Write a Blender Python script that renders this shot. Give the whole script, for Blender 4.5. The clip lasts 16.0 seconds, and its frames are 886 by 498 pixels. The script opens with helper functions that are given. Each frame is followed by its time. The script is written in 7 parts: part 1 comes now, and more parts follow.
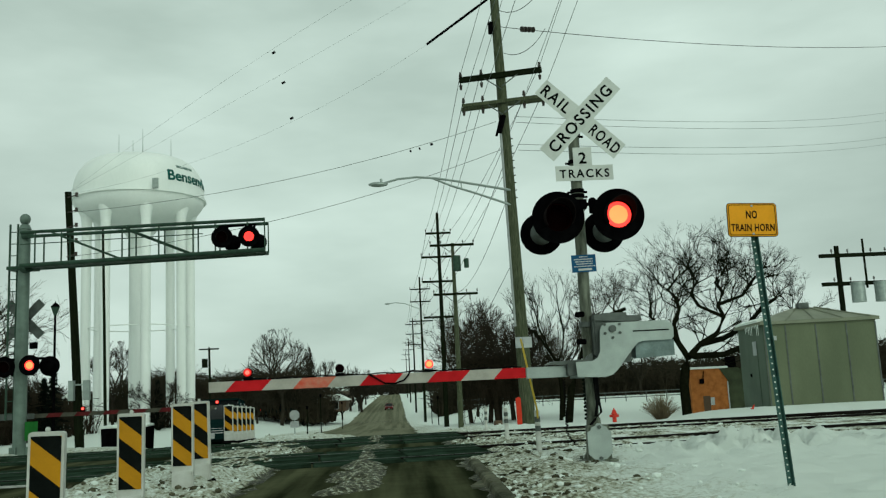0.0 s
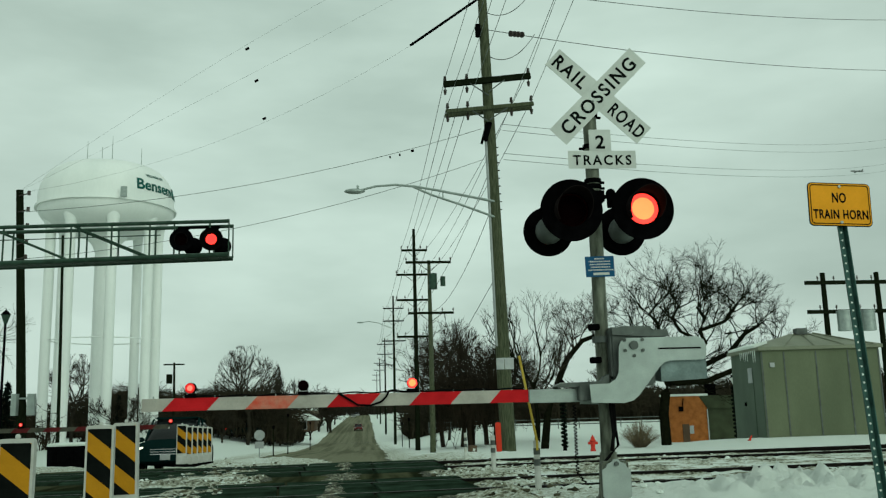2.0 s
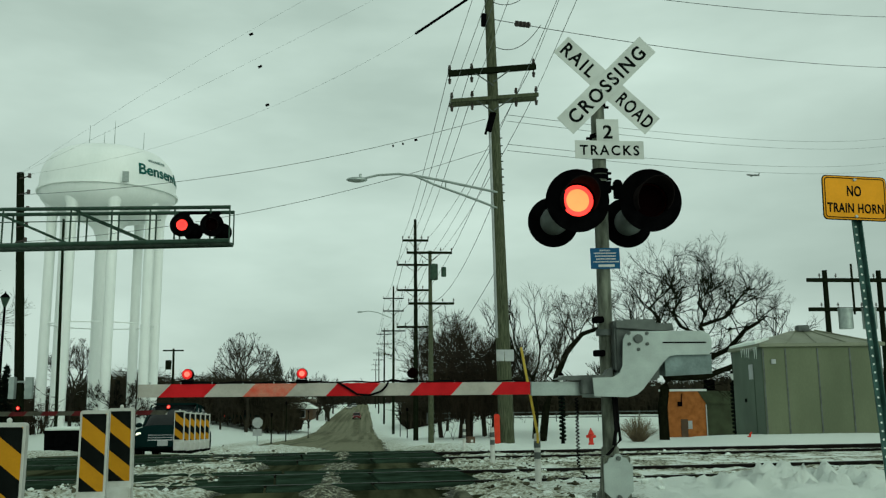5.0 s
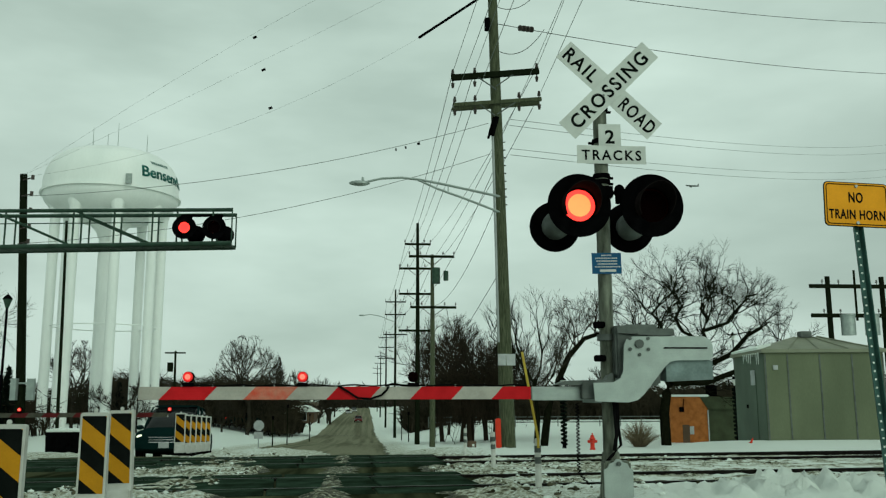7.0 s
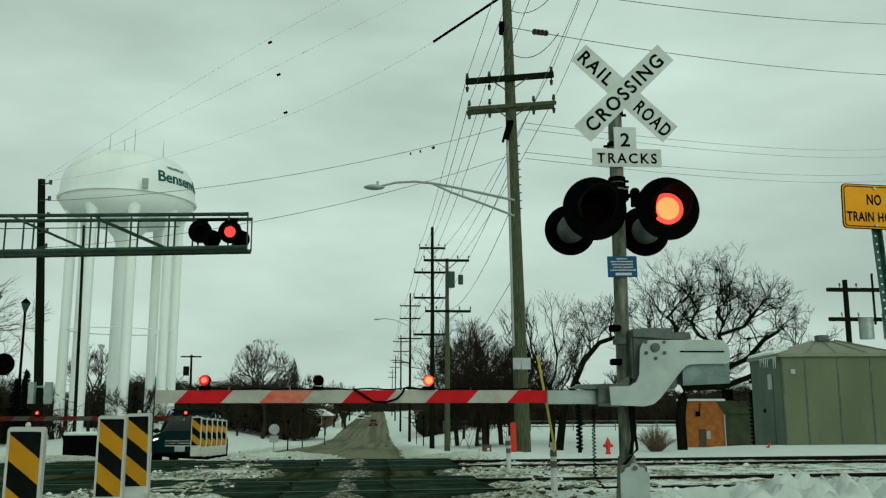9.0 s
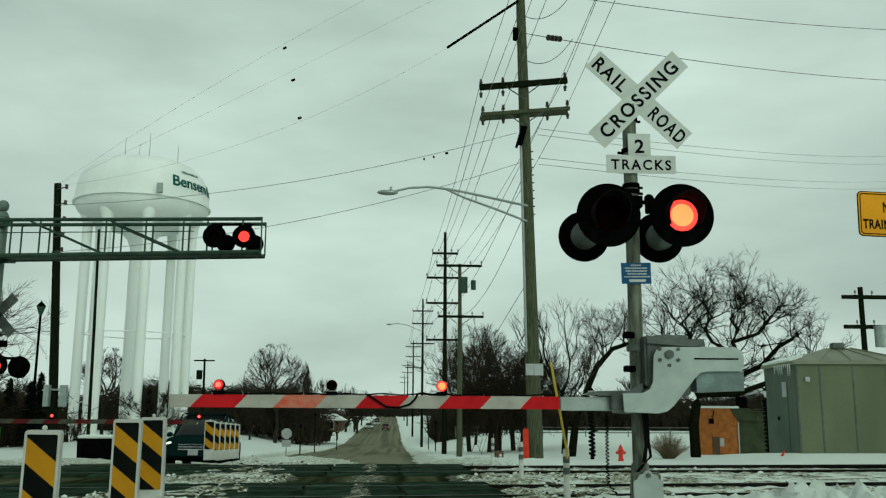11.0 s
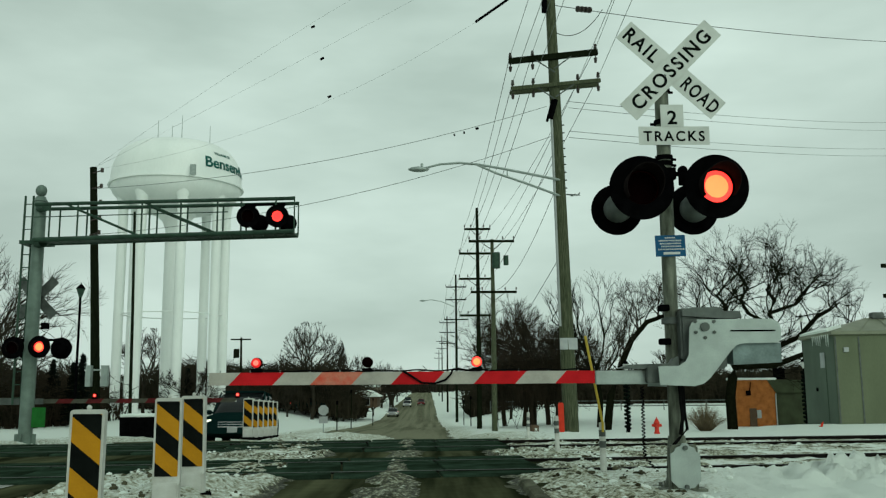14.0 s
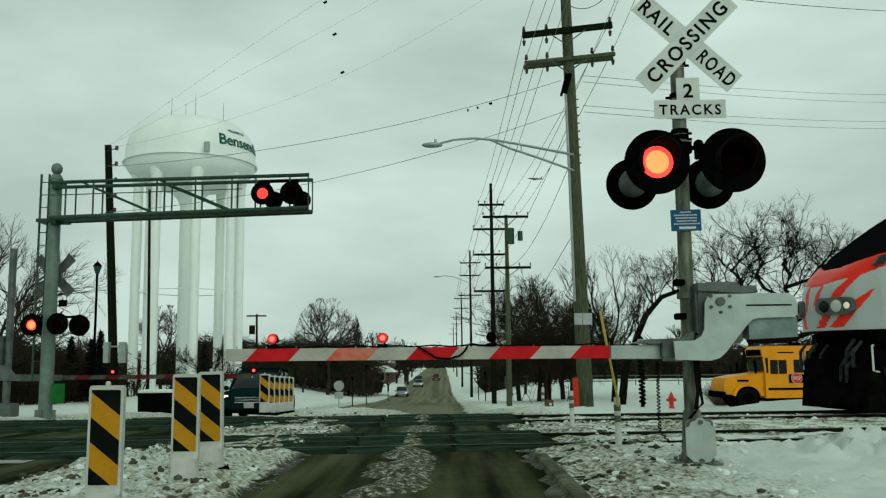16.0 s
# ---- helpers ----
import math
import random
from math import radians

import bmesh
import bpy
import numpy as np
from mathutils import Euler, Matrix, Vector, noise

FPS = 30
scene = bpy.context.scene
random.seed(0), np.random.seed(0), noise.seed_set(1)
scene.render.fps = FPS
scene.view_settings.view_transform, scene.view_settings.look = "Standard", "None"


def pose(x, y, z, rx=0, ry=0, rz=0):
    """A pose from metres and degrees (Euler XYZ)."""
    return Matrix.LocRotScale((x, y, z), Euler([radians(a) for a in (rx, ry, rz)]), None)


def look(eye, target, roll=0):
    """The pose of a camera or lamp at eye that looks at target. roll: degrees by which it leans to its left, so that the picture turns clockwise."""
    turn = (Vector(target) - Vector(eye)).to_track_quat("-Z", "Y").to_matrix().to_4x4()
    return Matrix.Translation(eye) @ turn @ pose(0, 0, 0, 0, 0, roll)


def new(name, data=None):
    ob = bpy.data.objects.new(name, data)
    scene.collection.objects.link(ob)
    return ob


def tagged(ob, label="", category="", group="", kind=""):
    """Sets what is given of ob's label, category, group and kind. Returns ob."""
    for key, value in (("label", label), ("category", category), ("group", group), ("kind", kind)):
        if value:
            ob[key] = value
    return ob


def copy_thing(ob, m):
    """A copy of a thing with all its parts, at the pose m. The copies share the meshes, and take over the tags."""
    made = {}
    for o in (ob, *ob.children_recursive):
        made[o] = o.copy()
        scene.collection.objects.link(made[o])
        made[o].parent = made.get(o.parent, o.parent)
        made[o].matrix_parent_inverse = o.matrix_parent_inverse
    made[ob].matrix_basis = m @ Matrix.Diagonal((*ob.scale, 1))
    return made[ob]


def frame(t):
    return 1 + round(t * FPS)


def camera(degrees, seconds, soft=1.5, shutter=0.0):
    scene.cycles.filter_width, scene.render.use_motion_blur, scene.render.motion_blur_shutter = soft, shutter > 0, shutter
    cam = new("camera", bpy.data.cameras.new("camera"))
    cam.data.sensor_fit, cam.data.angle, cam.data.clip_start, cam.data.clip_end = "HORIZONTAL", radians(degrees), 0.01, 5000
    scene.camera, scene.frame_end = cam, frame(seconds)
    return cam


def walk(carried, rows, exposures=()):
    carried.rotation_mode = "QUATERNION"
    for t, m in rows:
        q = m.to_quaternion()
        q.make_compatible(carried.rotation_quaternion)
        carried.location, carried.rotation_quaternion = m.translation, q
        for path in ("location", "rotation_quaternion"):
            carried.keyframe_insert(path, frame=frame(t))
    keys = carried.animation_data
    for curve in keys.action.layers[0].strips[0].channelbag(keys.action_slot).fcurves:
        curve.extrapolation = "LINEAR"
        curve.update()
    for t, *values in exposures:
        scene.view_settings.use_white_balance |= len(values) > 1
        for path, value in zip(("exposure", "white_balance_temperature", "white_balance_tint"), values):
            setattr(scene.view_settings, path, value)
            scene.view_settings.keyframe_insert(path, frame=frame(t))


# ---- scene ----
cam = camera(52.9, 16.0, soft=1.25)
PATH = [
    (0, (0.290, -2.035, 1.233), (0.3990, -0.0610, 1.5358), -2.74),
    (0.5, (0.275, -1.330, 1.246), (0.4140, 0.6395, 1.5666), -2.34),
    (1, (0.274, -0.815, 1.256), (0.4499, 1.1474, 1.5988), -2.93),
    (1.5, (0.239, -0.490, 1.262), (0.4141, 1.4667, 1.6371), -2.42),
    (2, (0.229, -0.264, 1.256), (0.3974, 1.6980, 1.6040), -1.51),
    (2.5, (0.232, -0.109, 1.266), (0.4171, 1.8548, 1.5981), -1.67),
    (3, (0.218, -0.134, 1.252), (0.3101, 1.8369, 1.5805), -0.58),
    (3.5, (0.208, -0.134, 1.254), (0.3116, 1.8379, 1.5686), 0.55),
    (4, (0.222, -0.125, 1.257), (0.3638, 1.8440, 1.5782), -0.91),
    (4.2, (0.220, -0.124, 1.260), (0.3802, 1.8430, 1.5830), -1.16),
    (6.3, (0.224, -0.132, 1.253), (0.3763, 1.8347, 1.5842), 0.18),
    (6.5, (0.231, -0.127, 1.259), (0.3865, 1.8409, 1.5793), -0.25),
    (7, (0.231, -0.127, 1.260), (0.3914, 1.8380, 1.5967), -0.13),
    (7.5, (0.231, -0.125, 1.259), (0.3823, 1.8403, 1.5946), -0.17),
    (8, (0.223, -0.128, 1.258), (0.3433, 1.8412, 1.5854), -0.48),
    (8.5, (0.227, -0.126, 1.256), (0.3566, 1.8410, 1.5920), -0.10),
    (11, (0.216, -0.141, 1.259), (0.3149, 1.8245, 1.6160), 0.33),
    (11.5, (0.218, -0.137, 1.264), (0.2773, 1.8347, 1.5963), -0.01),
    (12, (0.208, -0.157, 1.257), (0.2092, 1.8214, 1.5468), -0.06),
    (12.5, (0.216, -0.145, 1.258), (0.2187, 1.8330, 1.5525), -0.53),
    (13, (0.210, -0.148, 1.257), (0.2315, 1.8283, 1.5636), -0.30),
    (13.5, (0.212, -0.149, 1.257), (0.2401, 1.8281, 1.5586), -0.48),
    (14, (0.210, -0.153, 1.260), (0.2373, 1.8240, 1.5639), -0.38),
    (14.5, (0.207, -0.159, 1.253), (0.2380, 1.8166, 1.5637), 0.16),
    (15, (0.207, -0.131, 1.263), (0.2299, 1.8505, 1.5322), 0.86),
    (15.5, (0.211, -0.142, 1.263), (0.2167, 1.8393, 1.5371), -0.11),
    (16, (0.205, -0.149, 1.259), (0.2006, 1.8348, 1.5095), -0.54),
]
walk(cam, [(t, look(*p)) for t, *p in PATH], exposures=[(0, 0.0, 6380, -17), (1, 0.0, 6380, -19), (2.5, -0.06, 6380, -19.5), (11.5, -0.05, 6380, -19), (13, -0.03, 6380, -17.5), (16, -0.02, 6380, -17)])

# ---- light: an overcast winter sky ----
world = bpy.data.worlds.new("world")
scene.world = world
world.use_nodes = True
wn, wl = world.node_tree.nodes, world.node_tree.links
wn.clear()
w_out = wn.new("ShaderNodeOutputWorld")
w_bg = wn.new("ShaderNodeBackground")
w_sky = wn.new("ShaderNodeTexSky")
w_sky.sky_type, w_sky.sun_disc = "NISHITA", False
w_sky.sun_elevation, w_sky.sun_rotation = radians(21), radians(200)
w_co = wn.new("ShaderNodeTexCoord")
w_map = wn.new("ShaderNodeMapping")
w_map.inputs["Scale"].default_value = (1.6, 1.6, 5.0)
w_no = wn.new("ShaderNodeTexNoise")
w_no.inputs["Scale"].default_value, w_no.inputs["Detail"].default_value = 1.7, 5.0
w_no.inputs["Roughness"].default_value = 0.5
w_ramp = wn.new("ShaderNodeValToRGB")
w_ramp.color_ramp.elements[0].position, w_ramp.color_ramp.elements[0].color = 0.3, (0.60, 0.637, 0.642, 1)
w_ramp.color_ramp.elements[1].position, w_ramp.color_ramp.elements[1].color = 0.68, (0.893, 0.922, 0.942, 1)
w_scale = wn.new("ShaderNodeMixRGB")
w_scale.blend_type, w_scale.inputs[0].default_value = "MIX", 0.985
w_sk = wn.new("ShaderNodeMixRGB")
w_sk.blend_type, w_sk.inputs[0].default_value = "MULTIPLY", 1.0
w_sk.inputs[2].default_value = (0.1, 0.1, 0.1, 1)
wl.new(w_co.outputs["Generated"], w_map.inputs["Vector"])
wl.new(w_map.outputs[0], w_no.inputs["Vector"])
wl.new(w_no.outputs["Fac"], w_ramp.inputs[0])
wl.new(w_sky.outputs[0], w_sk.inputs[1])
wl.new(w_sk.outputs[0], w_scale.inputs[1])
wl.new(w_ramp.outputs[0], w_scale.inputs[2])
w_dot = wn.new("ShaderNodeVectorMath")
w_dot.operation = "DOT_PRODUCT"
w_dot.inputs[1].default_value = Vector((0.03, 0.95, 0.31)).normalized()
w_thin = wn.new("ShaderNodeMapRange")
w_thin.interpolation_type = "SMOOTHSTEP"
w_thin.inputs["From Min"].default_value, w_thin.inputs["From Max"].default_value = 0.86, 1.0
w_thin.inputs["To Min"].default_value, w_thin.inputs["To Max"].default_value = 0.92, 1.09
w_lit = wn.new("ShaderNodeMixRGB")
w_lit.blend_type, w_lit.inputs[0].default_value = "MULTIPLY", 1.0
wl.new(w_co.outputs["Generated"], w_dot.inputs[0])
wl.new(w_dot.outputs["Value"], w_thin.inputs["Value"])
wl.new(w_scale.outputs[0], w_lit.inputs[1])
wl.new(w_thin.outputs[0], w_lit.inputs[2])
wl.new(w_lit.outputs[0], w_bg.inputs["Color"])
w_bg.inputs["Strength"].default_value = 0.80
wl.new(w_bg.outputs[0], w_out.inputs["Surface"])

sun_data = bpy.data.lights.new("sun", "SUN")
sun_data.energy, sun_data.angle, sun_data.color = 0.85, radians(40), (1.0, 0.97, 0.92)
sun = new("sun", sun_data)
sun.matrix_world = look((0, 0, 60), (-18, 40, 43))

# ---- materials ----
MATS = {}


def mat(name, col, rough=0.6, metal=0.0, var=0.15, scale=6.0, fine=60.0, bump=0.15, col2=None, rvar=0.1, spec=0.13, stretch=(1, 1, 1), emit=0.0, ecol=None, alpha=1.0, island=0.0):
    """A surface with variation at two scales and a fine relief."""
    m = bpy.data.materials.new(name)
    m.use_nodes = True
    n, l = m.node_tree.nodes, m.node_tree.links
    b = n["Principled BSDF"]
    b.inputs["Roughness"].default_value, b.inputs["Metallic"].default_value = rough, metal
    b.inputs["Specular IOR Level"].default_value = spec
    co = n.new("ShaderNodeTexCoord")
    mp = n.new("ShaderNodeMapping")
    mp.inputs["Scale"].default_value = stretch
    l.new(co.outputs["Object"], mp.inputs["Vector"])
    n1, n2 = n.new("ShaderNodeTexNoise"), n.new("ShaderNodeTexNoise")
    n1.inputs["Scale"].default_value, n1.inputs["Detail"].default_value = scale, 4
    n2.inputs["Scale"].default_value, n2.inputs["Detail"].default_value = fine, 3
    l.new(mp.outputs[0], n1.inputs["Vector"]), l.new(mp.outputs[0], n2.inputs["Vector"])
    mx = n.new("ShaderNodeMixRGB")
    r1 = n.new("ShaderNodeMapRange")
    r1.inputs["From Min"].default_value, r1.inputs["From Max"].default_value = 0.33, 0.67
    l.new(n1.outputs["Fac"], r1.inputs["Value"])
    l.new(r1.outputs[0], mx.inputs[0])
    c2 = col2 or tuple(c * (1 - 2 * var) for c in col)
    mx.inputs[1].default_value, mx.inputs[2].default_value = (*col, 1), (*c2, 1)
    hs = n.new("ShaderNodeHueSaturation")
    r2 = n.new("ShaderNodeMapRange")
    r2.inputs["To Min"].default_value, r2.inputs["To Max"].default_value = 1 - var, 1 + var
    l.new(n2.outputs["Fac"], r2.inputs["Value"])
    l.new(r2.outputs[0], hs.inputs["Value"])
    l.new(mx.outputs[0], hs.inputs["Color"])
    l.new(hs.outputs[0], b.inputs["Base Color"])
    r3 = n.new("ShaderNodeMapRange")
    r3.inputs["To Min"].default_value, r3.inputs["To Max"].default_value = max(0.02, rough - rvar), min(1, rough + rvar)
    l.new(n1.outputs["Fac"], r3.inputs["Value"])
    l.new(r3.outputs[0], b.inputs["Roughness"])
    if bump:
        bp = n.new("ShaderNodeBump")
        bp.inputs["Strength"].default_value, bp.inputs["Distance"].default_value = bump, 0.02
        l.new(n2.outputs["Fac"], bp.inputs["Height"])
        l.new(bp.outputs[0], b.inputs["Normal"])
    if emit:
        b.inputs["Emission Color"].default_value = (*(ecol or col), 1)
        b.inputs["Emission Strength"].default_value = emit
    MATS[name] = m
    return m


GALV = mat("galvanised_steel", (0.36, 0.405, 0.385), 0.5, 0.5, 0.09, 5, 70, 0.03)
GALV_DARK = mat("weathered_galvanised_steel", (0.13, 0.145, 0.135), 0.55, 0.35, 0.22, 5, 40, 0.15)
POST_STEEL = mat("stained_steel_post", (0.17, 0.185, 0.145), 0.5, 0.3, 0.25, 4, 50, 0.15, col2=(0.05, 0.056, 0.042), stretch=(4, 4, 1))
GREEN_STEEL = mat("green_grey_painted_steel", (0.046, 0.082, 0.058), 0.55, 0.2, 0.2, 5, 60, 0.1)
PALE_STEEL = mat("grey_painted_mast", (0.165, 0.215, 0.185), 0.5, 0.2, 0.15, 4, 60, 0.1)
BLACK = mat("black_enamel", (0.0035, 0.0035, 0.004), 0.6, 0, 0.3, 8, 80, 0.08, spec=0.0)
HOOD_BLACK = mat("sooty_black_hood", (0.015, 0.012, 0.012), 0.6, 0, 0.2, 8, 60, 0.0, spec=0.0)
SLAB = mat("blue_grey_steel_slab", (0.20, 0.255, 0.25), 0.5, 0.2, 0.2, 6, 50, 0.12)
RUBBER = mat("black_rubber", (0.008, 0.008, 0.008), 0.85, 0, 0.25, 10, 90, 0.15, spec=0.0)
SIGN_WHITE = mat("white_sign_sheeting", (0.62, 0.64, 0.61), 0.55, 0, 0.06, 5, 120, 0.03, col2=(0.52, 0.54, 0.51))
SIGN_BLACK = mat("black_sign_ink", (0.009, 0.011, 0.010), 0.6, 0, 0.2, 10, 120, 0.0, spec=0.0)
SIGN_BLUE = mat("blue_sign_sheeting", (0.012, 0.085, 0.20), 0.45, 0, 0.1, 6, 90, 0.02)
SIGN_YELLOW = mat("amber_sign_sheeting", (0.80, 0.34, 0.010), 0.5, 0, 0.08, 5, 100, 0.03)
STRIPE_RED = mat("red_reflective_stripe", (0.55, 0.014, 0.022), 0.6, 0, 0.12, 5, 80, 0.03, spec=0.05)
STRIPE_FADED = mat("faded_orange_stripe", (0.60, 0.085, 0.05), 0.55, 0, 0.2, 12, 60, 0.05, col2=(0.52, 0.20, 0.14))
STRIPE_WHITE = mat("white_reflective_stripe", (0.47, 0.45, 0.40), 0.55, 0, 0.12, 6, 70, 0.05)
YELLOW = mat("yellow_reflective_stripe", (0.52, 0.245, 0.012), 0.5, 0, 0.1, 8, 70, 0.03)
WHITE_PLASTIC = mat("white_plastic", (0.60, 0.61, 0.58), 0.5, 0, 0.1, 6, 50, 0.05, col2=(0.42, 0.42, 0.38))
LENS_LIT = mat("lit_red_lens_core", (0.9, 0.2, 0.05), 0.4, emit=3.4, ecol=(1.0, 0.12, 0.045), bump=0)
LENS_RIM = mat("lit_red_lens_edge", (0.9, 0.05, 0.04), 0.4, emit=2.6, ecol=(1.0, 0.03, 0.03), bump=0)
LENS_RED = mat("lit_deep_red_lens", (0.9, 0.04, 0.04), 0.4, emit=1.5, ecol=(1.0, 0.035, 0.04), bump=0)
LENS_OFF = mat("unlit_red_lens", (0.004, 0.0012, 0.0014), 0.5, 0, 0.1, 9, 60, 0.0, spec=0.0)
WOOD_POLE = mat("weathered_pole_wood", (0.10, 0.112, 0.068), 0.85, 0, 0.25, 7, 30, 0.5, col2=(0.035, 0.042, 0.022), stretch=(6, 6, 0.5))
WOOD_DARK = mat("dark_creosote_wood", (0.013, 0.017, 0.009), 0.85, 0, 0.25, 7, 30, 0.5, stretch=(6, 6, 0.5), spec=0.0)
WIRE = mat("dark_cable", (0.05, 0.055, 0.05), 0.6, 0, 0.1, 5, 40, 0, spec=0.0)
WIRE_PALE = mat("aluminium_cable", (0.16, 0.18, 0.17), 0.5, 0.4, 0.1, 5, 40, 0)
PORCELAIN = mat("brown_porcelain", (0.05, 0.04, 0.035), 0.3, 0, 0.1, 10, 50, 0)
TOWER_WHITE = mat("white_tower_paint", (0.86, 0.88, 0.86), 0.5, 0, 0.05, 0.4, 6, 0.03, col2=(0.78, 0.81, 0.79), stretch=(1, 1, 0.3))
TOWER_GREEN = mat("dark_green_lettering", (0.02, 0.12, 0.10), 0.5, 0, 0.1, 2, 20, 0)
BARK = mat("wet_winter_bark", (0.010, 0.011, 0.006), 0.9, 0, 0.25, 5, 40, 0.4, spec=0.0)
BARK_FAR = mat("brown_twigs", (0.036, 0.032, 0.024), 0.9, 0, 0.25, 1, 10, 0.2, spec=0.0)
BRUSH_FAR = mat("brown_winter_brush", (0.042, 0.036, 0.024), 0.9, 0, 0.3, 0.4, 8, 0.2, col2=(0.018, 0.017, 0.012), spec=0.0)
BRUSH = mat("russet_winter_brush", (0.034, 0.026, 0.018), 0.9, 0, 0.3, 0.6, 8, 0.2, col2=(0.014, 0.013, 0.009), spec=0.0)
NEEDLES = mat("dark_evergreen_needles", (0.007, 0.011, 0.008), 0.85, 0, 0.3, 1.5, 12, 0.3, spec=0.0)
STRAW = mat("dry_twigs", (0.20, 0.16, 0.10), 0.9, 0, 0.25, 4, 40, 0.2)
RAIL_STEEL = mat("rusty_rail_steel", (0.018, 0.016, 0.014), 0.55, 0.5, 0.25, 6, 60, 0.2, spec=0.0)
RAIL_TOP = mat("polished_rail_head", (0.035, 0.040, 0.034), 0.6, 0.4, 0.15, 6, 60, 0.05)
TIE_WOOD = mat("dark_tie_timber", (0.045, 0.04, 0.034), 0.9, 0, 0.3, 6, 40, 0.5, stretch=(1, 6, 6))
PANEL = mat("wet_rubber_crossing_panel", (0.034, 0.056, 0.038), 0.65, 0, 0.45, 2.5, 50, 0.6, col2=(0.012, 0.019, 0.012), rvar=0.25, spec=0.0)
BRICK_TAN = mat("orange_brown_brick", (0.40, 0.145, 0.04), 0.85, 0, 0.18, 3, 40, 0.3)
OLIVE_METAL = mat("olive_sheet_metal", (0.050, 0.062, 0.032), 0.6, 0.1, 0.15, 2, 40, 0.1)
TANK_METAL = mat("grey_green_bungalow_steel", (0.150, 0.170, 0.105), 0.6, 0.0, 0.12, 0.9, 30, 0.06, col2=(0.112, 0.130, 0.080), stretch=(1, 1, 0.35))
# darker tone of the hut's steel, for its end face only
TANK_SIDE = mat("darker_grey_green_bungalow_end_steel", (0.088, 0.118, 0.086), 0.6, 0.0, 0.1, 0.9, 30, 0.06)
ROOF_METAL = mat("pale_roof_steel", (0.22, 0.235, 0.17), 0.5, 0.2, 0.12, 1.5, 30, 0.1)
HYDRANT_RED = mat("red_hydrant_paint", (0.60, 0.045, 0.03), 0.45, 0, 0.12, 8, 60, 0.05)
BUS_YELLOW = mat("school_bus_yellow", (0.74, 0.29, 0.008), 0.35, 0, 0.06, 1.5, 30, 0.01)
GLASS_DARK = mat("dark_vehicle_glass", (0.008, 0.010, 0.010), 0.12, 0, 0.05, 2, 10, 0)
CAR_DARK = mat("dark_teal_car_paint", (0.006, 0.018, 0.017), 0.35, 0.0, 0.1, 2, 30, 0, spec=0.0)
CAR_SILVER = mat("silver_car_paint", (0.36, 0.37, 0.37), 0.3, 0.5, 0.1, 2, 30, 0)
CAR_RED = mat("dark_red_car_paint", (0.12, 0.014, 0.015), 0.3, 0.1, 0.1, 2, 30, 0)
CHROME = mat("chrome", (0.6, 0.6, 0.6), 0.15, 1.0, 0.05, 5, 40, 0)
HEADLAMP = mat("glowing_headlamp", (0.9, 0.85, 0.7), 0.2, emit=1.4, ecol=(1.0, 0.9, 0.72), bump=0)
HEADLAMP_DIM = mat("warm_dim_headlamp", (0.5, 0.45, 0.38), 0.2, emit=0.45, ecol=(1.0, 0.8, 0.6), bump=0)
ARM_CORE = mat("bright_arm_lamp_core", (0.9, 0.1, 0.08), 0.4, emit=2.2, ecol=(1.0, 0.11, 0.09), bump=0)
ARM_RIM = mat("deep_red_arm_lamp_edge", (0.4, 0.02, 0.02), 0.4, emit=0.55, ecol=(1.0, 0.012, 0.02), bump=0)
LAMP_GLASS = mat("headlamp_glass", (0.55, 0.55, 0.5), 0.1, 0, 0.05, 10, 40, 0)
TAIL = mat("glowing_tail_lamp", (0.7, 0.03, 0.03), 0.3, emit=1.5, ecol=(1.0, 0.04, 0.03), bump=0)
TRAIN_WHITE = mat("silver_white_locomotive_paint", (0.43, 0.46, 0.45), 0.35, 0.1, 0.06, 1, 20, 0.02)
TRAIN_RED = mat("vermilion_locomotive_paint", (0.74, 0.026, 0.012), 0.35, 0, 0.06, 1, 20, 0.02)
TRAIN_BLACK = mat("black_locomotive_paint", (0.006, 0.006, 0.007), 0.4, 0, 0.1, 1, 20, 0.02, spec=0.0)
UNDER = mat("grimy_black_running_gear", (0.006, 0.006, 0.0055), 0.8, 0.0, 0.4, 4, 30, 0.4, spec=0.0)
SNOW_CAP = mat("clean_snow_cap", (0.77, 0.82, 0.775), 0.7, 0, 0.04, 3, 40, 0.3)
HOUSE_BROWN = mat("brown_siding", (0.11, 0.075, 0.05), 0.8, 0, 0.15, 1, 20, 0.1)
HOUSE_TAN = mat("tan_siding", (0.27, 0.22, 0.17), 0.8, 0, 0.15, 1, 20, 0.1)
GREEN_TAG = mat("bright_green_tag", (0.022, 0.125, 0.02), 0.5, 0, 0.1, 8, 50, 0)
ORANGE = mat("orange_plastic_marker", (0.55, 0.035, 0.015), 0.5, 0, 0.1, 6, 50, 0)
YELLOW_STRAP = mat("dull_yellow_plastic", (0.55, 0.40, 0.06), 0.55, 0, 0.1, 8, 50, 0)
GREEN_POST = mat("green_channel_steel", (0.055, 0.115, 0.10), 0.5, 0.2, 0.2, 8, 60, 0.1)
SHED_SIGN = mat("pale_grey_sign_back", (0.40, 0.42, 0.42), 0.5, 0.3, 0.1, 4, 40, 0.05)


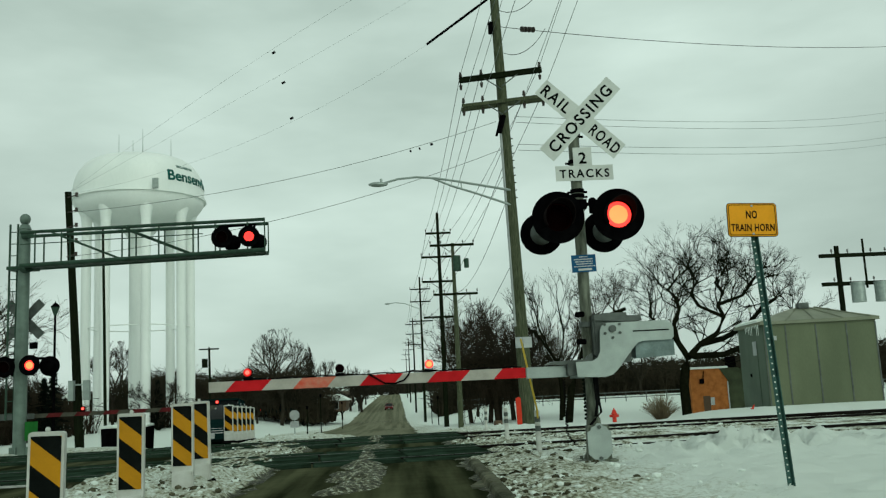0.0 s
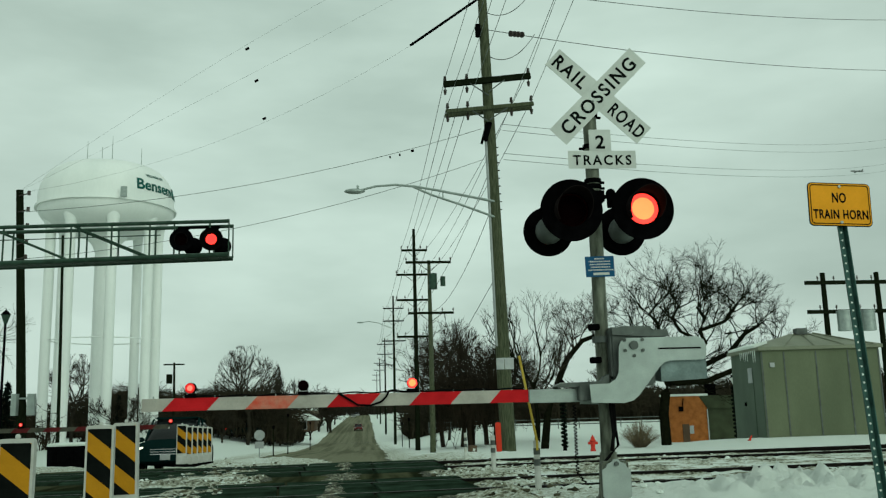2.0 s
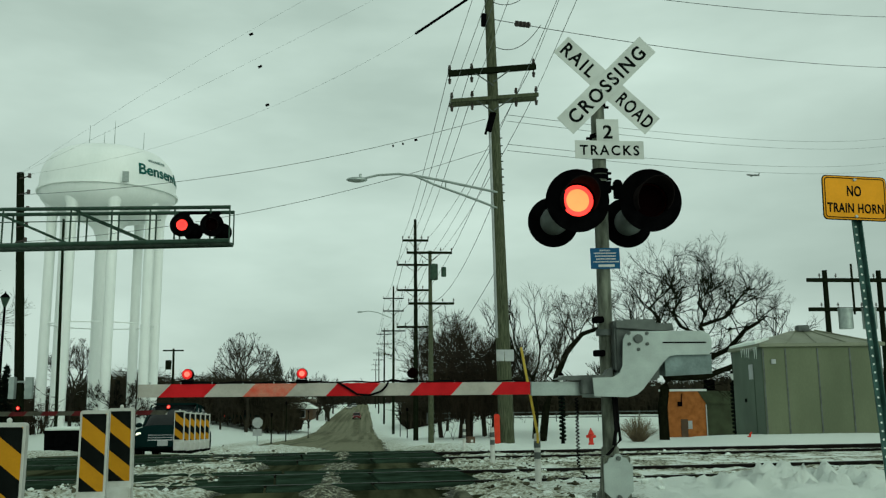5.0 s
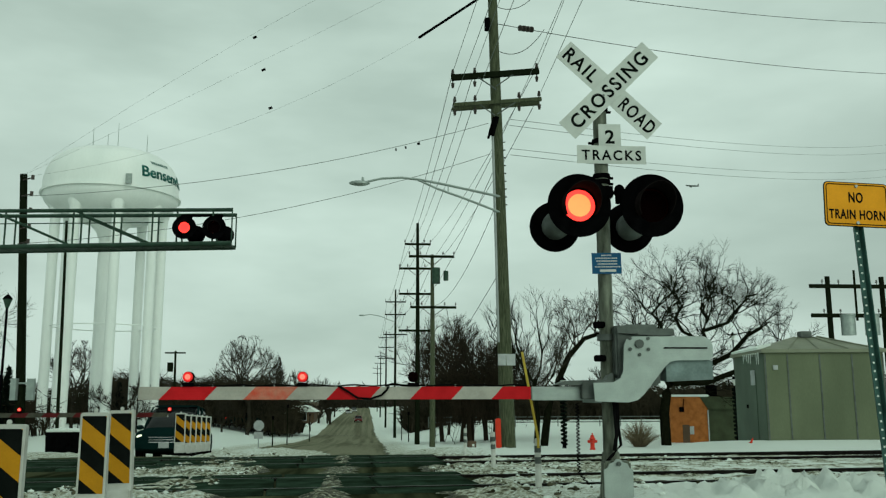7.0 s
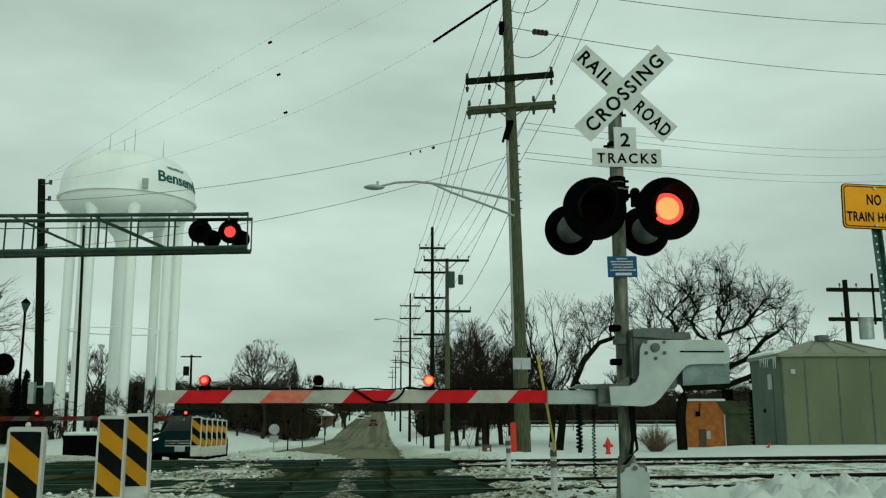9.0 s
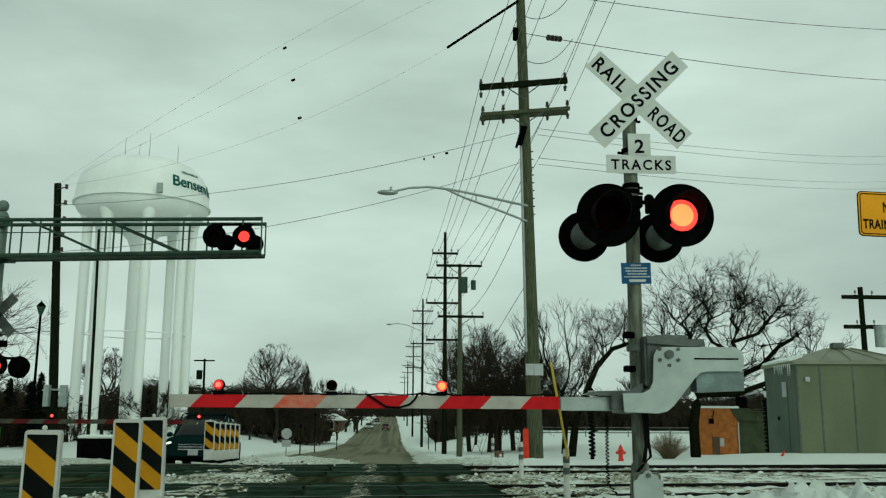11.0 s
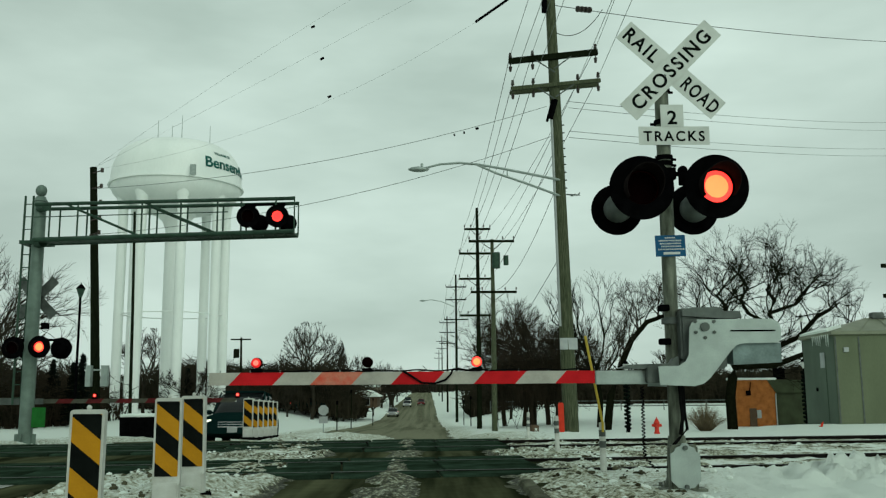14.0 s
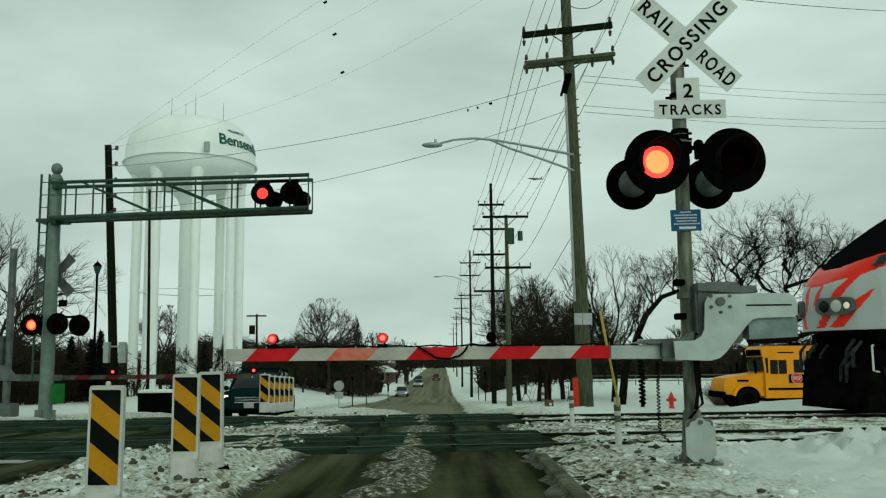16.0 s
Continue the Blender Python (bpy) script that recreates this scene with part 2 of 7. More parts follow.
# ---- mesh helpers ----
def part(name, bm, material, parent=None, label="", smooth=False, bevel=0.0):
    if bevel:
        es = [e for e in bm.edges if len(e.link_faces) == 2 and e.calc_face_angle(0) > 0.6]
        bmesh.ops.bevel(bm, geom=es, offset=bevel, segments=2, affect="EDGES", clamp_overlap=True)
    bmesh.ops.recalc_face_normals(bm, faces=bm.faces)
    me = bpy.data.meshes.new(name)
    bm.to_mesh(me)
    bm.free()
    for m in (material if isinstance(material, (list, tuple)) else [material]):
        me.materials.append(m)
    if smooth:
        me.polygons.foreach_set("use_smooth", [True] * len(me.polygons))
        me.set_sharp_from_angle(angle=radians(38))
    ob = new(name, me)
    if parent:
        ob.parent = parent
    if label:
        ob["label"] = label
    return ob


def thing(name, label, category, m=None, group="", kind=""):
    ob = new(name)
    ob.empty_display_size = 0.2
    if m is not None:
        ob.matrix_world = m
    return tagged(ob, label, category, group, kind)


def B():
    return bmesh.new()


def box(bm, c, s, m=None, mi=0):
    t = Matrix.Translation(c) @ (m or Matrix()) @ Matrix.Diagonal((*s, 1))
    r = bmesh.ops.create_cube(bm, size=1, matrix=t)
    for f in {f for v in r["verts"] for f in v.link_faces}:
        f.material_index = mi
    return bm


def rod(bm, a, b, r0, r1=None, seg=10, caps=True, mi=0):
    a, b = Vector(a), Vector(b)
    d = b - a
    if d.length < 1e-6:
        return bm
    t = Matrix.Translation((a + b) / 2) @ d.to_track_quat("Z", "Y").to_matrix().to_4x4()
    r = bmesh.ops.create_cone(bm, cap_ends=caps, segments=seg, radius1=r0, radius2=r0 if r1 is None else r1, depth=d.length, matrix=t)
    if mi:
        for f in {f for v in r["verts"] for f in v.link_faces}:
            f.material_index = mi
    return bm


def ball(bm, c, r, s=(1, 1, 1), u=14, v=9):
    bmesh.ops.create_uvsphere(bm, u_segments=u, v_segments=v, radius=r, matrix=Matrix.Translation(c) @ Matrix.Diagonal((*s, 1)))
    return bm


def prism(bm, pts, d, axis="y", mi=0):
    """A flat outline (two coordinates a point) drawn out by d along an axis."""
    def place(p, o):
        return {"y": (p[0], o, p[1]), "z": (p[0], p[1], o), "x": (o, p[0], p[1])}[axis]
    a = [bm.verts.new(place(p, d[0])) for p in pts]
    b = [bm.verts.new(place(p, d[1])) for p in pts]
    fs = [bm.faces.new(a), bm.faces.new(b[::-1])]
    for i in range(len(pts)):
        j = (i + 1) % len(pts)
        fs.append(bm.faces.new((a[j], a[i], b[i], b[j])))
    for f in fs:
        f.material_index = mi
    return bm


def lathe(bm, prof, seg=24, axis="z", c=(0, 0, 0), closed=False):
    """A profile of (radius, height) turned about an axis through c."""
    rings = []
    for r, h in prof:
        ring = []
        for i in range(seg):
            a = 2 * math.pi * i / seg
            p = (r * math.cos(a), r * math.sin(a), h)
            p = {"z": p, "y": (p[0], h, p[1]), "x": (h, p[0], p[1])}[axis]
            ring.append(bm.verts.new(Vector(p) + Vector(c)))
        rings.append(ring)
    for a, b in zip(rings, rings[1:]):
        for i in range(seg):
            j = (i + 1) % seg
            bm.faces.new((a[i], a[j], b[j], b[i]))
    if closed:
        bm.faces.new(rings[0][::-1]), bm.faces.new(rings[-1])
    return bm


def tube(bm, pts, r, seg=6, taper=1.0):
    """A round bar along points."""
    pts = [Vector(p) for p in pts]
    rings = []
    n = len(pts)
    for i, p in enumerate(pts):
        d = (pts[min(i + 1, n - 1)] - pts[max(i - 1, 0)]).normalized()
        up = Vector((0, 0, 1)) if abs(d.z) < 0.95 else Vector((1, 0, 0))
        s = d.cross(up).normalized()
        u = s.cross(d)
        rr = r * (1 + (taper - 1) * i / max(n - 1, 1))
        rings.append([bm.verts.new(p + rr * (math.cos(2 * math.pi * k / seg) * s + math.sin(2 * math.pi * k / seg) * u)) for k in range(seg)])
    for a, b in zip(rings, rings[1:]):
        for i in range(seg):
            j = (i + 1) % seg
            bm.faces.new((a[i], a[j], b[j], b[i]))
    bm.faces.new(rings[0][::-1]), bm.faces.new(rings[-1])
    return bm


def text_bm(word, width, height, depth=0.002, spacing=1.0):
    """The built-in font as a mesh in the x-z plane, facing -y, fitted to a width and height about the origin."""
    cu = bpy.data.curves.new("writing", "FONT")
    cu.body, cu.extrude, cu.space_character, cu.resolution_u = word, 0.0, spacing, 4
    cu.offset = 0.022
    ob = new("writing", cu)
    bpy.context.view_layer.update()
    me = bpy.data.meshes.new_from_object(ob.evaluated_get(bpy.context.evaluated_depsgraph_get()))
    bpy.data.objects.remove(ob)
    bm = B()
    bm.from_mesh(me)
    bpy.data.meshes.remove(me)
    bpy.data.curves.remove(cu)
    xs, ys = [v.co.x for v in bm.verts], [v.co.y for v in bm.verts]
    cx, cy, sx, sy = (min(xs) + max(xs)) / 2, (min(ys) + max(ys)) / 2, width / (max(xs) - min(xs)), height / (max(ys) - min(ys))
    for v in bm.verts:
        v.co = Vector(((v.co.x - cx) * sx, 0, (v.co.y - cy) * sy))
    r = bmesh.ops.extrude_face_region(bm, geom=bm.faces[:])
    for v in [g for g in r["geom"] if isinstance(g, bmesh.types.BMVert)]:
        v.co.y -= depth
    return bm


def smoothstep(a, b, x):
    t = min(1, max(0, (x - a) / (b - a)))
    return t * t * (3 - 2 * t)

# ---- the ground: a low embankment with two tracks, the road over it, snow ----
LEVELS = ((-400, -0.4), (-30, -0.3), (-8, 0.05), (0, 0.15), (5, 0.25), (8, 0.28), (11, 0.26), (16.8, 0.20), (20, -0.03), (24, -0.16), (28, -0.37), (32, -0.70), (36, -1.0), (40, -1.14), (44, -1.27), (46, -1.33), (55, -1.45), (70, -1.5), (120, -1.6), (300, -1.6), (600, -1.2), (4000, -1.0))


def base(y):
    return float(np.interp(y, [p[0] for p in LEVELS], [p[1] for p in LEVELS]))


DIP = ((0, 0), (45, 0), (70, -0.6), (100, -1.6), (140, -2.3), (180, -1.9), (230, -1.4), (400, -0.6), (600, -0.2), (900, 0))


def dip(y):
    """How much lower the road lies than the fields beside it."""
    return float(np.interp(y, [p[0] for p in DIP], [p[1] for p in DIP]))


def gz(x, y):
    """The ground's height under its snow: a low mound carries the hut, and the verge falls away on the other side."""
    mound = 0.26 * smoothstep(8.4, 10.4, x) * smoothstep(19.2, 22, y) * smoothstep(31, 26.5, y)
    verge = -0.06 * smoothstep(-6.5, -8.6, x) * smoothstep(17.8, 20, y) * smoothstep(38, 28, y)
    return base(y) + mound + verge + (dip(y) * smoothstep(-16, -1, on_road(x, y)) if y > 45 else 0)


TRACK_SLOPE = 0.10
ROAD_L, MEDIAN_L, MEDIAN_R, ROAD_R = -8.0, -3.35, -1.42, 1.16


def far_edges(y):
    """The two sides of the cleared road beyond the tracks."""
    drift = 0.004 * (y - 20)
    return -8.2 + 0.6 * smoothstep(20, 60, y) - drift, ROAD_R + 0.25 + 0.5 * smoothstep(20, 90, y) - drift


def on_road(x, y):
    """How far inside the roadway (positive: on asphalt)."""
    if y > 20:
        a, b = far_edges(y)
        d = min(x - a, b - x)
        wedge = 1.25 * smoothstep(54, 27, y)  # the snowy median runs on and narrows
        return min(d, abs(x + 2.55) - wedge) if y < 54 else d
    d = min(x - MEDIAN_R, ROAD_R - x)
    return max(d, min(x - ROAD_L, MEDIAN_L - x))


def on_track(x, y):
    """Distance from the nearer track's middle."""
    u = y - TRACK_SLOPE * x
    return min(abs(u - 11.2), abs(u - 15.8))


def snow(x, y):
    """Height of the snow above the base, and how grimy it is."""
    e = on_road(x, y)
    p = Vector((x, y, 0))
    big = noise.noise(p * 0.35)
    lump = noise.noise(p * 1.7 + Vector((7, 3, 1)))
    clod = noise.noise(p * 5.2 + Vector((1, 8, 4)))
    fine = noise.noise(p * 15.0)
    near = smoothstep(60, 20, y)
    if y > 20:
        e -= 0.22 + 0.35 * lump + 0.12 * big
    if y > 20:
        bank = 0.10 * smoothstep(0, -1.2, e) * smoothstep(-6, -1.5, e)
    else:
        bank = 0
    u = y - TRACK_SLOPE * x
    if e > 0.0:
        h = -0.035
        g = 1.10
        if y < 60:
            mid = math.exp(-((x + 0.2 + 0.12 * lump) / 0.31) ** 2) * smoothstep(19, 17, y) * smoothstep(5.8, 7.2, y + 0.8 * lump)
            edge = smoothstep(0.45, 0.0, e + 0.35 * lump)
            cross = smoothstep(17.4, 18.2, u) * smoothstep(21.5, 19.5, u)
            h += mid * (0.072 + 0.04 * big + 0.045 * lump) + edge * (0.05 + 0.04 * lump) + 0.012 * clod * max(mid, edge) + cross * (0.045 + 0.06 * lump)
            h += mid * (0.03 * clod + 0.02 * fine)
            g = 1.1 - 0.14 * mid
        return h, g
    rim = smoothstep(0, -0.7, e)
    rough = smoothstep(-9.0, -0.3, e) * near
    h = 0.015 + rim * 0.07 + bank
    h += rough * (0.045 * lump + 0.062 * clod + 0.02 * noise.noise(p * 3.2 + Vector((4, 4, 9)))) + 0.02 * big * rim
    if x > ROAD_R and y < 11.5:
        h -= 0.06 * smoothstep(ROAD_R, ROAD_R + 1.3, x) * smoothstep(10, 8.6, y) * smoothstep(-12, 2, y)
    if MEDIAN_L < x < MEDIAN_R and y < 20:
        h += 0.035 + 0.05 * max(0, lump)
    trk = smoothstep(1.6, 1.2, on_track(x, y))
    strip = smoothstep(9.4, 10.0, u) * smoothstep(17.8, 17.2, u)
    if y < 24:
        h = h * (1 - 0.55 * strip) - trk * 0.02 + 0.02 * clod * strip
    gap = min(abs(u - r) for r in (10.48, 11.92, 15.08, 16.52))
    if y < 24 and gap < 0.3:
        h -= 0.12 * smoothstep(0.28, 0.13, gap)
    heap = math.exp(-(((x - 4.75) / 1.1) ** 2 + ((u - 8.75) / 0.45) ** 2)) + 0.8 * math.exp(-(((x - 7.4) / 1.2) ** 2 + ((u - 8.2) / 0.6) ** 2))
    h += heap * (0.14 + 0.20 * clod + 0.10 * lump + 0.20 * fine)
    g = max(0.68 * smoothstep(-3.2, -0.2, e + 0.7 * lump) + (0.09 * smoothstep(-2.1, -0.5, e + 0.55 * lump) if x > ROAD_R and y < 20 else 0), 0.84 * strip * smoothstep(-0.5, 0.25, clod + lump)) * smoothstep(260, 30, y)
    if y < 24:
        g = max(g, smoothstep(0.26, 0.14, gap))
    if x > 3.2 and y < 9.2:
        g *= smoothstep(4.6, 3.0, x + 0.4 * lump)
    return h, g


def spaced(stops):
    out = []
    for (a, b, d) in stops:
        n = max(1, round((b - a) / d))
        out += [a + (b - a) * i / n for i in range(n)]
    return out + [stops[-1][1]]


GX = spaced([(-2500, -300, 200), (-300, -40, 12), (-40, -12, 1.2), (-12, -9, 0.3), (-9, 9, 0.075), (9, 20, 0.3), (20, 50, 1.5), (50, 300, 12), (300, 2500, 200)])
GY = spaced([(-400, -30, 30), (-30, -2, 2.0), (-2, 4, 0.3), (4, 20, 0.07), (20, 34, 0.2), (34, 70, 1.2), (70, 300, 6), (300, 900, 40), (900, 4200, 300)])


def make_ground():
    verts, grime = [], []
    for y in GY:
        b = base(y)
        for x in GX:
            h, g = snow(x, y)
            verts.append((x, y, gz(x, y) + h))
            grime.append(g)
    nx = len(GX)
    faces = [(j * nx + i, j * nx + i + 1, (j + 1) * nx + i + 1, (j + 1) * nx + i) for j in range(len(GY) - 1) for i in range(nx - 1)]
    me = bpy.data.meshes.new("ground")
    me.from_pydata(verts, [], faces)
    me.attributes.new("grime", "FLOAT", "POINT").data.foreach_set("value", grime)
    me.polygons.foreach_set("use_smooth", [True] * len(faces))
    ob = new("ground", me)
    m = bpy.data.materials.new("snow_and_slush")
    m.use_nodes = True
    n, l = m.node_tree.nodes, m.node_tree.links
    p = n["Principled BSDF"]
    p.inputs["Roughness"].default_value = 0.75
    p.inputs["Specular IOR Level"].default_value = 0.3
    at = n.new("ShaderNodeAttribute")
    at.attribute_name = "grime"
    co = n.new("ShaderNodeTexCoord")
    n1, n2, n3 = (n.new("ShaderNodeTexNoise") for _ in range(3))
    for q, s, d in ((n1, 1.3, 6), (n2, 19.0, 8), (n3, 90.0, 3)):
        q.inputs["Scale"].default_value, q.inputs["Detail"].default_value, q.inputs["Roughness"].default_value = s, d, 0.65
        l.new(co.outputs["Object"], q.inputs["Vector"])
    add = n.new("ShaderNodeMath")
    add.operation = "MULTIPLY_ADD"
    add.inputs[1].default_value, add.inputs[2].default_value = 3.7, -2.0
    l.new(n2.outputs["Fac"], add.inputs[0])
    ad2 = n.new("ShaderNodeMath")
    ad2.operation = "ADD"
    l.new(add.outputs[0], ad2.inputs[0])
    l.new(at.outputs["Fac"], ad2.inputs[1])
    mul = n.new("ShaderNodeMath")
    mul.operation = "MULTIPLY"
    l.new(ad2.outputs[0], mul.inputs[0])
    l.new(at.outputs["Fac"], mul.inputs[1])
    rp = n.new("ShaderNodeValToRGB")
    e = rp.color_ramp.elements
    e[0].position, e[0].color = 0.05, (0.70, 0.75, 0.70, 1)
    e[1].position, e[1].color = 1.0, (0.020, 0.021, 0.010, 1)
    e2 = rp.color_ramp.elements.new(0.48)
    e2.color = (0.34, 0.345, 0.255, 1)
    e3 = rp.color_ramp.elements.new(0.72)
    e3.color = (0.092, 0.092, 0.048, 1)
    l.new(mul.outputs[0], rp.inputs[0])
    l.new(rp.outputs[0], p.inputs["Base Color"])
    bp = n.new("ShaderNodeBump")
    bp.inputs["Strength"].default_value, bp.inputs["Distance"].default_value = 0.6, 0.045
    mixh = n.new("ShaderNodeMath")
    mixh.operation = "MULTIPLY_ADD"
    mixh.inputs[1].default_value = 0.6
    l.new(n3.outputs["Fac"], mixh.inputs[0])
    l.new(n2.outputs["Fac"], mixh.inputs[2])
    l.new(mixh.outputs[0], bp.inputs["Height"])
    l.new(bp.outputs[0], p.inputs["Normal"])
    me.materials.append(m)
    tagged(ob, "snow-covered ground with grey-brown slush beside the road", "ground", kind="structure")
    return ob


def asphalt():
    m = bpy.data.materials.new("wet_worn_asphalt")
    m.use_nodes = True
    n, l = m.node_tree.nodes, m.node_tree.links
    p = n["Principled BSDF"]
    co = n.new("ShaderNodeTexCoord")
    mp = n.new("ShaderNodeMapping")
    mp.inputs["Scale"].default_value = (2.2, 0.16, 1)
    l.new(co.outputs["Object"], mp.inputs["Vector"])
    n1, n2, n3 = (n.new("ShaderNodeTexNoise") for _ in range(3))
    for q, s, d in ((n1, 1.2, 5), (n2, 5.0, 5), (n3, 60.0, 3)):
        q.inputs["Scale"].default_value, q.inputs["Detail"].default_value = s, d
    l.new(mp.outputs[0], n1.inputs["Vector"])
    l.new(co.outputs["Object"], n2.inputs["Vector"])
    l.new(co.outputs["Object"], n3.inputs["Vector"])
    rp = n.new("ShaderNodeValToRGB")
    e = rp.color_ramp.elements
    e[0].position, e[0].color = 0.40, (0.0145, 0.0175, 0.0088, 1)
    e[1].position, e[1].color = 0.68, (0.084, 0.088, 0.050, 1)
    l.new(n1.outputs["Fac"], rp.inputs[0])
    hs = n.new("ShaderNodeHueSaturation")
    r2 = n.new("ShaderNodeMapRange")
    r2.inputs["To Min"].default_value, r2.inputs["To Max"].default_value = 0.68, 1.32
    l.new(n2.outputs["Fac"], r2.inputs["Value"])
    l.new(r2.outputs[0], hs.inputs["Value"])
    # packed grey slush on the stretch beyond the tracks
    sep = n.new("ShaderNodeSeparateXYZ")
    l.new(co.outputs["Object"], sep.inputs[0])
    far = n.new("ShaderNodeMapRange")
    far.inputs["From Min"].default_value, far.inputs["From Max"].default_value = 18, 42
    far.inputs["To Max"].default_value = 0.95
    l.new(sep.outputs["Y"], far.inputs["Value"])
    slush = n.new("ShaderNodeMixRGB")
    slush.inputs[2].default_value = (0.20, 0.20, 0.14, 1)
    streak = n.new("ShaderNodeMapRange")
    streak.inputs["From Min"].default_value, streak.inputs["From Max"].default_value = 0.40, 0.58
    streak.inputs["To Min"].default_value = 0.55
    ruts, along = n.new("ShaderNodeTexNoise"), n.new("ShaderNodeMapping")
    ruts.inputs["Scale"].default_value, ruts.inputs["Detail"].default_value = 1.0, 3
    along.inputs["Scale"].default_value = (1.3, 0.012, 1)
    l.new(co.outputs["Object"], along.inputs["Vector"])
    l.new(along.outputs[0], ruts.inputs["Vector"])
    l.new(ruts.outputs["Fac"], streak.inputs["Value"])
    packed = n.new("ShaderNodeMath")
    packed.operation = "MULTIPLY"
    l.new(far.outputs[0], packed.inputs[0]), l.new(streak.outputs[0], packed.inputs[1])
    l.new(packed.outputs[0], slush.inputs[0])
    l.new(rp.outputs[0], slush.inputs[1])
    l.new(slush.outputs[0], hs.inputs["Color"])
    l.new(hs.outputs[0], p.inputs["Base Color"])
    r3 = n.new("ShaderNodeMapRange")
    r3.inputs["From Min"].default_value, r3.inputs["From Max"].default_value = 0.35, 0.65
    r3.inputs["To Min"].default_value, r3.inputs["To Max"].default_value = 0.45, 0.85
    l.new(n1.outputs["Fac"], r3.inputs["Value"])
    l.new(r3.outputs[0], p.inputs["Roughness"])
    p.inputs["Specular IOR Level"].default_value = 0.0
    bp = n.new("ShaderNodeBump")
    bp.inputs["Strength"].default_value, bp.inputs["Distance"].default_value = 0.4, 0.01
    l.new(n3.outputs["Fac"], bp.inputs["Height"])
    l.new(bp.outputs[0], p.inputs["Normal"])
    return m


ASPHALT = asphalt()


def strip_mesh(name, edges, ys, z):
    bm = B()
    rows = []
    for y in ys:
        a, b = edges(y)
        rows.append([bm.verts.new((a + (b - a) * i / 6, y, base(y) + dip(y) + z)) for i in range(7)])
    for r, s in zip(rows, rows[1:]):
        for i in range(6):
            bm.faces.new((r[i], r[i + 1], s[i + 1], s[i]))
    return bm


def make_road():
    ys = spaced([(-40, 0, 4), (0, 30, 0.5), (30, 60, 2), (60, 300, 10), (300, 900, 40)])
    bm = strip_mesh("road", lambda y: (far_edges(max(20, y))[0] - 0.6, far_edges(max(20, y))[1] + 0.6), ys, 0.0)
    ob = part("road", bm, ASPHALT)
    tagged(ob, "wet worn asphalt road with slush between the wheel tracks", "road", kind="structure")
    lines = thing("road_marking", "worn white stop line and lane dashes on the asphalt", "road marking", kind="structure")
    paint = mat("worn_road_paint", (0.42, 0.42, 0.39), 0.7, 0, 0.3, 8, 60, 0.2, col2=(0.16, 0.16, 0.15))
    for x0, x1, y in ((-4.3, -3.7, 7.6), (-5.6, -4.9, 7.4), (-4.6, -4.1, 9.2)):
        bm = B()
        box(bm, ((x0 + x1) / 2, y, base(y) + 0.006), (x1 - x0, 0.28, 0.004))
        part("dash", bm, paint, lines)


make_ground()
make_road()


def TRACK_Z(y):
    return 0.274 if y < 13.5 else 0.244


def rail_bm(y0):
    """A rail along the track: foot, web and head."""
    bm = B()
    prof = [(-0.07, 0), (0.07, 0), (0.07, 0.015), (0.012, 0.03), (0.012, 0.12), (0.036, 0.135), (0.036, 0.17), (-0.036, 0.17), (-0.036, 0.135), (-0.012, 0.12), (-0.012, 0.03), (-0.07, 0.015)]
    ends = []
    for x in (-90, 90):
        ends.append([bm.verts.new((x, y0 + TRACK_SLOPE * x + a, TRACK_Z(y0) + b - 0.155)) for a, b in prof])
    n = len(prof)
    for i in range(n):
        f = bm.faces.new((ends[0][i], ends[0][(i + 1) % n], ends[1][(i + 1) % n], ends[1][i]))
        f.material_index = 1 if i == 6 else 0
    bm.faces.new(ends[0][::-1]), bm.faces.new(ends[1])
    return bm


def make_tracks():
    for c in (11.2, 15.8):
        tr = thing("railway_track", "dark steel rails half buried in dirty snow", "railway track", group="tracks over the road", kind="structure")
        for s in (-0.72, 0.72):
            part("rail", rail_bm(c + s), [RAIL_STEEL, RAIL_TOP], tr)
        # crossing panels in the road
        pm = bpy.data.meshes.new("crossing_panel")
        bm = B()
        box(bm, (0, 0, 0), (1.18, 1.26, 0.09))
        bmesh.ops.bevel(bm, geom=bm.edges[:], offset=0.012, segments=1, affect="EDGES")
        bm.to_mesh(pm), bm.free()
        pm.materials.append(PANEL)
        pf = bpy.data.meshes.new("crossing_panel_outer")
        bm = B()
        box(bm, (0, 0, 0), (1.18, 0.55, 0.09))
        bmesh.ops.bevel(bm, geom=bm.edges[:], offset=0.012, segments=1, affect="EDGES")
        bm.to_mesh(pf), bm.free()
        pf.materials.append(PANEL)
        rng = random.Random(int(c))
        for i in range(8):
            x = -7.5 + 1.2 * i
            for off, me in ((0, pm), (-1.08, pf), (1.08, pf)):
                o = new("crossing_panel", me)
                o.parent = tr
                o.matrix_basis = pose(x, c + off + TRACK_SLOPE * x, TRACK_Z(c) - 0.028 + rng.uniform(-0.008, 0.004), rng.uniform(-0.25, 0.25), rng.uniform(-0.2, 0.2), math.degrees(math.atan(TRACK_SLOPE)))


make_tracks()


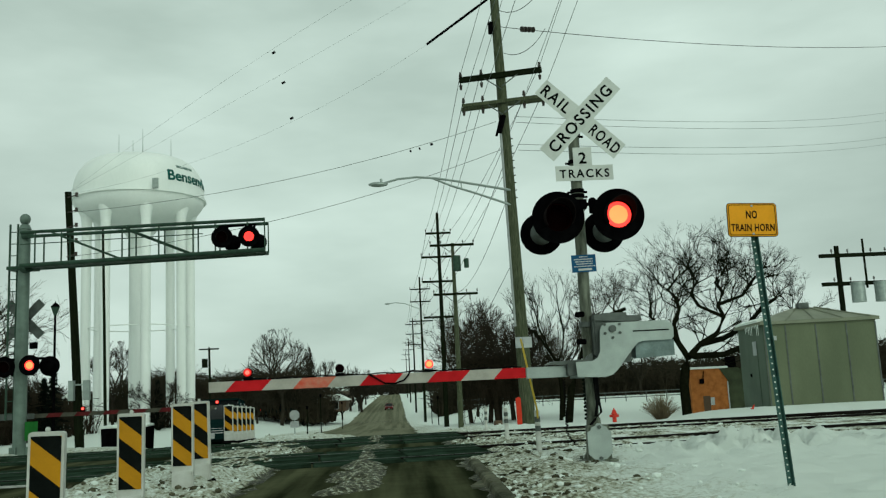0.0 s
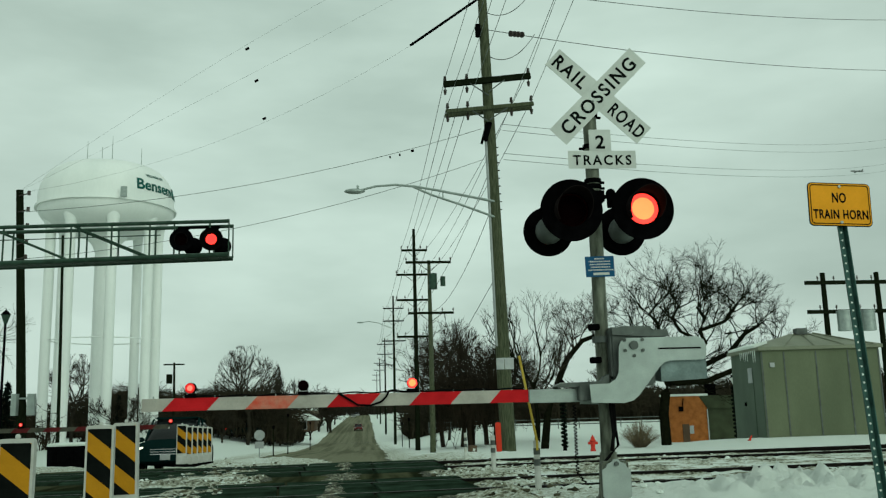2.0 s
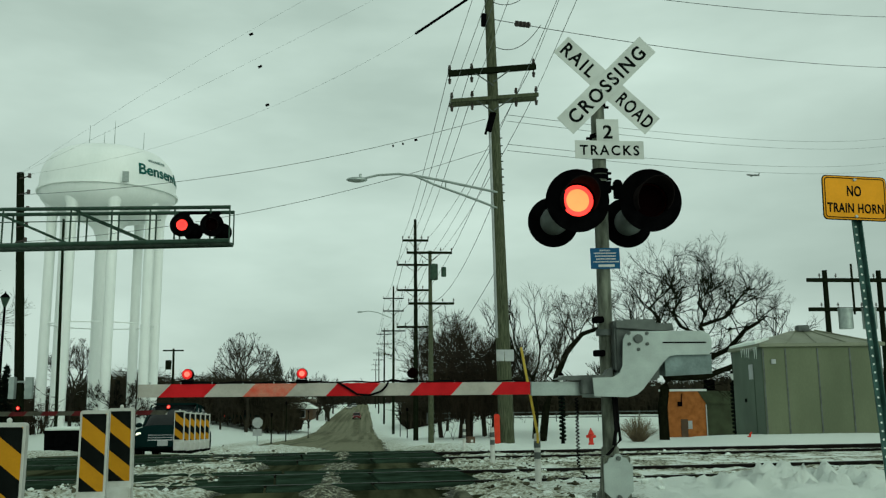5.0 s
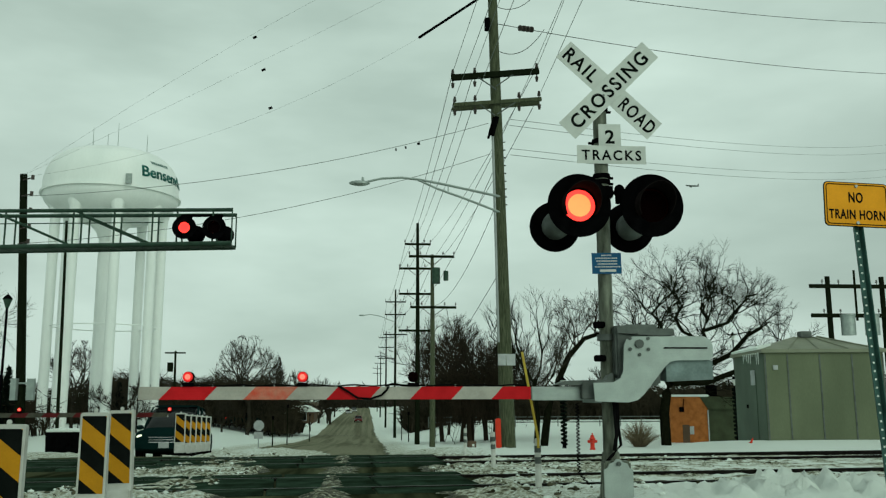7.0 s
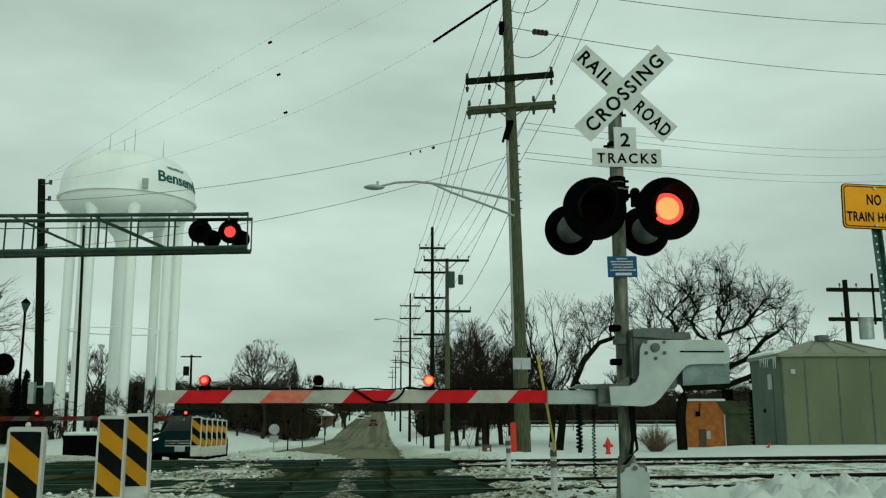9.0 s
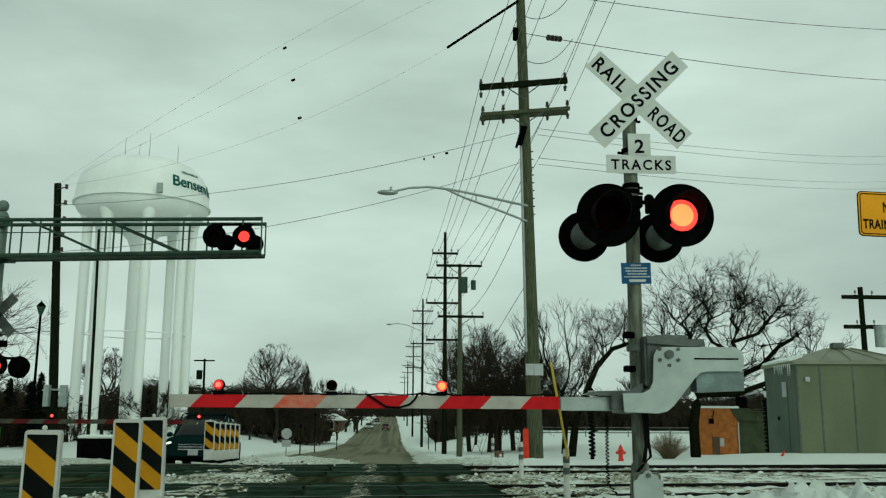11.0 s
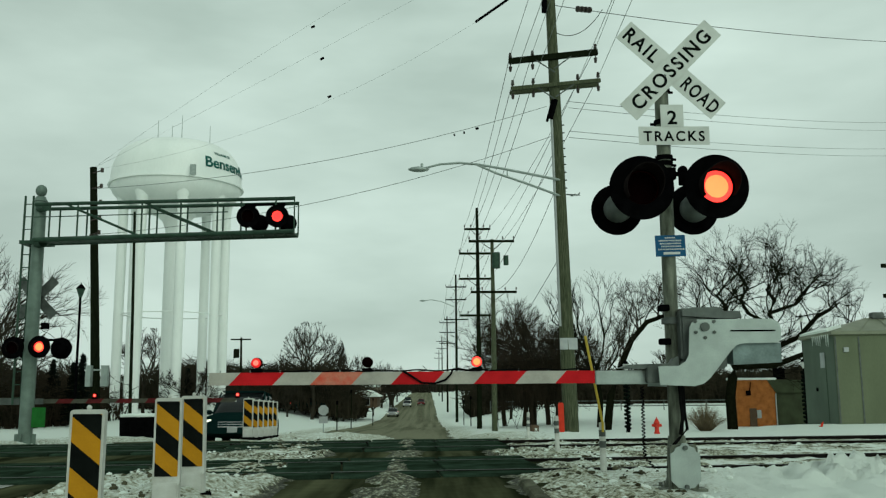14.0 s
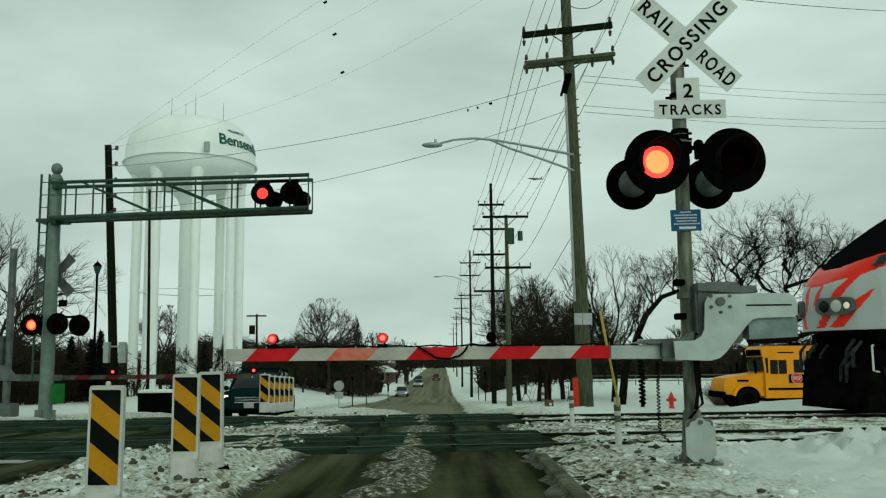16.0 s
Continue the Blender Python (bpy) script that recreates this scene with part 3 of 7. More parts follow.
def make_kerb():
    """Concrete kerb stones with a gutter pan, half buried in slush along the near lane."""
    k = thing("kerb", "dirty concrete kerb and gutter half buried in brown slush", "kerb", kind="structure")
    dirty = mat("slush_stained_concrete", (0.13, 0.13, 0.085), 0.85, 0, 0.35, 5, 40, 0.5, col2=(0.03, 0.032, 0.017))
    r = random.Random(4)
    for i in range(6):
        y0, y1 = -6.0 + 2.5 * i, -6.0 + 2.5 * (i + 1) - 0.012
        bm = B()
        a = [bm.verts.new((x, y0, base(y0) + z)) for x, z in ((0.93, 0.003), (1.07, 0.006), (1.09, 0.055), (1.11, 0.066), (1.20, 0.066), (1.20, -0.1), (0.93, -0.1))]
        b = [bm.verts.new((v.co.x, y1, base(y1) + v.co.z - base(y0))) for v in a]
        bm.faces.new(a), bm.faces.new(b[::-1])
        for j in range(7):
            bm.faces.new((a[(j + 1) % 7], a[j], b[j], b[(j + 1) % 7]))
        part("kerb_stone", bm, dirty, k).location = (0, 0, r.uniform(-0.006, 0.006))


make_kerb()


def clods():
    """Loose lumps of frozen slush along the road's edges and on the median."""
    r = random.Random(9)
    ico = B()
    bmesh.ops.create_icosphere(ico, subdivisions=1, radius=1)
    vs, fs = [v.co.copy() for v in ico.verts], [[v.index for v in f.verts] for f in ico.faces]
    ico.free()
    for name, mt, count, label in (("white_clods", SNOW_CAP, 1700, "loose white lumps of snow beside the road"), ("dark_clods", CLOD_DARK, 2600, "loose dirty lumps of frozen slush")):
        verts, faces = [], []
        n = 0
        while n < count:
            zone = r.random()
            y = 4.2 + 15.5 * r.random() ** 1.6
            if zone < 0.45:
                x = r.uniform(MEDIAN_L, MEDIAN_R)
            elif zone < 0.85:
                x = ROAD_R + 2.4 * r.random() ** 1.5
            else:
                x = r.uniform(1.5, 7)
                y = r.uniform(9.6, 17.5)
            if noise.noise(Vector((x * 1.1, y * 1.1, 3))) < -0.05:
                continue
            if mt is CLOD_DARK and x > 2.5 and y < 9.5:
                continue
            h, g = snow(x, y)
            s = 0.008 + 0.030 * r.random() ** 4
            k = len(verts)
            sx, sy, sz, a = r.uniform(0.7, 1.4), r.uniform(0.7, 1.4), r.uniform(0.5, 0.9), r.uniform(0, 3.14)
            for v in vs:
                j = 1 + r.uniform(-0.22, 0.22)
                px, py = v.x * sx * s * j, v.y * sy * s * j
                verts.append((x + px * math.cos(a) - py * math.sin(a), y + px * math.sin(a) + py * math.cos(a), base(y) + h + v.z * sz * s * j + 0.2 * s))
            faces += [[k + i for i in f] for f in fs]
            n += 1
        me = bpy.data.meshes.new(name)
        me.from_pydata(verts, [], faces)
        me.materials.append(mt)
        tagged(new(name, me), label, "snow lumps", kind="stuff")


CLOD_DARK = mat("dirty_ice_lumps", (0.11, 0.105, 0.07), 0.85, 0, 0.3, 4, 40, 0.4, col2=(0.028, 0.026, 0.015), spec=0.0)
clods()


# ---- crossing signals ----
FLASHERS = []  # (lens, lit with the first pair or the second)


def lens_part(r, parent, m, which, mats=None, inner=0.72):
    """A lamp's lens: a slim drum disc, bright on one face and dark on the other, that turns over as the lamp blinks."""
    bm = B()
    core, rim = mats or (LENS_LIT, LENS_RIM)
    seg = 28
    ring_in = [bm.verts.new((inner * r * math.cos(2 * math.pi * i / seg), -0.012, inner * r * math.sin(2 * math.pi * i / seg))) for i in range(seg)]
    ring_out = [bm.verts.new((r * math.cos(2 * math.pi * i / seg), -0.004, r * math.sin(2 * math.pi * i / seg))) for i in range(seg)]
    ring_back = [bm.verts.new((r * math.cos(2 * math.pi * i / seg), 0.004, r * math.sin(2 * math.pi * i / seg))) for i in range(seg)]
    ring_bin = [bm.verts.new((0.6 * r * math.cos(2 * math.pi * i / seg), 0.014, 0.6 * r * math.sin(2 * math.pi * i / seg))) for i in range(seg)]
    f = bm.faces.new(ring_in)
    f.material_index = 0
    for i in range(seg):
        j = (i + 1) % seg
        bm.faces.new((ring_in[i], ring_in[j], ring_out[j], ring_out[i])).material_index = 1
        bm.faces.new((ring_out[i], ring_out[j], ring_back[j], ring_back[i])).material_index = 2
        bm.faces.new((ring_back[i], ring_back[j], ring_bin[j], ring_bin[i])).material_index = 2
    bm.faces.new(ring_bin[::-1]).material_index = 2
    ob = part("lens", bm, [core, rim, LENS_OFF], parent, "red lamp lens that blinks")
    ob.matrix_basis = m
    if which is not None:
        FLASHERS.append((ob, which, m))
    return ob


def lamp_head(parent, c, r, which, face=1, lens_r=0.15, tilt=0.0, mats=None, turn=0.0):
    """A lamp on its round black background plate with a hood. face 1 looks to -y."""
    m = pose(*c, tilt, 0, turn + (0 if face == 1 else 180))
    bm = B()
    lathe(bm, [(lens_r + 0.012, -0.02), (r - 0.012, -0.006), (r, -0.012), (r, 0.006), (lens_r + 0.012, 0.012), (lens_r + 0.012, -0.02)], 40, "y")
    plate = part("background_plate", bm, BLACK, parent, smooth=True)
    plate.matrix_basis = m
    bm = B()  # housing behind the plate
    lathe(bm, [(lens_r + 0.015, 0.0), (lens_r + 0.02, 0.09), (lens_r * 0.9, 0.16), (lens_r * 0.5, 0.205), (0.001, 0.215)], 28, "y")
    part("housing", bm, GALV_DARK if face == -1 and r > 0.26 else BLACK, plate, smooth=True)
    bm = B()  # hood: the upper part of a cylinder, longer at the top
    seg = 30
    inner, outer = [], []
    for i in range(seg + 1):
        a = radians(-38 + 256 * i / seg)
        ln = (0.30 if lens_r > 0.14 else 0.17) * (0.35 + 0.65 * max(0.0, math.sin(a) * 0.6 + 0.4)) * lens_r / 0.15
        for rad, lst in ((lens_r + 0.022, outer), (lens_r + 0.016, inner)):
            lst.append((bm.verts.new((rad * math.cos(a), -0.012, rad * math.sin(a))), bm.verts.new((rad * math.cos(a), -ln, rad * math.sin(a)))))
    for lst in (inner, outer):
        for p, q in zip(lst, lst[1:]):
            bm.faces.new((p[0], q[0], q[1], p[1]))
    for i in range(seg):
        bm.faces.new((inner[i][1], inner[i + 1][1], outer[i + 1][1], outer[i][1]))
    part("hood", bm, HOOD_BLACK, plate, smooth=True)
    lens_part(lens_r, plate, pose(0, 0.006, 0), which, mats)
    return plate


def plank_sign(parent, name, w, h, mt, m, bevel=0.0):
    bm = B()
    box(bm, (0, 0, 0), (w, 0.004, h))
    ob = part(name, bm, mt, parent)
    ob.matrix_basis = m
    return ob


def word(parent, txt, w, h, m, mt=None, spacing=1.0):
    ob = part("lettering", text_bm(txt, w, h, 0.0015, spacing), mt or SIGN_BLACK, parent)
    ob.matrix_basis = m
    return ob


def rounded(w, h, r, seg=5):
    pts = []
    for cx, cz, a0 in ((w / 2 - r, h / 2 - r, 0), (-w / 2 + r, h / 2 - r, 90), (-w / 2 + r, -h / 2 + r, 180), (w / 2 - r, -h / 2 + r, 270)):
        for i in range(seg + 1):
            a = radians(a0 + 90 * i / seg)
            pts.append((cx + r * math.cos(a), cz + r * math.sin(a)))
    return pts


SX, SY = 2.51, 8.35  # the near signal post


def crossbuck(parent, c, size, both=True):
    w = 0.229 * size
    for ang, y, words in ((-43.0, 0.0, (("RAIL", -0.375, 0.40), ("ROAD", 0.385, 0.42))), (45.0, -0.012, (("CROSSING", 0.0, 1.06),))):
        b = plank_sign(parent, "blade", 1.235 * size, w, SIGN_WHITE, pose(c[0], c[1] + y, c[2], 0, -ang, 0))
        if both:
            for t, u, wd in words:
                word(b, t, wd * size, 0.145 * size, pose(u * size, -0.0025, 0), spacing=1.25)
        for u in (-0.09, 0.09):
            bm = B()
            rod(bm, (u, -0.003, 0), (u, -0.012, 0), 0.012)
            part("bolt", bm, GALV_DARK, b)


def make_signal():
    s = thing("crossing_signal", "grey steel railroad crossing signal with white crossbuck and red flashing lamps", "crossing signal")
    bm = B()
    rod(bm, (SX, SY, 0.3), (SX, SY, 4.24), 0.068, seg=20)
    rod(bm, (SX, SY, 4.24), (SX, SY, 4.27), 0.075, 0.05, seg=20)
    part("post", bm, POST_STEEL, s, smooth=True)
    bm = B()
    for a in range(6):
        ang = math.radians(60 * a)
        rod(bm, (SX + 0.17 * math.cos(ang), SY + 0.17 * math.sin(ang), 0.22), (SX + 0.17 * math.cos(ang), SY + 0.17 * math.sin(ang), 0.36), 0.018)
    box(bm, (SX, SY, 0.30), (0.42, 0.42, 0.04))
    lathe(bm, [(0.15, 0.30), (0.11, 0.40), (0.095, 0.62), (0.08, 0.78)], 16, c=(SX, SY, 0))
    part("base_casting", bm, POST_STEEL, s, smooth=True)
    # junction box with a shield-shaped cover
    bm = B()
    box(bm, (SX, SY - 0.17, 0.51), (0.25, 0.14, 0.40))
    jb = part("junction_box", bm, POST_STEEL, s, bevel=0.015)
    bm = B()
    pts = [(-0.135, -0.12), (-0.135, 0.12), (-0.10, 0.14), (-0.085, 0.175), (-0.04, 0.19), (-0.02, 0.215), (0.02, 0.215), (0.04, 0.19), (0.085, 0.175), (0.10, 0.14), (0.135, 0.12), (0.135, -0.12), (0.10, -0.15), (0.07, -0.18), (0.03, -0.185), (0.0, -0.21), (-0.03, -0.185), (-0.07, -0.18), (-0.10, -0.15)]
    prism(bm, [(SX + a, 0.515 + b) for a, b in pts], (SY - 0.265, SY - 0.242))
    part("cover_plate", bm, GALV, jb, bevel=0.004)
    for dz in (-0.17, 0.175):
        bm = B()
        rod(bm, (SX, SY - 0.265, 0.515 + dz), (SX, SY - 0.29, 0.515 + dz), 0.022, seg=6)
        part("cover_bolt", bm, GALV_DARK, jb)
    # signs
    crossbuck(s, (SX + 0.075, SY - 0.11, 4.328), 1.0)
    tee = plank_sign(s, "track_count_sign", 0.695, 0.185, SIGN_WHITE, pose(SX + 0.085, SY - 0.09, 3.665))
    word(tee, "TRACKS", 0.60, 0.105, pose(0, -0.0025, -0.005), spacing=1.3)
    up = plank_sign(tee, "upper_plate", 0.225, 0.225, SIGN_WHITE, pose(-0.012, 0, 0.202))
    word(up, "2", 0.095, 0.14, pose(0, -0.0025, -0.018))
    for z in (4.15, 3.82, 3.46, 3.40):
        bm = B()
        lathe(bm, [(0.07, -0.022), (0.085, -0.022), (0.085, 0.022), (0.07, 0.022)], 16, c=(SX, SY, z))
        rod(bm, (SX - 0.11, SY + 0.05, z), (SX + 0.13, SY + 0.05, z), 0.014, seg=6)
        part("clamp", bm, BLACK, s, smooth=True)
    # lamp cross-arm and heads
    bm = B()
    rod(bm, (SX - 0.38, SY - 0.04, 3.29), (SX + 0.44, SY - 0.04, 3.29), 0.022)
    box(bm, (SX, SY, 3.29), (0.17, 0.2, 0.11))
    rod(bm, (SX + 0.16, SY - 0.06, 3.31), (SX + 0.16, SY - 0.06, 3.18), 0.045, seg=12)
    ball(bm, (SX + 0.16, SY - 0.06, 3.32), 0.05)
    for dx in (-0.36, 0.38):
        rod(bm, (SX + dx, SY - 0.30, 3.18), (SX + dx, SY + 0.30, 3.18), 0.025)
        rod(bm, (SX + dx, SY - 0.04, 3.3), (SX + dx, SY - 0.04, 3.17), 0.025)
    part("lamp_bracket", bm, BLACK, s, smooth=True)
    lamp_head(s, (SX - 0.32, SY - 0.36, 3.085), 0.305, 0, lens_r=0.152)
    lamp_head(s, (SX + 0.385, SY - 0.36, 3.095), 0.305, 1, lens_r=0.152)
    for dx in (-0.395, 0.385):
        lamp_head(s, (SX + dx, SY + 0.42, 3.03), 0.262, None, face=-1, lens_r=0.125, mats=(LENS_OFF, LENS_OFF))
    # blue notice with rows of small white writing
    n = plank_sign(s, "notice_plate", 0.29, 0.205, SIGN_BLUE, pose(SX, SY - 0.085, 2.575, 0, -1.0, 0))
    for i, (w, z) in enumerate(((0.10, 0.078), (0.22, 0.05), (0.20, 0.022), (0.18, -0.006), (0.235, -0.034))):
        bm = B()
        rng = random.Random(i)
        x = -w / 2
        while x < w / 2:
            d = rng.uniform(0.006, 0.016)
            box(bm, (x + d / 2, -0.0035, z), (d, 0.002, 0.013))
            x += d + 0.006
        part("writing_bar", bm, SIGN_WHITE, n)
    bm = B()
    box(bm, (0.01, -0.0035, -0.072), (0.16, 0.002, 0.024))
    part("number_bar", bm, SIGN_WHITE, n)
    # small fittings on the post
    for z in (1.98, 1.66):
        bm = B()
        box(bm, (SX - 0.085, SY - 0.05, z), (0.10, 0.10, 0.06))
        part("post_fitting", bm, BLACK, s, bevel=0.008)
    bm = B()
    tube(bm, [(SX + 0.05, SY - 0.11, 1.3), (SX + 0.05, SY - 0.13, 1.0), (SX + 0.07, SY - 0.12, 0.85), (SX - 0.02, SY - 0.14, 0.76), (SX - 0.09, SY - 0.12, 0.68), (SX - 0.12, SY - 0.1, 0.5)], 0.014, 8)
    tube(bm, [(SX + 0.02, SY - 0.10, 1.3), (SX + 0.03, SY - 0.13, 0.95), (SX + 0.0, SY - 0.14, 0.8)], 0.018, 8)
    part("cable", bm, RUBBER, s, smooth=True)


make_signal()


# ---- the near gate: its machine, bracket, counterweight and striped arm ----
def make_gate():
    g = thing("crossing_gate", "lowered red and white striped gate arm on grey steel machine", "crossing gate")
    def P(u, v):
        return (2.745 + u, 1.785 + v)
    bm = B()
    out = [(-0.446, -0.361), (-0.255, -0.356), (-0.191, -0.319), (-0.159, -0.255), (-0.143, -0.011), (-0.117, 0.042), (-0.064, 0.069), (0.627, 0.074), (0.690, 0.042), (0.712, -0.021), (0.706, -0.117), (0.680, -0.149), (0.350, -0.154), (0.287, -0.170), (0.234, -0.223), (0.032, -0.467), (-0.032, -0.520), (-0.117, -0.542), (-0.435, -0.531)]
    prism(bm, [P(*p) for p in out][::-1], (8.085, 8.10))
    pl = part("bracket_plate", bm, GALV, g, "galvanised bracket plate", bevel=0.004)
    for i in range(6):
        bm = B()
        a = radians(60 * i + 30)
        c = P(0.000, 0.000)
        rod(bm, (c[0] + 0.10 * math.cos(a), 8.085, c[1] + 0.10 * math.sin(a)), (c[0] + 0.10 * math.cos(a), 8.07, c[1] + 0.10 * math.sin(a)), 0.017, seg=6)
        part("bolt", bm, GALV_DARK, pl)
    bm = B()
    rod(bm, (P(0.000, 0.000)[0], 8.085, P(0.000, 0.000)[1]), (P(0.000, 0.000)[0], 8.06, P(0.000, 0.000)[1]), 0.042, seg=12)
    part("pivot_cap", bm, GALV_DARK, pl)
    bm = B()
    c = P(0.446, -0.037)
    box(bm, (c[0], 8.082, c[1]), (0.42, 0.004, 0.014))
    part("slot", bm, BLACK, pl)
    bm = B()  # far plate of the bracket
    prism(bm, [P(p[0] + 0.01, p[1] - 0.01) for p in out][::-1], (8.60, 8.612))
    part("bracket_plate", bm, GALV, g, bevel=0.004)
    bm = B()  # counterweight slabs
    for i in range(5):
        prism(bm, [P(x + 0.008 * i, y + 0.005 * i) for x, y in ((0.266, -0.149), (0.717, -0.149), (0.717, -0.329), (0.266, -0.350))][::-1], (8.13 + 0.08 * i, 8.19 + 0.08 * i))
    part("counterweight", bm, SLAB, g, "bluish grey steel counterweight slabs", bevel=0.006)
    bm = B()
    c = P(0.096, -0.265)
    box(bm, (c[0] + 0.03, 8.30, c[1]), (0.20, 0.26, 0.24))
    part("machine_foot", bm, GALV_DARK, g, bevel=0.02)
    bm = B()  # machine case
    a, b = P(-0.202, -0.308), P(0.149, 0.181)
    box(bm, ((a[0] + b[0]) / 2, 8.36, (a[1] + b[1]) / 2), (b[0] - a[0], 0.40, b[1] - a[1]))
    cs = part("machine_case", bm, GALV_DARK, g, "grey gate machine case", bevel=0.02)
    bm = B()
    a, b = P(-0.181, 0.127), P(0.350, 0.170)
    prism(bm, [P(-0.191, 0.106), P(-0.191, 0.154), P(-0.101, 0.186), P(0.181, 0.186), P(0.191, 0.149), P(0.350, 0.149), P(0.361, 0.085), P(0.181, 0.080)][::-1], (8.12, 8.58))
    part("machine_lid", bm, GALV_DARK, cs, bevel=0.008)
    for z in (1.36, 1.86):
        bm = B()
        lathe(bm, [(0.075, -0.03), (0.095, -0.03), (0.095, 0.03), (0.075, 0.03)], 16, c=(SX, SY, z))
        box(bm, (SX + 0.12, SY, z), (0.12, 0.16, 0.05))
        part("mount_clamp", bm, GALV_DARK, g, smooth=True)
    # arm adapter
    bm = B()
    a, b = P(-0.993, -0.393), P(-0.499, -0.520)
    box(bm, ((a[0] + b[0]) / 2, 8.30, (a[1] + b[1]) / 2), (b[0] - a[0], 0.07, a[1] - b[1]))
    part("arm_adapter", bm, GALV, g, "scuffed galvanised channel", bevel=0.006)
    bm = B()
    a = P(-0.446, -0.435)
    box(bm, (a[0] - 0.02, 8.30, a[1]), (0.13, 0.26, 0.15))
    prism(bm, [P(-0.765, -0.372), P(-0.685, -0.340), P(-0.297, -0.329), P(-0.276, -0.287), P(-0.223, -0.265), P(-0.223, -0.361), P(-0.552, -0.382)][::-1], (8.2, 8.42))
    part("shear_bracket", bm, GALV_DARK, g, bevel=0.008)
    for u in (-0.658, -0.563):
        c = P(u, -0.377)
        bm = B()
        ball(bm, (c[0], 8.24, c[1] + 0.012), 0.017)
        part("pin", bm, BLACK, g)
    # striped arm
    z0, x1, x0, hh = 1.335, 1.745, -1.868, 0.0585
    bounds = [x0, -1.63, -1.22, -0.87, -0.485, -0.115, 0.28, 0.66, 1.05, 1.425, x1]
    mats = [STRIPE_WHITE, STRIPE_RED, STRIPE_WHITE, STRIPE_FADED, STRIPE_WHITE, STRIPE_RED, STRIPE_WHITE, STRIPE_RED, STRIPE_WHITE, STRIPE_RED]
    bm = B()
    box(bm, ((x0 + x1) / 2, 8.30, z0), (x1 - x0 - 0.01, 0.034, 2 * hh - 0.004))
    arm = part("arm", bm, WHITE_PLASTIC, g, "hollow aluminium and plastic arm")
    for i, m in enumerate(mats):
        a, b = bounds[i], bounds[i + 1]
        sl = 0.055
        la, lb = (0 if i == 0 else sl), (0 if i == len(mats) - 1 else sl)
        bm = B()
        prism(bm, [(a - la, z0 - hh), (b - lb, z0 - hh), (b + lb, z0 + hh), (a + la, z0 + hh)], (8.279, 8.321))
        part("stripe", bm, m, arm)
    for i in range(13):
        x = x0 + 0.1 + i * 0.28
        bm = B()
        rod(bm, (x, 8.30, z0 + hh), (x, 8.30, z0 + hh + 0.02), 0.006, seg=6)
        part("cable_clip", bm, GALV, arm)
    bm = B()
    pts = [(-1.4 + 0.05 * i, 8.30 + 0.006 * math.sin(i * 1.7), z0 + hh + 0.012 + 0.006 * math.sin(i * 0.9)) for i in range(0, 42)]
    tube(bm, pts, 0.008, 6)
    dr = [(-0.06, 8.27, z0 + hh + 0.01), (0.02, 8.262, z0 + 0.02), (0.12, 8.262, z0 - 0.045), (0.24, 8.262, z0 - 0.052), (0.34, 8.262, z0 - 0.02), (0.39, 8.264, z0 + 0.03), (0.41, 8.27, z0 + 0.075), (0.44, 8.29, z0 + 0.085), (0.55, 8.30, z0 + hh + 0.012)]
    tube(bm, dr, 0.011, 6)
    pts = [(0.55 + 0.05 * i, 8.30, z0 + hh + 0.012 + 0.005 * math.sin(i)) for i in range(0, 24)]
    tube(bm, pts, 0.008, 6)
    part("lamp_cable", bm, RUBBER, arm, smooth=True)
    for x, which in ((-1.43, None), (-0.39, 0), (0.635, 1)):
        bm = B()
        box(bm, (x, 8.30, z0 + hh + 0.018), (0.10, 0.07, 0.036))
        lathe(bm, [(0.050, -0.03), (0.050, 0.03), (0.044, 0.045), (0.001, 0.05)], 16, "y", (x, 8.31, z0 + hh + 0.09))
        lb = part("arm_lamp", bm, BLACK, arm, "small lamp on the arm", bevel=0.004)
        lens_part(0.046, lb, pose(x, 8.265, z0 + hh + 0.09), which, (LENS_LIT, LENS_RIM) if x > 0.5 else (ARM_CORE, ARM_RIM), 0.55 if x < 0.5 else 0.7)
    # coiled cord hanging from the adapter
    bm = B()
    pts = []
    for i in range(140):
        t = i / 139
        a = i * 1.1
        sway = 0.10 * smoothstep(0.75, 1.0, t)
        pts.append((2.185 + 0.016 * math.cos(a) + sway, 8.28 + 0.016 * math.sin(a), 1.24 - 0.74 * min(1, t * 1.08)))
    tube(bm, pts, 0.006, 4)
    part("coiled_cord", bm, RUBBER, g)


make_gate()


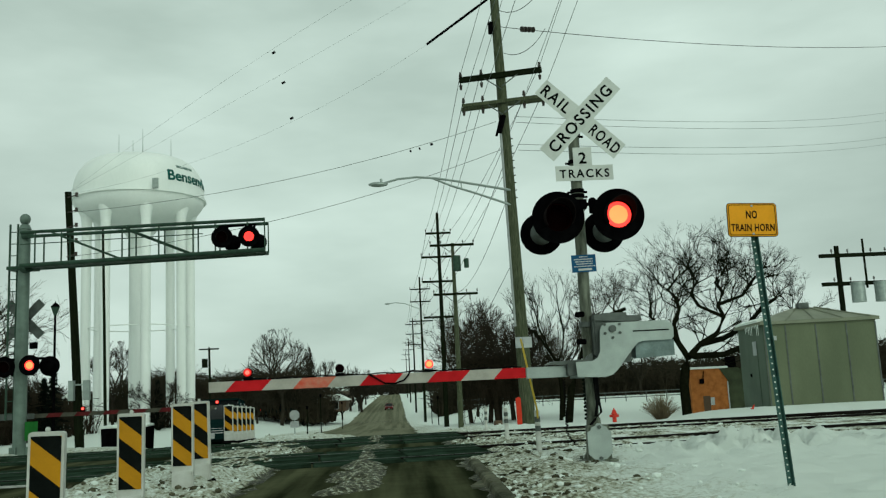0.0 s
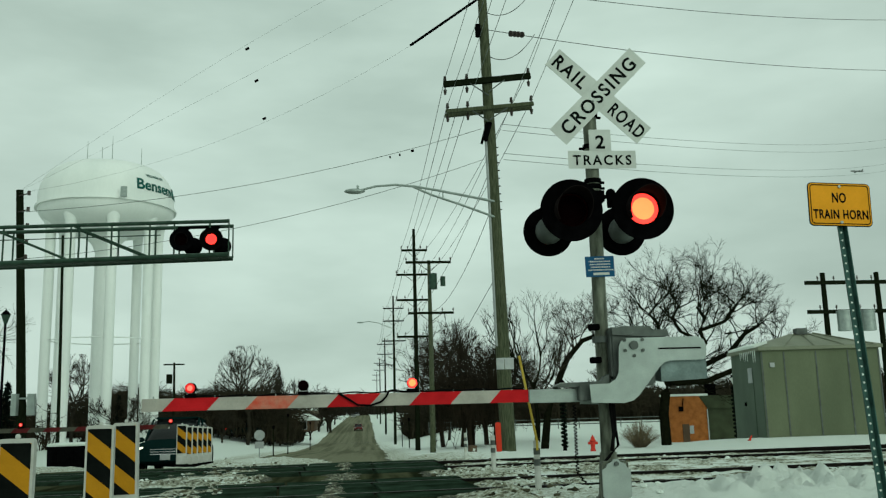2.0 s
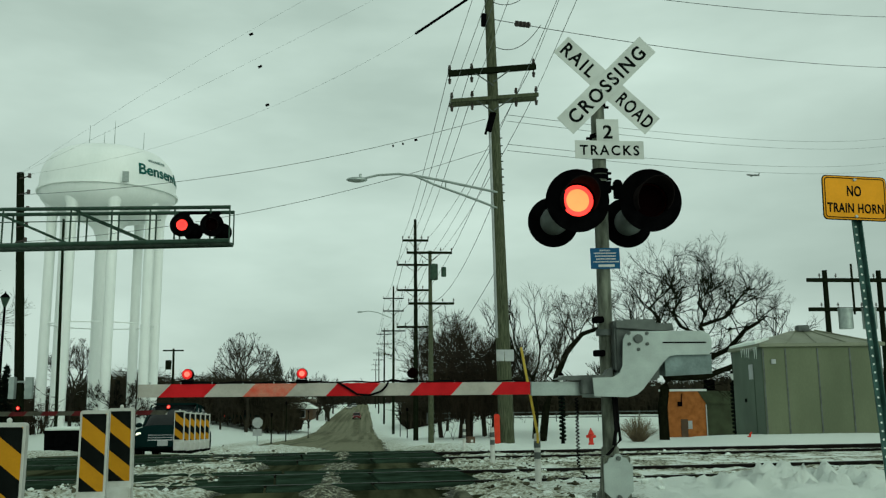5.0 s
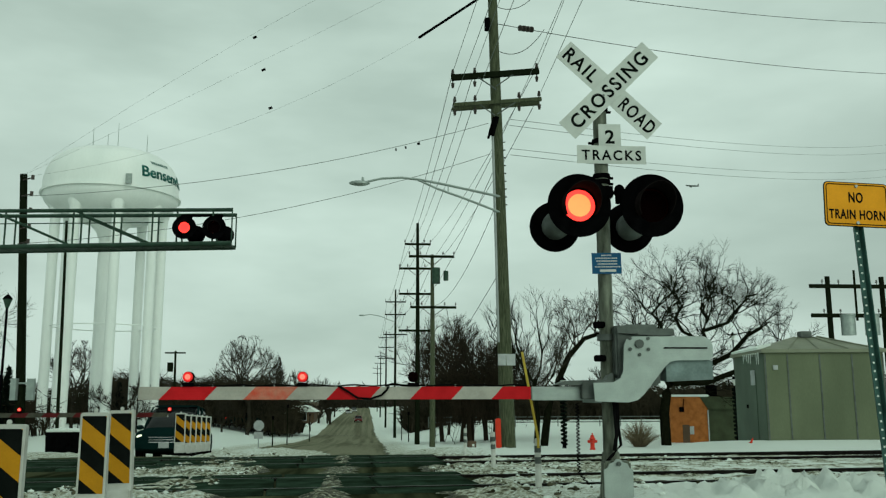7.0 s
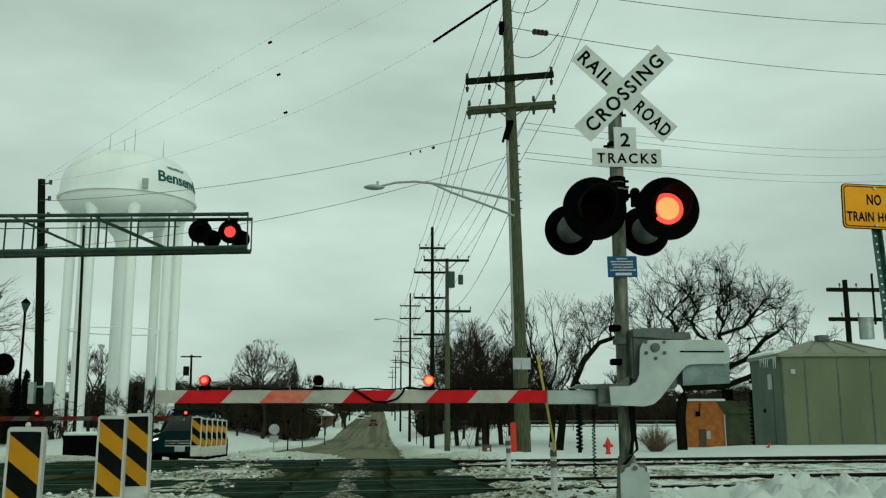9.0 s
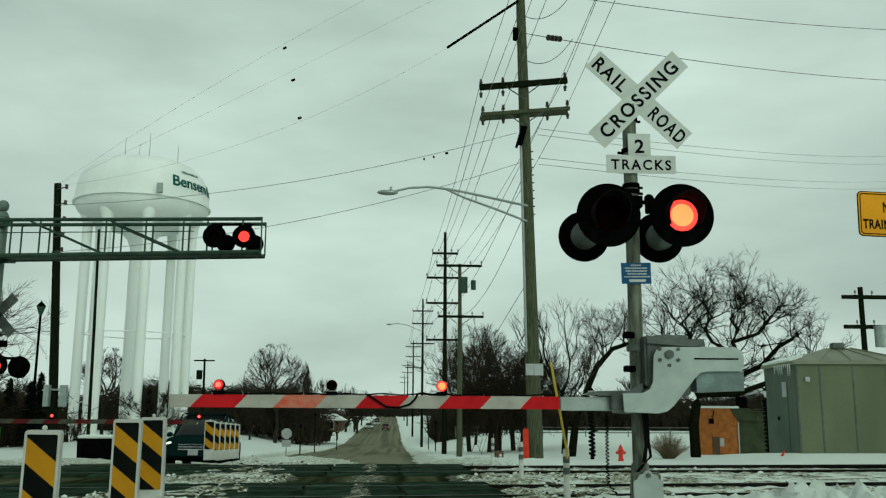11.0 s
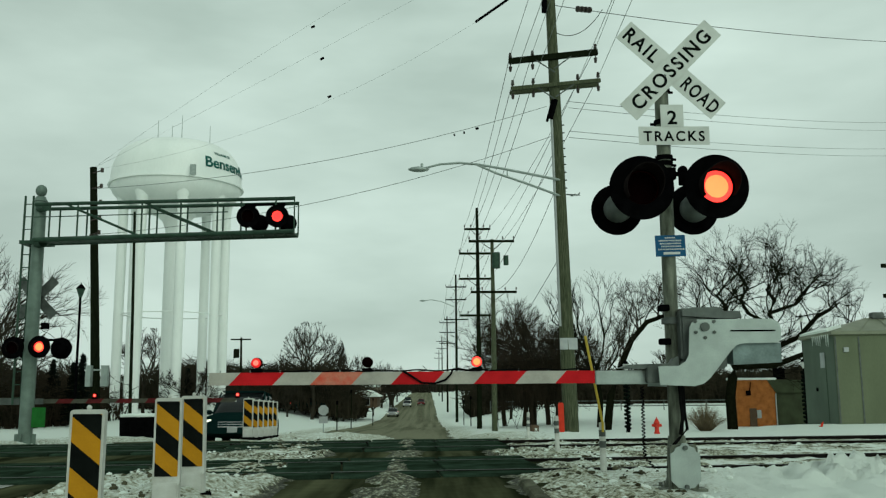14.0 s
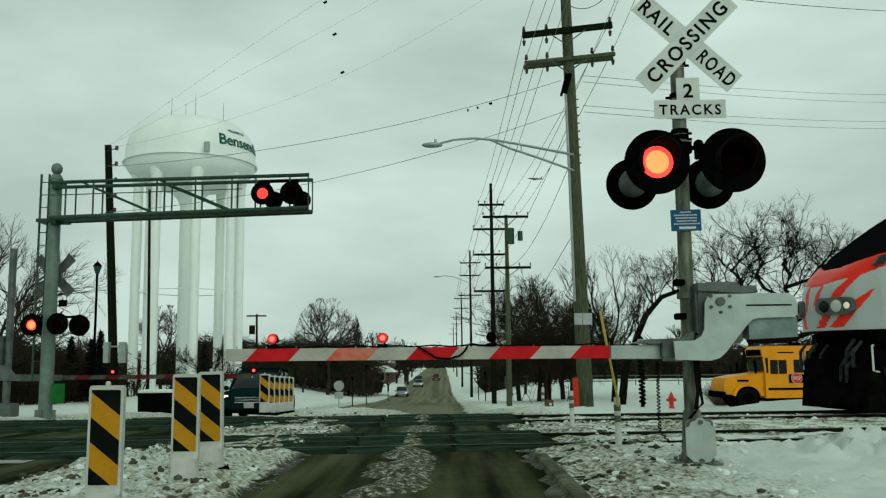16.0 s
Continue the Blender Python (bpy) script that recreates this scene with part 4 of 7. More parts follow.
# ---- roadside signs ----
def make_horn_sign():
    s = thing("no_train_horn_sign", "amber rectangular sign on a leaning green channel post", "sign")
    m = pose(3.277, 5.135, 2.475, 0, 1.5, 2)
    bm = B()
    prism(bm, rounded(0.432, 0.287, 0.03), (-0.002, 0.002))
    pl = part("sign_plate", bm, SIGN_BLACK, s)
    pl.matrix_basis = m
    bm = B()
    prism(bm, rounded(0.42, 0.275, 0.026), (-0.005, -0.002))
    part("sign_edge", bm, SIGN_YELLOW, pl)
    bm = B()
    o, i = rounded(0.405, 0.26, 0.022), rounded(0.393, 0.248, 0.018)
    vo = [bm.verts.new((a, -0.0062, b)) for a, b in o]
    vi = [bm.verts.new((a, -0.0062, b)) for a, b in i]
    for q in range(len(o)):
        w = (q + 1) % len(o)
        bm.faces.new((vo[q], vo[w], vi[w], vi[q]))
    part("border_line", bm, SIGN_BLACK, pl)
    word(pl, "NO", 0.095, 0.068, pose(-0.005, -0.0055, 0.045), spacing=1.1)
    word(pl, "TRAIN HORN", 0.375, 0.062, pose(0.0, -0.0055, -0.065), spacing=1.1)
    for z in (0.118, -0.118):
        bm = B()
        rod(bm, (0, -0.004, z), (0, -0.014, z), 0.010, seg=6)
        part("bolt", bm, GALV, pl)
    # U-channel post with holes
    bm = B()
    pts = [(-0.032, 0.0), (-0.026, 0.0), (-0.016, 0.028), (0.016, 0.028), (0.026, 0.0), (0.032, 0.0), (0.032, 0.005), (0.029, 0.005), (0.019, 0.034), (-0.019, 0.034), (-0.029, 0.005), (-0.032, 0.005)]
    prism(bm, pts, (0, 2.45), "z")
    po = part("channel_post", bm, GREEN_POST, s, "green perforated channel post")
    po.matrix_basis = Matrix.Translation((3.395, 5.15, 0.15)) @ pose(0, 0, 0, 0, -2.75, 0)
    bm = B()
    for i in range(46):
        rod(bm, (0, 0.0262, 0.12 + 0.0508 * i), (0, 0.030, 0.12 + 0.0508 * i), 0.007, seg=8)
    part("hole", bm, SNOW_CAP, po, "row of pale holes")["kind"] = "stuff"


make_horn_sign()


def make_delineator():
    d = thing("vertical_panel", "white plastic vertical panel with slanted black and yellow stripes", "lane divider", group="median vertical panels")
    w, h = 0.212, 0.86
    bm = B()
    prism(bm, rounded(w, 0.665, 0.022), (-0.025, 0.025))
    part("panel", bm, WHITE_PLASTIC, d, bevel=0.006).location = (0, 0, h - 0.3325)
    bm = B()
    box(bm, (0, 0, 0.105), (w * 0.97, 0.08, 0.21))
    part("stand", bm, WHITE_PLASTIC, d, bevel=0.012)
    bm = B()
    box(bm, (0, 0, 0.015), (0.25, 0.24, 0.05))
    part("base", bm, RUBBER, d, bevel=0.01)
    bm = B()
    ball(bm, (0, 0, h + 0.012), 0.016)
    part("lift_knob", bm, WHITE_PLASTIC, d)
    # slanted stripes, clipped to the face
    fw, z0, z1 = w - 0.034, h - 0.60, h - 0.026
    p = 0.300
    for i in range(-1, 4):
        for col, o in ((SIGN_BLACK, -p / 2), (YELLOW, 0.0)):
            top = z1 - i * p - o - 0.015
            quad = [(-fw / 2, top), (fw / 2, top - 0.142), (fw / 2, top - 0.142 - p / 2), (-fw / 2, top - p / 2)]
            poly = quad
            for lim, sgn in ((z1, 1), (z0, -1)):
                res = []
                for a, b in zip(poly, poly[1:] + poly[:1]):
                    ia, ib = sgn * (lim - a[1]) >= 0, sgn * (lim - b[1]) >= 0
                    if ia:
                        res.append(a)
                    if ia != ib:
                        t = (lim - a[1]) / (b[1] - a[1])
                        res.append((a[0] + t * (b[0] - a[0]), lim))
                poly = res
                if len(poly) < 3:
                    break
            if len(poly) >= 3:
                bm = B()
                prism(bm, poly, (-0.029, -0.025))
                part("stripe", bm, col, d)
    return d


DEL = make_delineator()
DEL_AT = [(-1.90, 5.44, 1, 0.27), (-1.85, 6.98, 0, 0.32), (-1.84, 7.74, -3, 0.33), (-1.87, 3.6, 2, 0.21)]
DEL.matrix_world = pose(*DEL_AT[0][:2], DEL_AT[0][3], 0, 0.3, 1)
for x, y, r, dz in DEL_AT[1:]:
    copy_thing(DEL, pose(x, y, dz, 0, 0.4 * r, 2 * r))
for i in range(6):
    copy_thing(DEL, pose(-3.74, 19.4 + 0.62 * i, base(19.4 + 0.62 * i) + 0.15, 0, 0, -3))



def stake(x, y, top, lean, label, cap=None):
    s = thing("marker_stake", label, "marker post", group="marker stakes")
    bm = B()
    z = base(y)
    h = top - z
    rod(bm, (0, 0, 0), (0, 0, h), 0.036, 0.034, seg=12)
    part("post", bm, WHITE_PLASTIC, s, bevel=0.004)
    for f in (0.55, 0.75):
        bm = B()
        lathe(bm, [(0.037, h * f), (0.037, h * f + 0.07)], 12)
        part("band", bm, GALV_DARK, s)
    if cap:
        bm = B()
        a = Vector(cap)
        tube(bm, [(0, -0.04, h - 0.1), (0, -0.04, h)] + [tuple(Vector((0, -0.04, h)).lerp(a, t)) for t in (0.5, 1)], 0.014, 6)
        part("strap", bm, YELLOW_STRAP, s, "dull yellow plastic strap")
    s.matrix_world = pose(x, y, z, 0, lean, 0)


stake(2.05, 9.6, 0.86, -0.5, "dirty white stake with a yellow strap stuck in the slush", cap=(-0.15, -0.04, 1.52))
stake(2.1, 13.5, 0.80, -1, "short white marker stake standing in snow")
stake(2.35, 20.0, 0.66, 1, "short white marker stake beside the track")


# ---- the far cantilever signal ----
def make_cantilever():
    c = thing("cantilever_signal", "grey steel cantilever truss over the road with red lamps", "crossing signal")
    mx, my = -8.97, 20.48
    z0 = gz(mx, my)
    bm = B()
    rod(bm, (mx, my, z0 + 0.02), (mx + 0.02, my, 5.62), 0.155, 0.135, seg=20)
    box(bm, (mx, my, z0 + 0.06), (0.5, 0.5, 0.05))
    for a in range(4):
        box(bm, (mx + 0.17 * math.cos(a * math.pi / 2), my + 0.17 * math.sin(a * math.pi / 2), z0 + 0.2), (0.14 if a % 2 == 0 else 0.02, 0.02 if a % 2 == 0 else 0.14, 0.3))
    part("mast", bm, PALE_STEEL, c, smooth=True)
    bm = B()
    rod(bm, (mx + 0.02, my, 5.6), (mx + 0.02, my, 5.72), 0.16, 0.1, seg=16)
    ball(bm, (mx + 0.02, my, 5.86), 0.13, (1, 1, 1.1))
    part("bell", bm, PALE_STEEL, c, "round bell on the mast top", smooth=True)
    a0, a1 = Vector((mx + 0.15, 20.2, 0)), Vector((-2.80, 19.5, 0))

    def at(u, z, dy=0.0):
        p = a0.lerp(a1, u)
        return (p.x, p.y + dy, z)
    for dy in (-0.28, 0.28):
        for zl, zr in ((5.42, 5.39), (4.60, 4.65)):
            bm = B()
            a, b = Vector(at(0, zl, dy)), Vector(at(1, zr, dy))
            tube(bm, [a, b], 0.052 if zl < 5 else 0.042, 8)
            part("chord", bm, GREEN_STEEL, c)
        for i, u in enumerate((0.06, 0.17, 0.42, 0.45, 0.57, 0.71, 0.80, 0.93)):
            bm = B()
            tube(bm, [at(u, 4.62, dy), at(u, 5.41, dy)], 0.020, 6)
            part("strut", bm, GREEN_STEEL, c)
        for u, v in ((0.12, 0.42), (0.42, 0.72)):
            bm = B()
            tube(bm, [at(u, 5.41, dy), at(v, 4.62, dy)], 0.024, 6)
            part("brace", bm, GREEN_STEEL, c)
    for k in range(24):
        u = (k + 0.5) / 24
        p = at(u, 4.59 + 0.05 * u)
        bm = B()
        box(bm, p, (0.22, 0.5, 0.03))
        part("walkway_grate", bm, GREEN_STEEL, c)
    bm = B()
    for dy in (-0.3, 0.3):
        tube(bm, [at(0.9, 5.40, dy), at(1.0, 5.42, dy), at(1.0, 4.66, dy)], 0.018, 6)
    tube(bm, [at(0.0, 5.12, -0.3), at(0.75, 5.12, -0.3)], 0.012, 6)
    part("guard_rail", bm, GREEN_STEEL, c)
    bm = B()
    rod(bm, (mx + 0.05, my - 0.1, 5.42), (mx + 0.25, my - 0.25, 5.42), 0.10)
    part("mast_bracket", bm, GREEN_STEEL, c)
    bm = B()
    rod(bm, (mx + 0.05, my - 0.1, 4.6), (mx + 0.25, my - 0.25, 4.6), 0.12)
    part("mast_bracket", bm, GREEN_STEEL, c)
    bm = B()
    box(bm, (mx, my, 4.6), (0.62, 0.5, 0.08))
    part("mast_clamp", bm, GREEN_STEEL, c)
    lamp_head(c, (-3.82, 19.22, 4.985), 0.255, 0, lens_r=0.118, mats=(LENS_RED, LENS_RIM))
    lamp_head(c, (-3.18, 19.22, 4.99), 0.255, 1, lens_r=0.118, mats=(LENS_RED, LENS_RIM))
    for dx in (-3.70, -3.06):
        lamp_head(c, (dx, 19.9, 4.95), 0.21, None, face=-1, lens_r=0.14, mats=(LENS_OFF, LENS_OFF))
    bm = B()
    for dx in (-3.82, -3.18):
        tube(bm, [(dx, 19.4, 5.0), (dx + 0.06, 19.45, 5.22), (dx + 0.12, 19.5, 5.32)], 0.03, 8)
    rod(bm, (-3.95, 19.5, 5.30), (-3.05, 19.5, 5.32), 0.03)
    part("lamp_bracket", bm, BLACK, c)
    # ladder on the mast's far side
    for dx in (-0.36, -0.17):
        bm = B()
        tube(bm, [(mx + dx, my + 0.05, 0.9), (mx + dx, my + 0.05, 5.75)], 0.026, 6)
        part("ladder_rail", bm, GREEN_STEEL, c)
    for i in range(16):
        bm = B()
        tube(bm, [(mx - 0.36, my + 0.05, 1.05 + 0.3 * i), (mx - 0.17, my + 0.05, 1.05 + 0.3 * i)], 0.012, 6)
        part("rung", bm, GREEN_STEEL, c)
    # crossbuck on the far side, its back seen
    for ang in (-46, 46):
        bm = B()
        box(bm, (0, 0, 0), (1.2, 0.006, 0.225))
        o = part("blade", bm, GALV_DARK, c, "bare metal back of the crossbuck")
        o.matrix_basis = pose(mx - 0.05, my + 0.28, 3.36, 0, ang, 0)
    bm = B()
    box(bm, (mx + 0.18, my + 0.28, 2.70), (0.20, 0.006, 0.16))
    part("small_plate", bm, BLACK, c)
    lamp_head(c, (mx - 0.25, my - 0.34, 2.17), 0.25, 0, lens_r=0.118, mats=(LENS_LIT, LENS_RIM))
    lamp_head(c, (mx + 0.34, my - 0.34, 2.19), 0.25, 1, lens_r=0.118, mats=(LENS_LIT, LENS_RIM))
    for dx in (-0.24, 0.55):
        lamp_head(c, (mx + dx, my + 0.36, 2.18), 0.25, None, face=-1, lens_r=0.14, mats=(LENS_OFF, LENS_OFF))
    bm = B()
    rod(bm, (mx - 0.4, my, 2.36), (mx + 0.6, my, 2.36), 0.03)
    part("lower_lamp_bracket", bm, BLACK, c)
    bm = B()
    box(bm, (mx + 0.36, my - 0.2, 0.62), (0.30, 0.02, 0.44))
    part("tag", bm, GREEN_TAG, c, "bright green hanging tag")


make_cantilever()


def make_far_gate():
    g = thing("far_gate", "lowered thin red and white gate arm across the opposite lanes", "crossing gate")
    y, z = 21.1, 0.93
    bm = B()
    box(bm, (-10.40, y, 1.60), (0.28, 0.35, 0.7))
    part("machine_case", bm, GALV_DARK, g, bevel=0.03)
    bm = B()
    rod(bm, (-10.18, y, base(y) - 0.1), (-10.18, y, 4.05), 0.085, seg=16)
    part("post", bm, GALV_DARK, g, smooth=True)
    bm = B()
    box(bm, (-10.2, y, 0.12), (0.5, 0.4, 0.5))
    part("base_box", bm, GALV_DARK, g, bevel=0.02)
    bm = B()
    prism(bm, [(-10.5, z - 0.02), (-9.5, z - 0.04), (-8.8, z - 0.03), (-8.8, z + 0.1), (-9.9, z + 0.12), (-10.1, z + 0.34), (-10.5, z + 0.34)], (y - 0.2, y - 0.17))
    part("bracket_plate", bm, GALV_DARK, g)
    n = 13
    bm = B()
    box(bm, (-6.6, y - 0.1, z + 0.035), (4.5, 0.03, 0.09))
    arm = part("arm", bm, WHITE_PLASTIC, g)
    dark = mat("red_brown_gate_stripe", (0.11, 0.012, 0.014), 0.6, 0, 0.2, 6, 50, 0.05)
    pale = mat("dull_white_gate_stripe", (0.085, 0.085, 0.065), 0.6, 0, 0.2, 6, 50, 0.05)
    for i in range(n):
        a, b = -8.85 + 4.5 * i / n, -8.85 + 4.5 * (i + 1) / n
        bm = B()
        prism(bm, [(a - 0.04, z - 0.015), (b - 0.04, z - 0.015), (b + 0.04, z + 0.085), (a + 0.04, z + 0.085)], (y - 0.12, y - 0.08))
        part("stripe", bm, dark if i % 2 else pale, arm)
    for x in (-7.64, -4.32):
        bm = B()
        box(bm, (x, y - 0.1, z + 0.10), (0.10, 0.08, 0.04))
        lathe(bm, [(0.055, -0.03), (0.055, 0.03), (0.001, 0.05)], 14, "y", (x, y - 0.08, z + 0.16))
        lb = part("arm_lamp", bm, BLACK, arm)
        lens_part(0.044, lb, pose(x, y - 0.12, z + 0.16), None, (ARM_CORE, ARM_RIM), 0.6)


make_far_gate()


# ---- the water tower ----
def make_tower():
    t = thing("water_tower", "white multi-legged water tower with green lettering on its tank", "water tower")
    cx, cy, R = -24.2, 84.0, 6.05
    zb, zband, ztop, zbowl = base(84), 20.2, 24.5, 17.5

    def prof():
        p = []
        for i in range(15):
            a = math.pi / 2 * i / 14
            p.append((R * math.cos(a) ** 0.48 if i < 14 else 0.02, zband + 0.75 + (ztop - zband - 0.75) * math.sin(a)))
        return p
    bm = B()
    lathe(bm, [(R, zband)] + prof(), 72, c=(cx, cy, 0))
    tank = part("tank", bm, TOWER_WHITE, t, smooth=True)
    bm = B()
    low = [(R * math.sin(math.pi / 2 * i / 12) if i else 0.02, zband - (zband - zbowl) * math.cos(math.pi / 2 * i / 12)) for i in range(13)]
    lathe(bm, low, 72, c=(cx, cy, 0))
    part("bowl", bm, TOWER_WHITE, t, smooth=True)
    bm = B()
    lathe(bm, [(R - 0.02, zband - 0.12), (R + 0.22, zband - 0.12), (R + 0.22, zband + 0.06), (R - 0.02, zband + 0.06)], 72, c=(cx, cy, 0))
    part("girder_ring", bm, TOWER_WHITE, t, smooth=True)
    bm = B()
    rod(bm, (cx, cy, zb), (cx, cy, zbowl + 1), 0.82, seg=32)
    lathe(bm, [(0.82, zbowl - 1.6), (1.2, zbowl - 0.6), (2.0, zbowl + 0.25)], 32, c=(cx, cy, 0))
    part("riser", bm, TOWER_WHITE, t, smooth=True)
    n, rl = 8, 4.75
    for i in range(n):
        a = 2 * math.pi * (i + 0.5) / n
        x, y = cx + rl * math.cos(a), cy + rl * math.sin(a)
        bm = B()
        rod(bm, (x, y, zb), (x, y, 19.0), 0.44, seg=20)
        lathe(bm, [(0.44, 17.6), (0.52, 18.4), (0.85, 19.4), (1.3, 20.3)], 20, c=(x, y, 0))
        part("leg", bm, TOWER_WHITE, t, smooth=True)
    for z in (8.0,):
        for i in range(n):
            a, b = (2 * math.pi * (k + 0.5) / n for k in (i, i + 1))
            bm = B()
            tube(bm, [(cx + rl * math.cos(a), cy + rl * math.sin(a), z), (cx + rl * math.cos(b), cy + rl * math.sin(b), z)], 0.05, 8)
            part("tie_rod", bm, TOWER_WHITE, t)
    for x, y, h in ((-1.9, -0.4, 2.6), (-0.75, 0.3, 2.1), (0.45, -0.6, 2.9), (3.0, 0, 2.2)):
        z = ztop - 0.05 - 0.06 * (x * x + y * y) * 0.5
        bm = B()
        rod(bm, (cx + x, cy + y, z - 0.2), (cx + x, cy + y, z + h), 0.045, 0.02, seg=6)
        part("antenna", bm, GALV, t)
    bm = B()
    box(bm, (cx + 0.35, cy - 0.4, ztop + 0.05), (0.9, 0.9, 0.25))
    for i in range(16):
        a = 2 * math.pi * i / 16
        rod(bm, (cx + 1.6 * math.cos(a), cy + 1.6 * math.sin(a), ztop - 0.3), (cx + 1.6 * math.cos(a), cy + 1.6 * math.sin(a), ztop + 0.2), 0.025, seg=5)
    part("hatch", bm, TOWER_WHITE, t)

    def wrap(txt, arc0, arc1, zc, h, mt):
        bm = text_bm(txt, 1.0, h, 0.02)
        pr = prof()
        zs, rs = [p[1] for p in pr], [p[0] for p in pr]
        for v in bm.verts:
            a = radians(arc0 + (arc1 - arc0) * (v.co.x + 0.5))
            z = zc + v.co.z
            r = float(np.interp(z, [zband] + zs, [R] + rs)) + 0.03 - v.co.y
            v.co = Vector((cx + r * math.sin(a), cy - r * math.cos(a), z))
        part("lettering", bm, mt, tank, "dark green lettering")
    wrap("Bensenville", 40, 102, 21.75, 1.05, TOWER_GREEN)
    wrap("VILLAGE OF", 50, 72, 22.72, 0.26, TOWER_GREEN)
    bm = B()
    box(bm, (cx + 3.1, cy - 6.0, zband + 0.4), (0.5, 0.25, 0.9))
    part("light_box", bm, GALV, t)


make_tower()


# ---- poles and wires ----
def insulators(bm, x, y, z, up=True):
    s = 1 if up else -1
    rod(bm, (x, y, z), (x, y, z + s * 0.12), 0.018, seg=6)
    for k in range(3):
        rod(bm, (x, y, z + s * (0.10 + 0.055 * k)), (x, y, z + s * (0.14 + 0.055 * k)), 0.055 - 0.008 * k, seg=10)


def make_main_pole():
    p = thing("utility_pole", "tall grey wooden utility pole with two crossarms and a street lamp", "utility pole")
    y = 26.5
    zb = base(y)

    def px(z):
        return 4.315 - 0.0215 * z
    bm = B()
    tube(bm, [(px(z), y, z) for z in (zb - 0.05, 4, 8, 12, 15.6)], 0.232, 18, 0.58)
    part("shaft", bm, WOOD_POLE, p, smooth=True)
    bm = B()
    tube(bm, [(px(z) - 0.19 + 0.004 * z, y - 0.10, z) for z in (3.0, 6, 9.4)], 0.045, 8)
    part("conduit", bm, SHED_SIGN, p, "pale conduit up the pole", smooth=True)
    bm = B()
    box(bm, (px(2.47) + 0.02, y - 0.20, 2.47), (0.52, 0.03, 0.34))
    part("pole_plate", bm, SHED_SIGN, p)
    for zl, zr, xl, xr, mt, tk in ((11.22, 11.52, 2.66, 5.44, WOOD_DARK, 0.15), (10.33, 10.60, 2.72, 5.50, WOOD_POLE, 0.12)):
        for dy in ((-0.2, 0.2) if tk == 0.12 else (-0.2,)):
            bm = B()
            m = pose(0, 0, 0, 0, -math.degrees(math.atan2(zr - zl, xr - xl)), 0)
            box(bm, ((xl + xr) / 2, y + dy, (zl + zr) / 2), (math.hypot(xr - xl, zr - zl), 0.11, tk * (1.25 if tk > 0.13 else 1)), m)
            part("crossarm", bm, mt, p, bevel=0.01)
        for u in ((0.02, 0.27, 0.98) if tk > 0.13 else (0.02, 0.25, 0.75, 0.98)):
            x, z = xl + (xr - xl) * u, zl + (zr - zl) * u
            for top in (True, False):
                bm = B()
                insulators(bm, x, y - 0.1, z + (0.05 if top else -0.05), top)
                part("insulator", bm, PORCELAIN, p)
        bm = B()
        for u in (0.3, 0.7):
            x, z = xl + (xr - xl) * u, zl + (zr - zl) * u
            tube(bm, [(x, y - 0.24, z - 0.06), (px(z - 0.45), y - 0.22, z - 0.45)], 0.02, 6)
        part("arm_brace", bm, GALV_DARK, p)
    bm = B()  # fittings on the shaft
    rod(bm, (px(13) - 0.22, y - 0.15, 12.85), (px(13) - 0.22, y - 0.15, 13.25), 0.09)
    part("hardware", bm, BLACK, p)
    bm = B()
    tube(bm, [(px(10) - 0.02, y - 0.28, 9.95), (px(9.6) - 0.20, y - 0.3, 9.35)], 0.07, 8)
    part("cutout", bm, BLACK, p)
    bm = B()
    tube(bm, [(px(10) - 0.12, y - 0.28, 9.95), (px(9.6) - 0.32, y - 0.3, 9.25)], 0.04, 8)
    part("hardware", bm, BLACK, p)
    for k in range(9):
        z = 9.2 - 0.25 * k
        bm = B()
        tube(bm, [(px(z), y, z), (px(z) + 0.24, y, z + 0.03)], 0.02, 5)
        part("step_bolt", bm, BLACK, p)
    # lamp arm
    bm = B()
    lamp = Vector((0.05, y - 0.3, 7.80))
    up = [(px(7.45), y - 0.15, 7.45), (3.3, y - 0.18, 7.62), (2.4, y - 0.2, 7.80), (1.7, y - 0.22, 7.92), (1.1, y - 0.25, 7.97), (0.5, y - 0.28, 7.92), tuple(lamp)]
    tube(bm, up, 0.042, 8, 0.8)
    tube(bm, [(px(6.9), y - 0.15, 6.95), (3.1, y - 0.18, 7.35), (2.2, y - 0.2, 7.66), (1.6, y - 0.22, 7.93)], 0.038, 8, 0.9)
    tube(bm, [(2.55, y - 0.2, 7.55), (2.55, y - 0.2, 7.78)], 0.02, 6)
    la = part("lamp_arm", bm, GALV, p, "curved steel lamp arm", smooth=True)
    bm = B()
    ball(bm, (-0.15, y - 0.3, 7.76), 0.32, (1, 0.45, 0.26), 20, 10)
    rod(bm, (-0.05, y - 0.3, 7.83), (-0.05, y - 0.3, 7.94), 0.04)
    part("lamp_head", bm, GALV, la, "oval street lamp head, unlit", smooth=True)


make_main_pole()


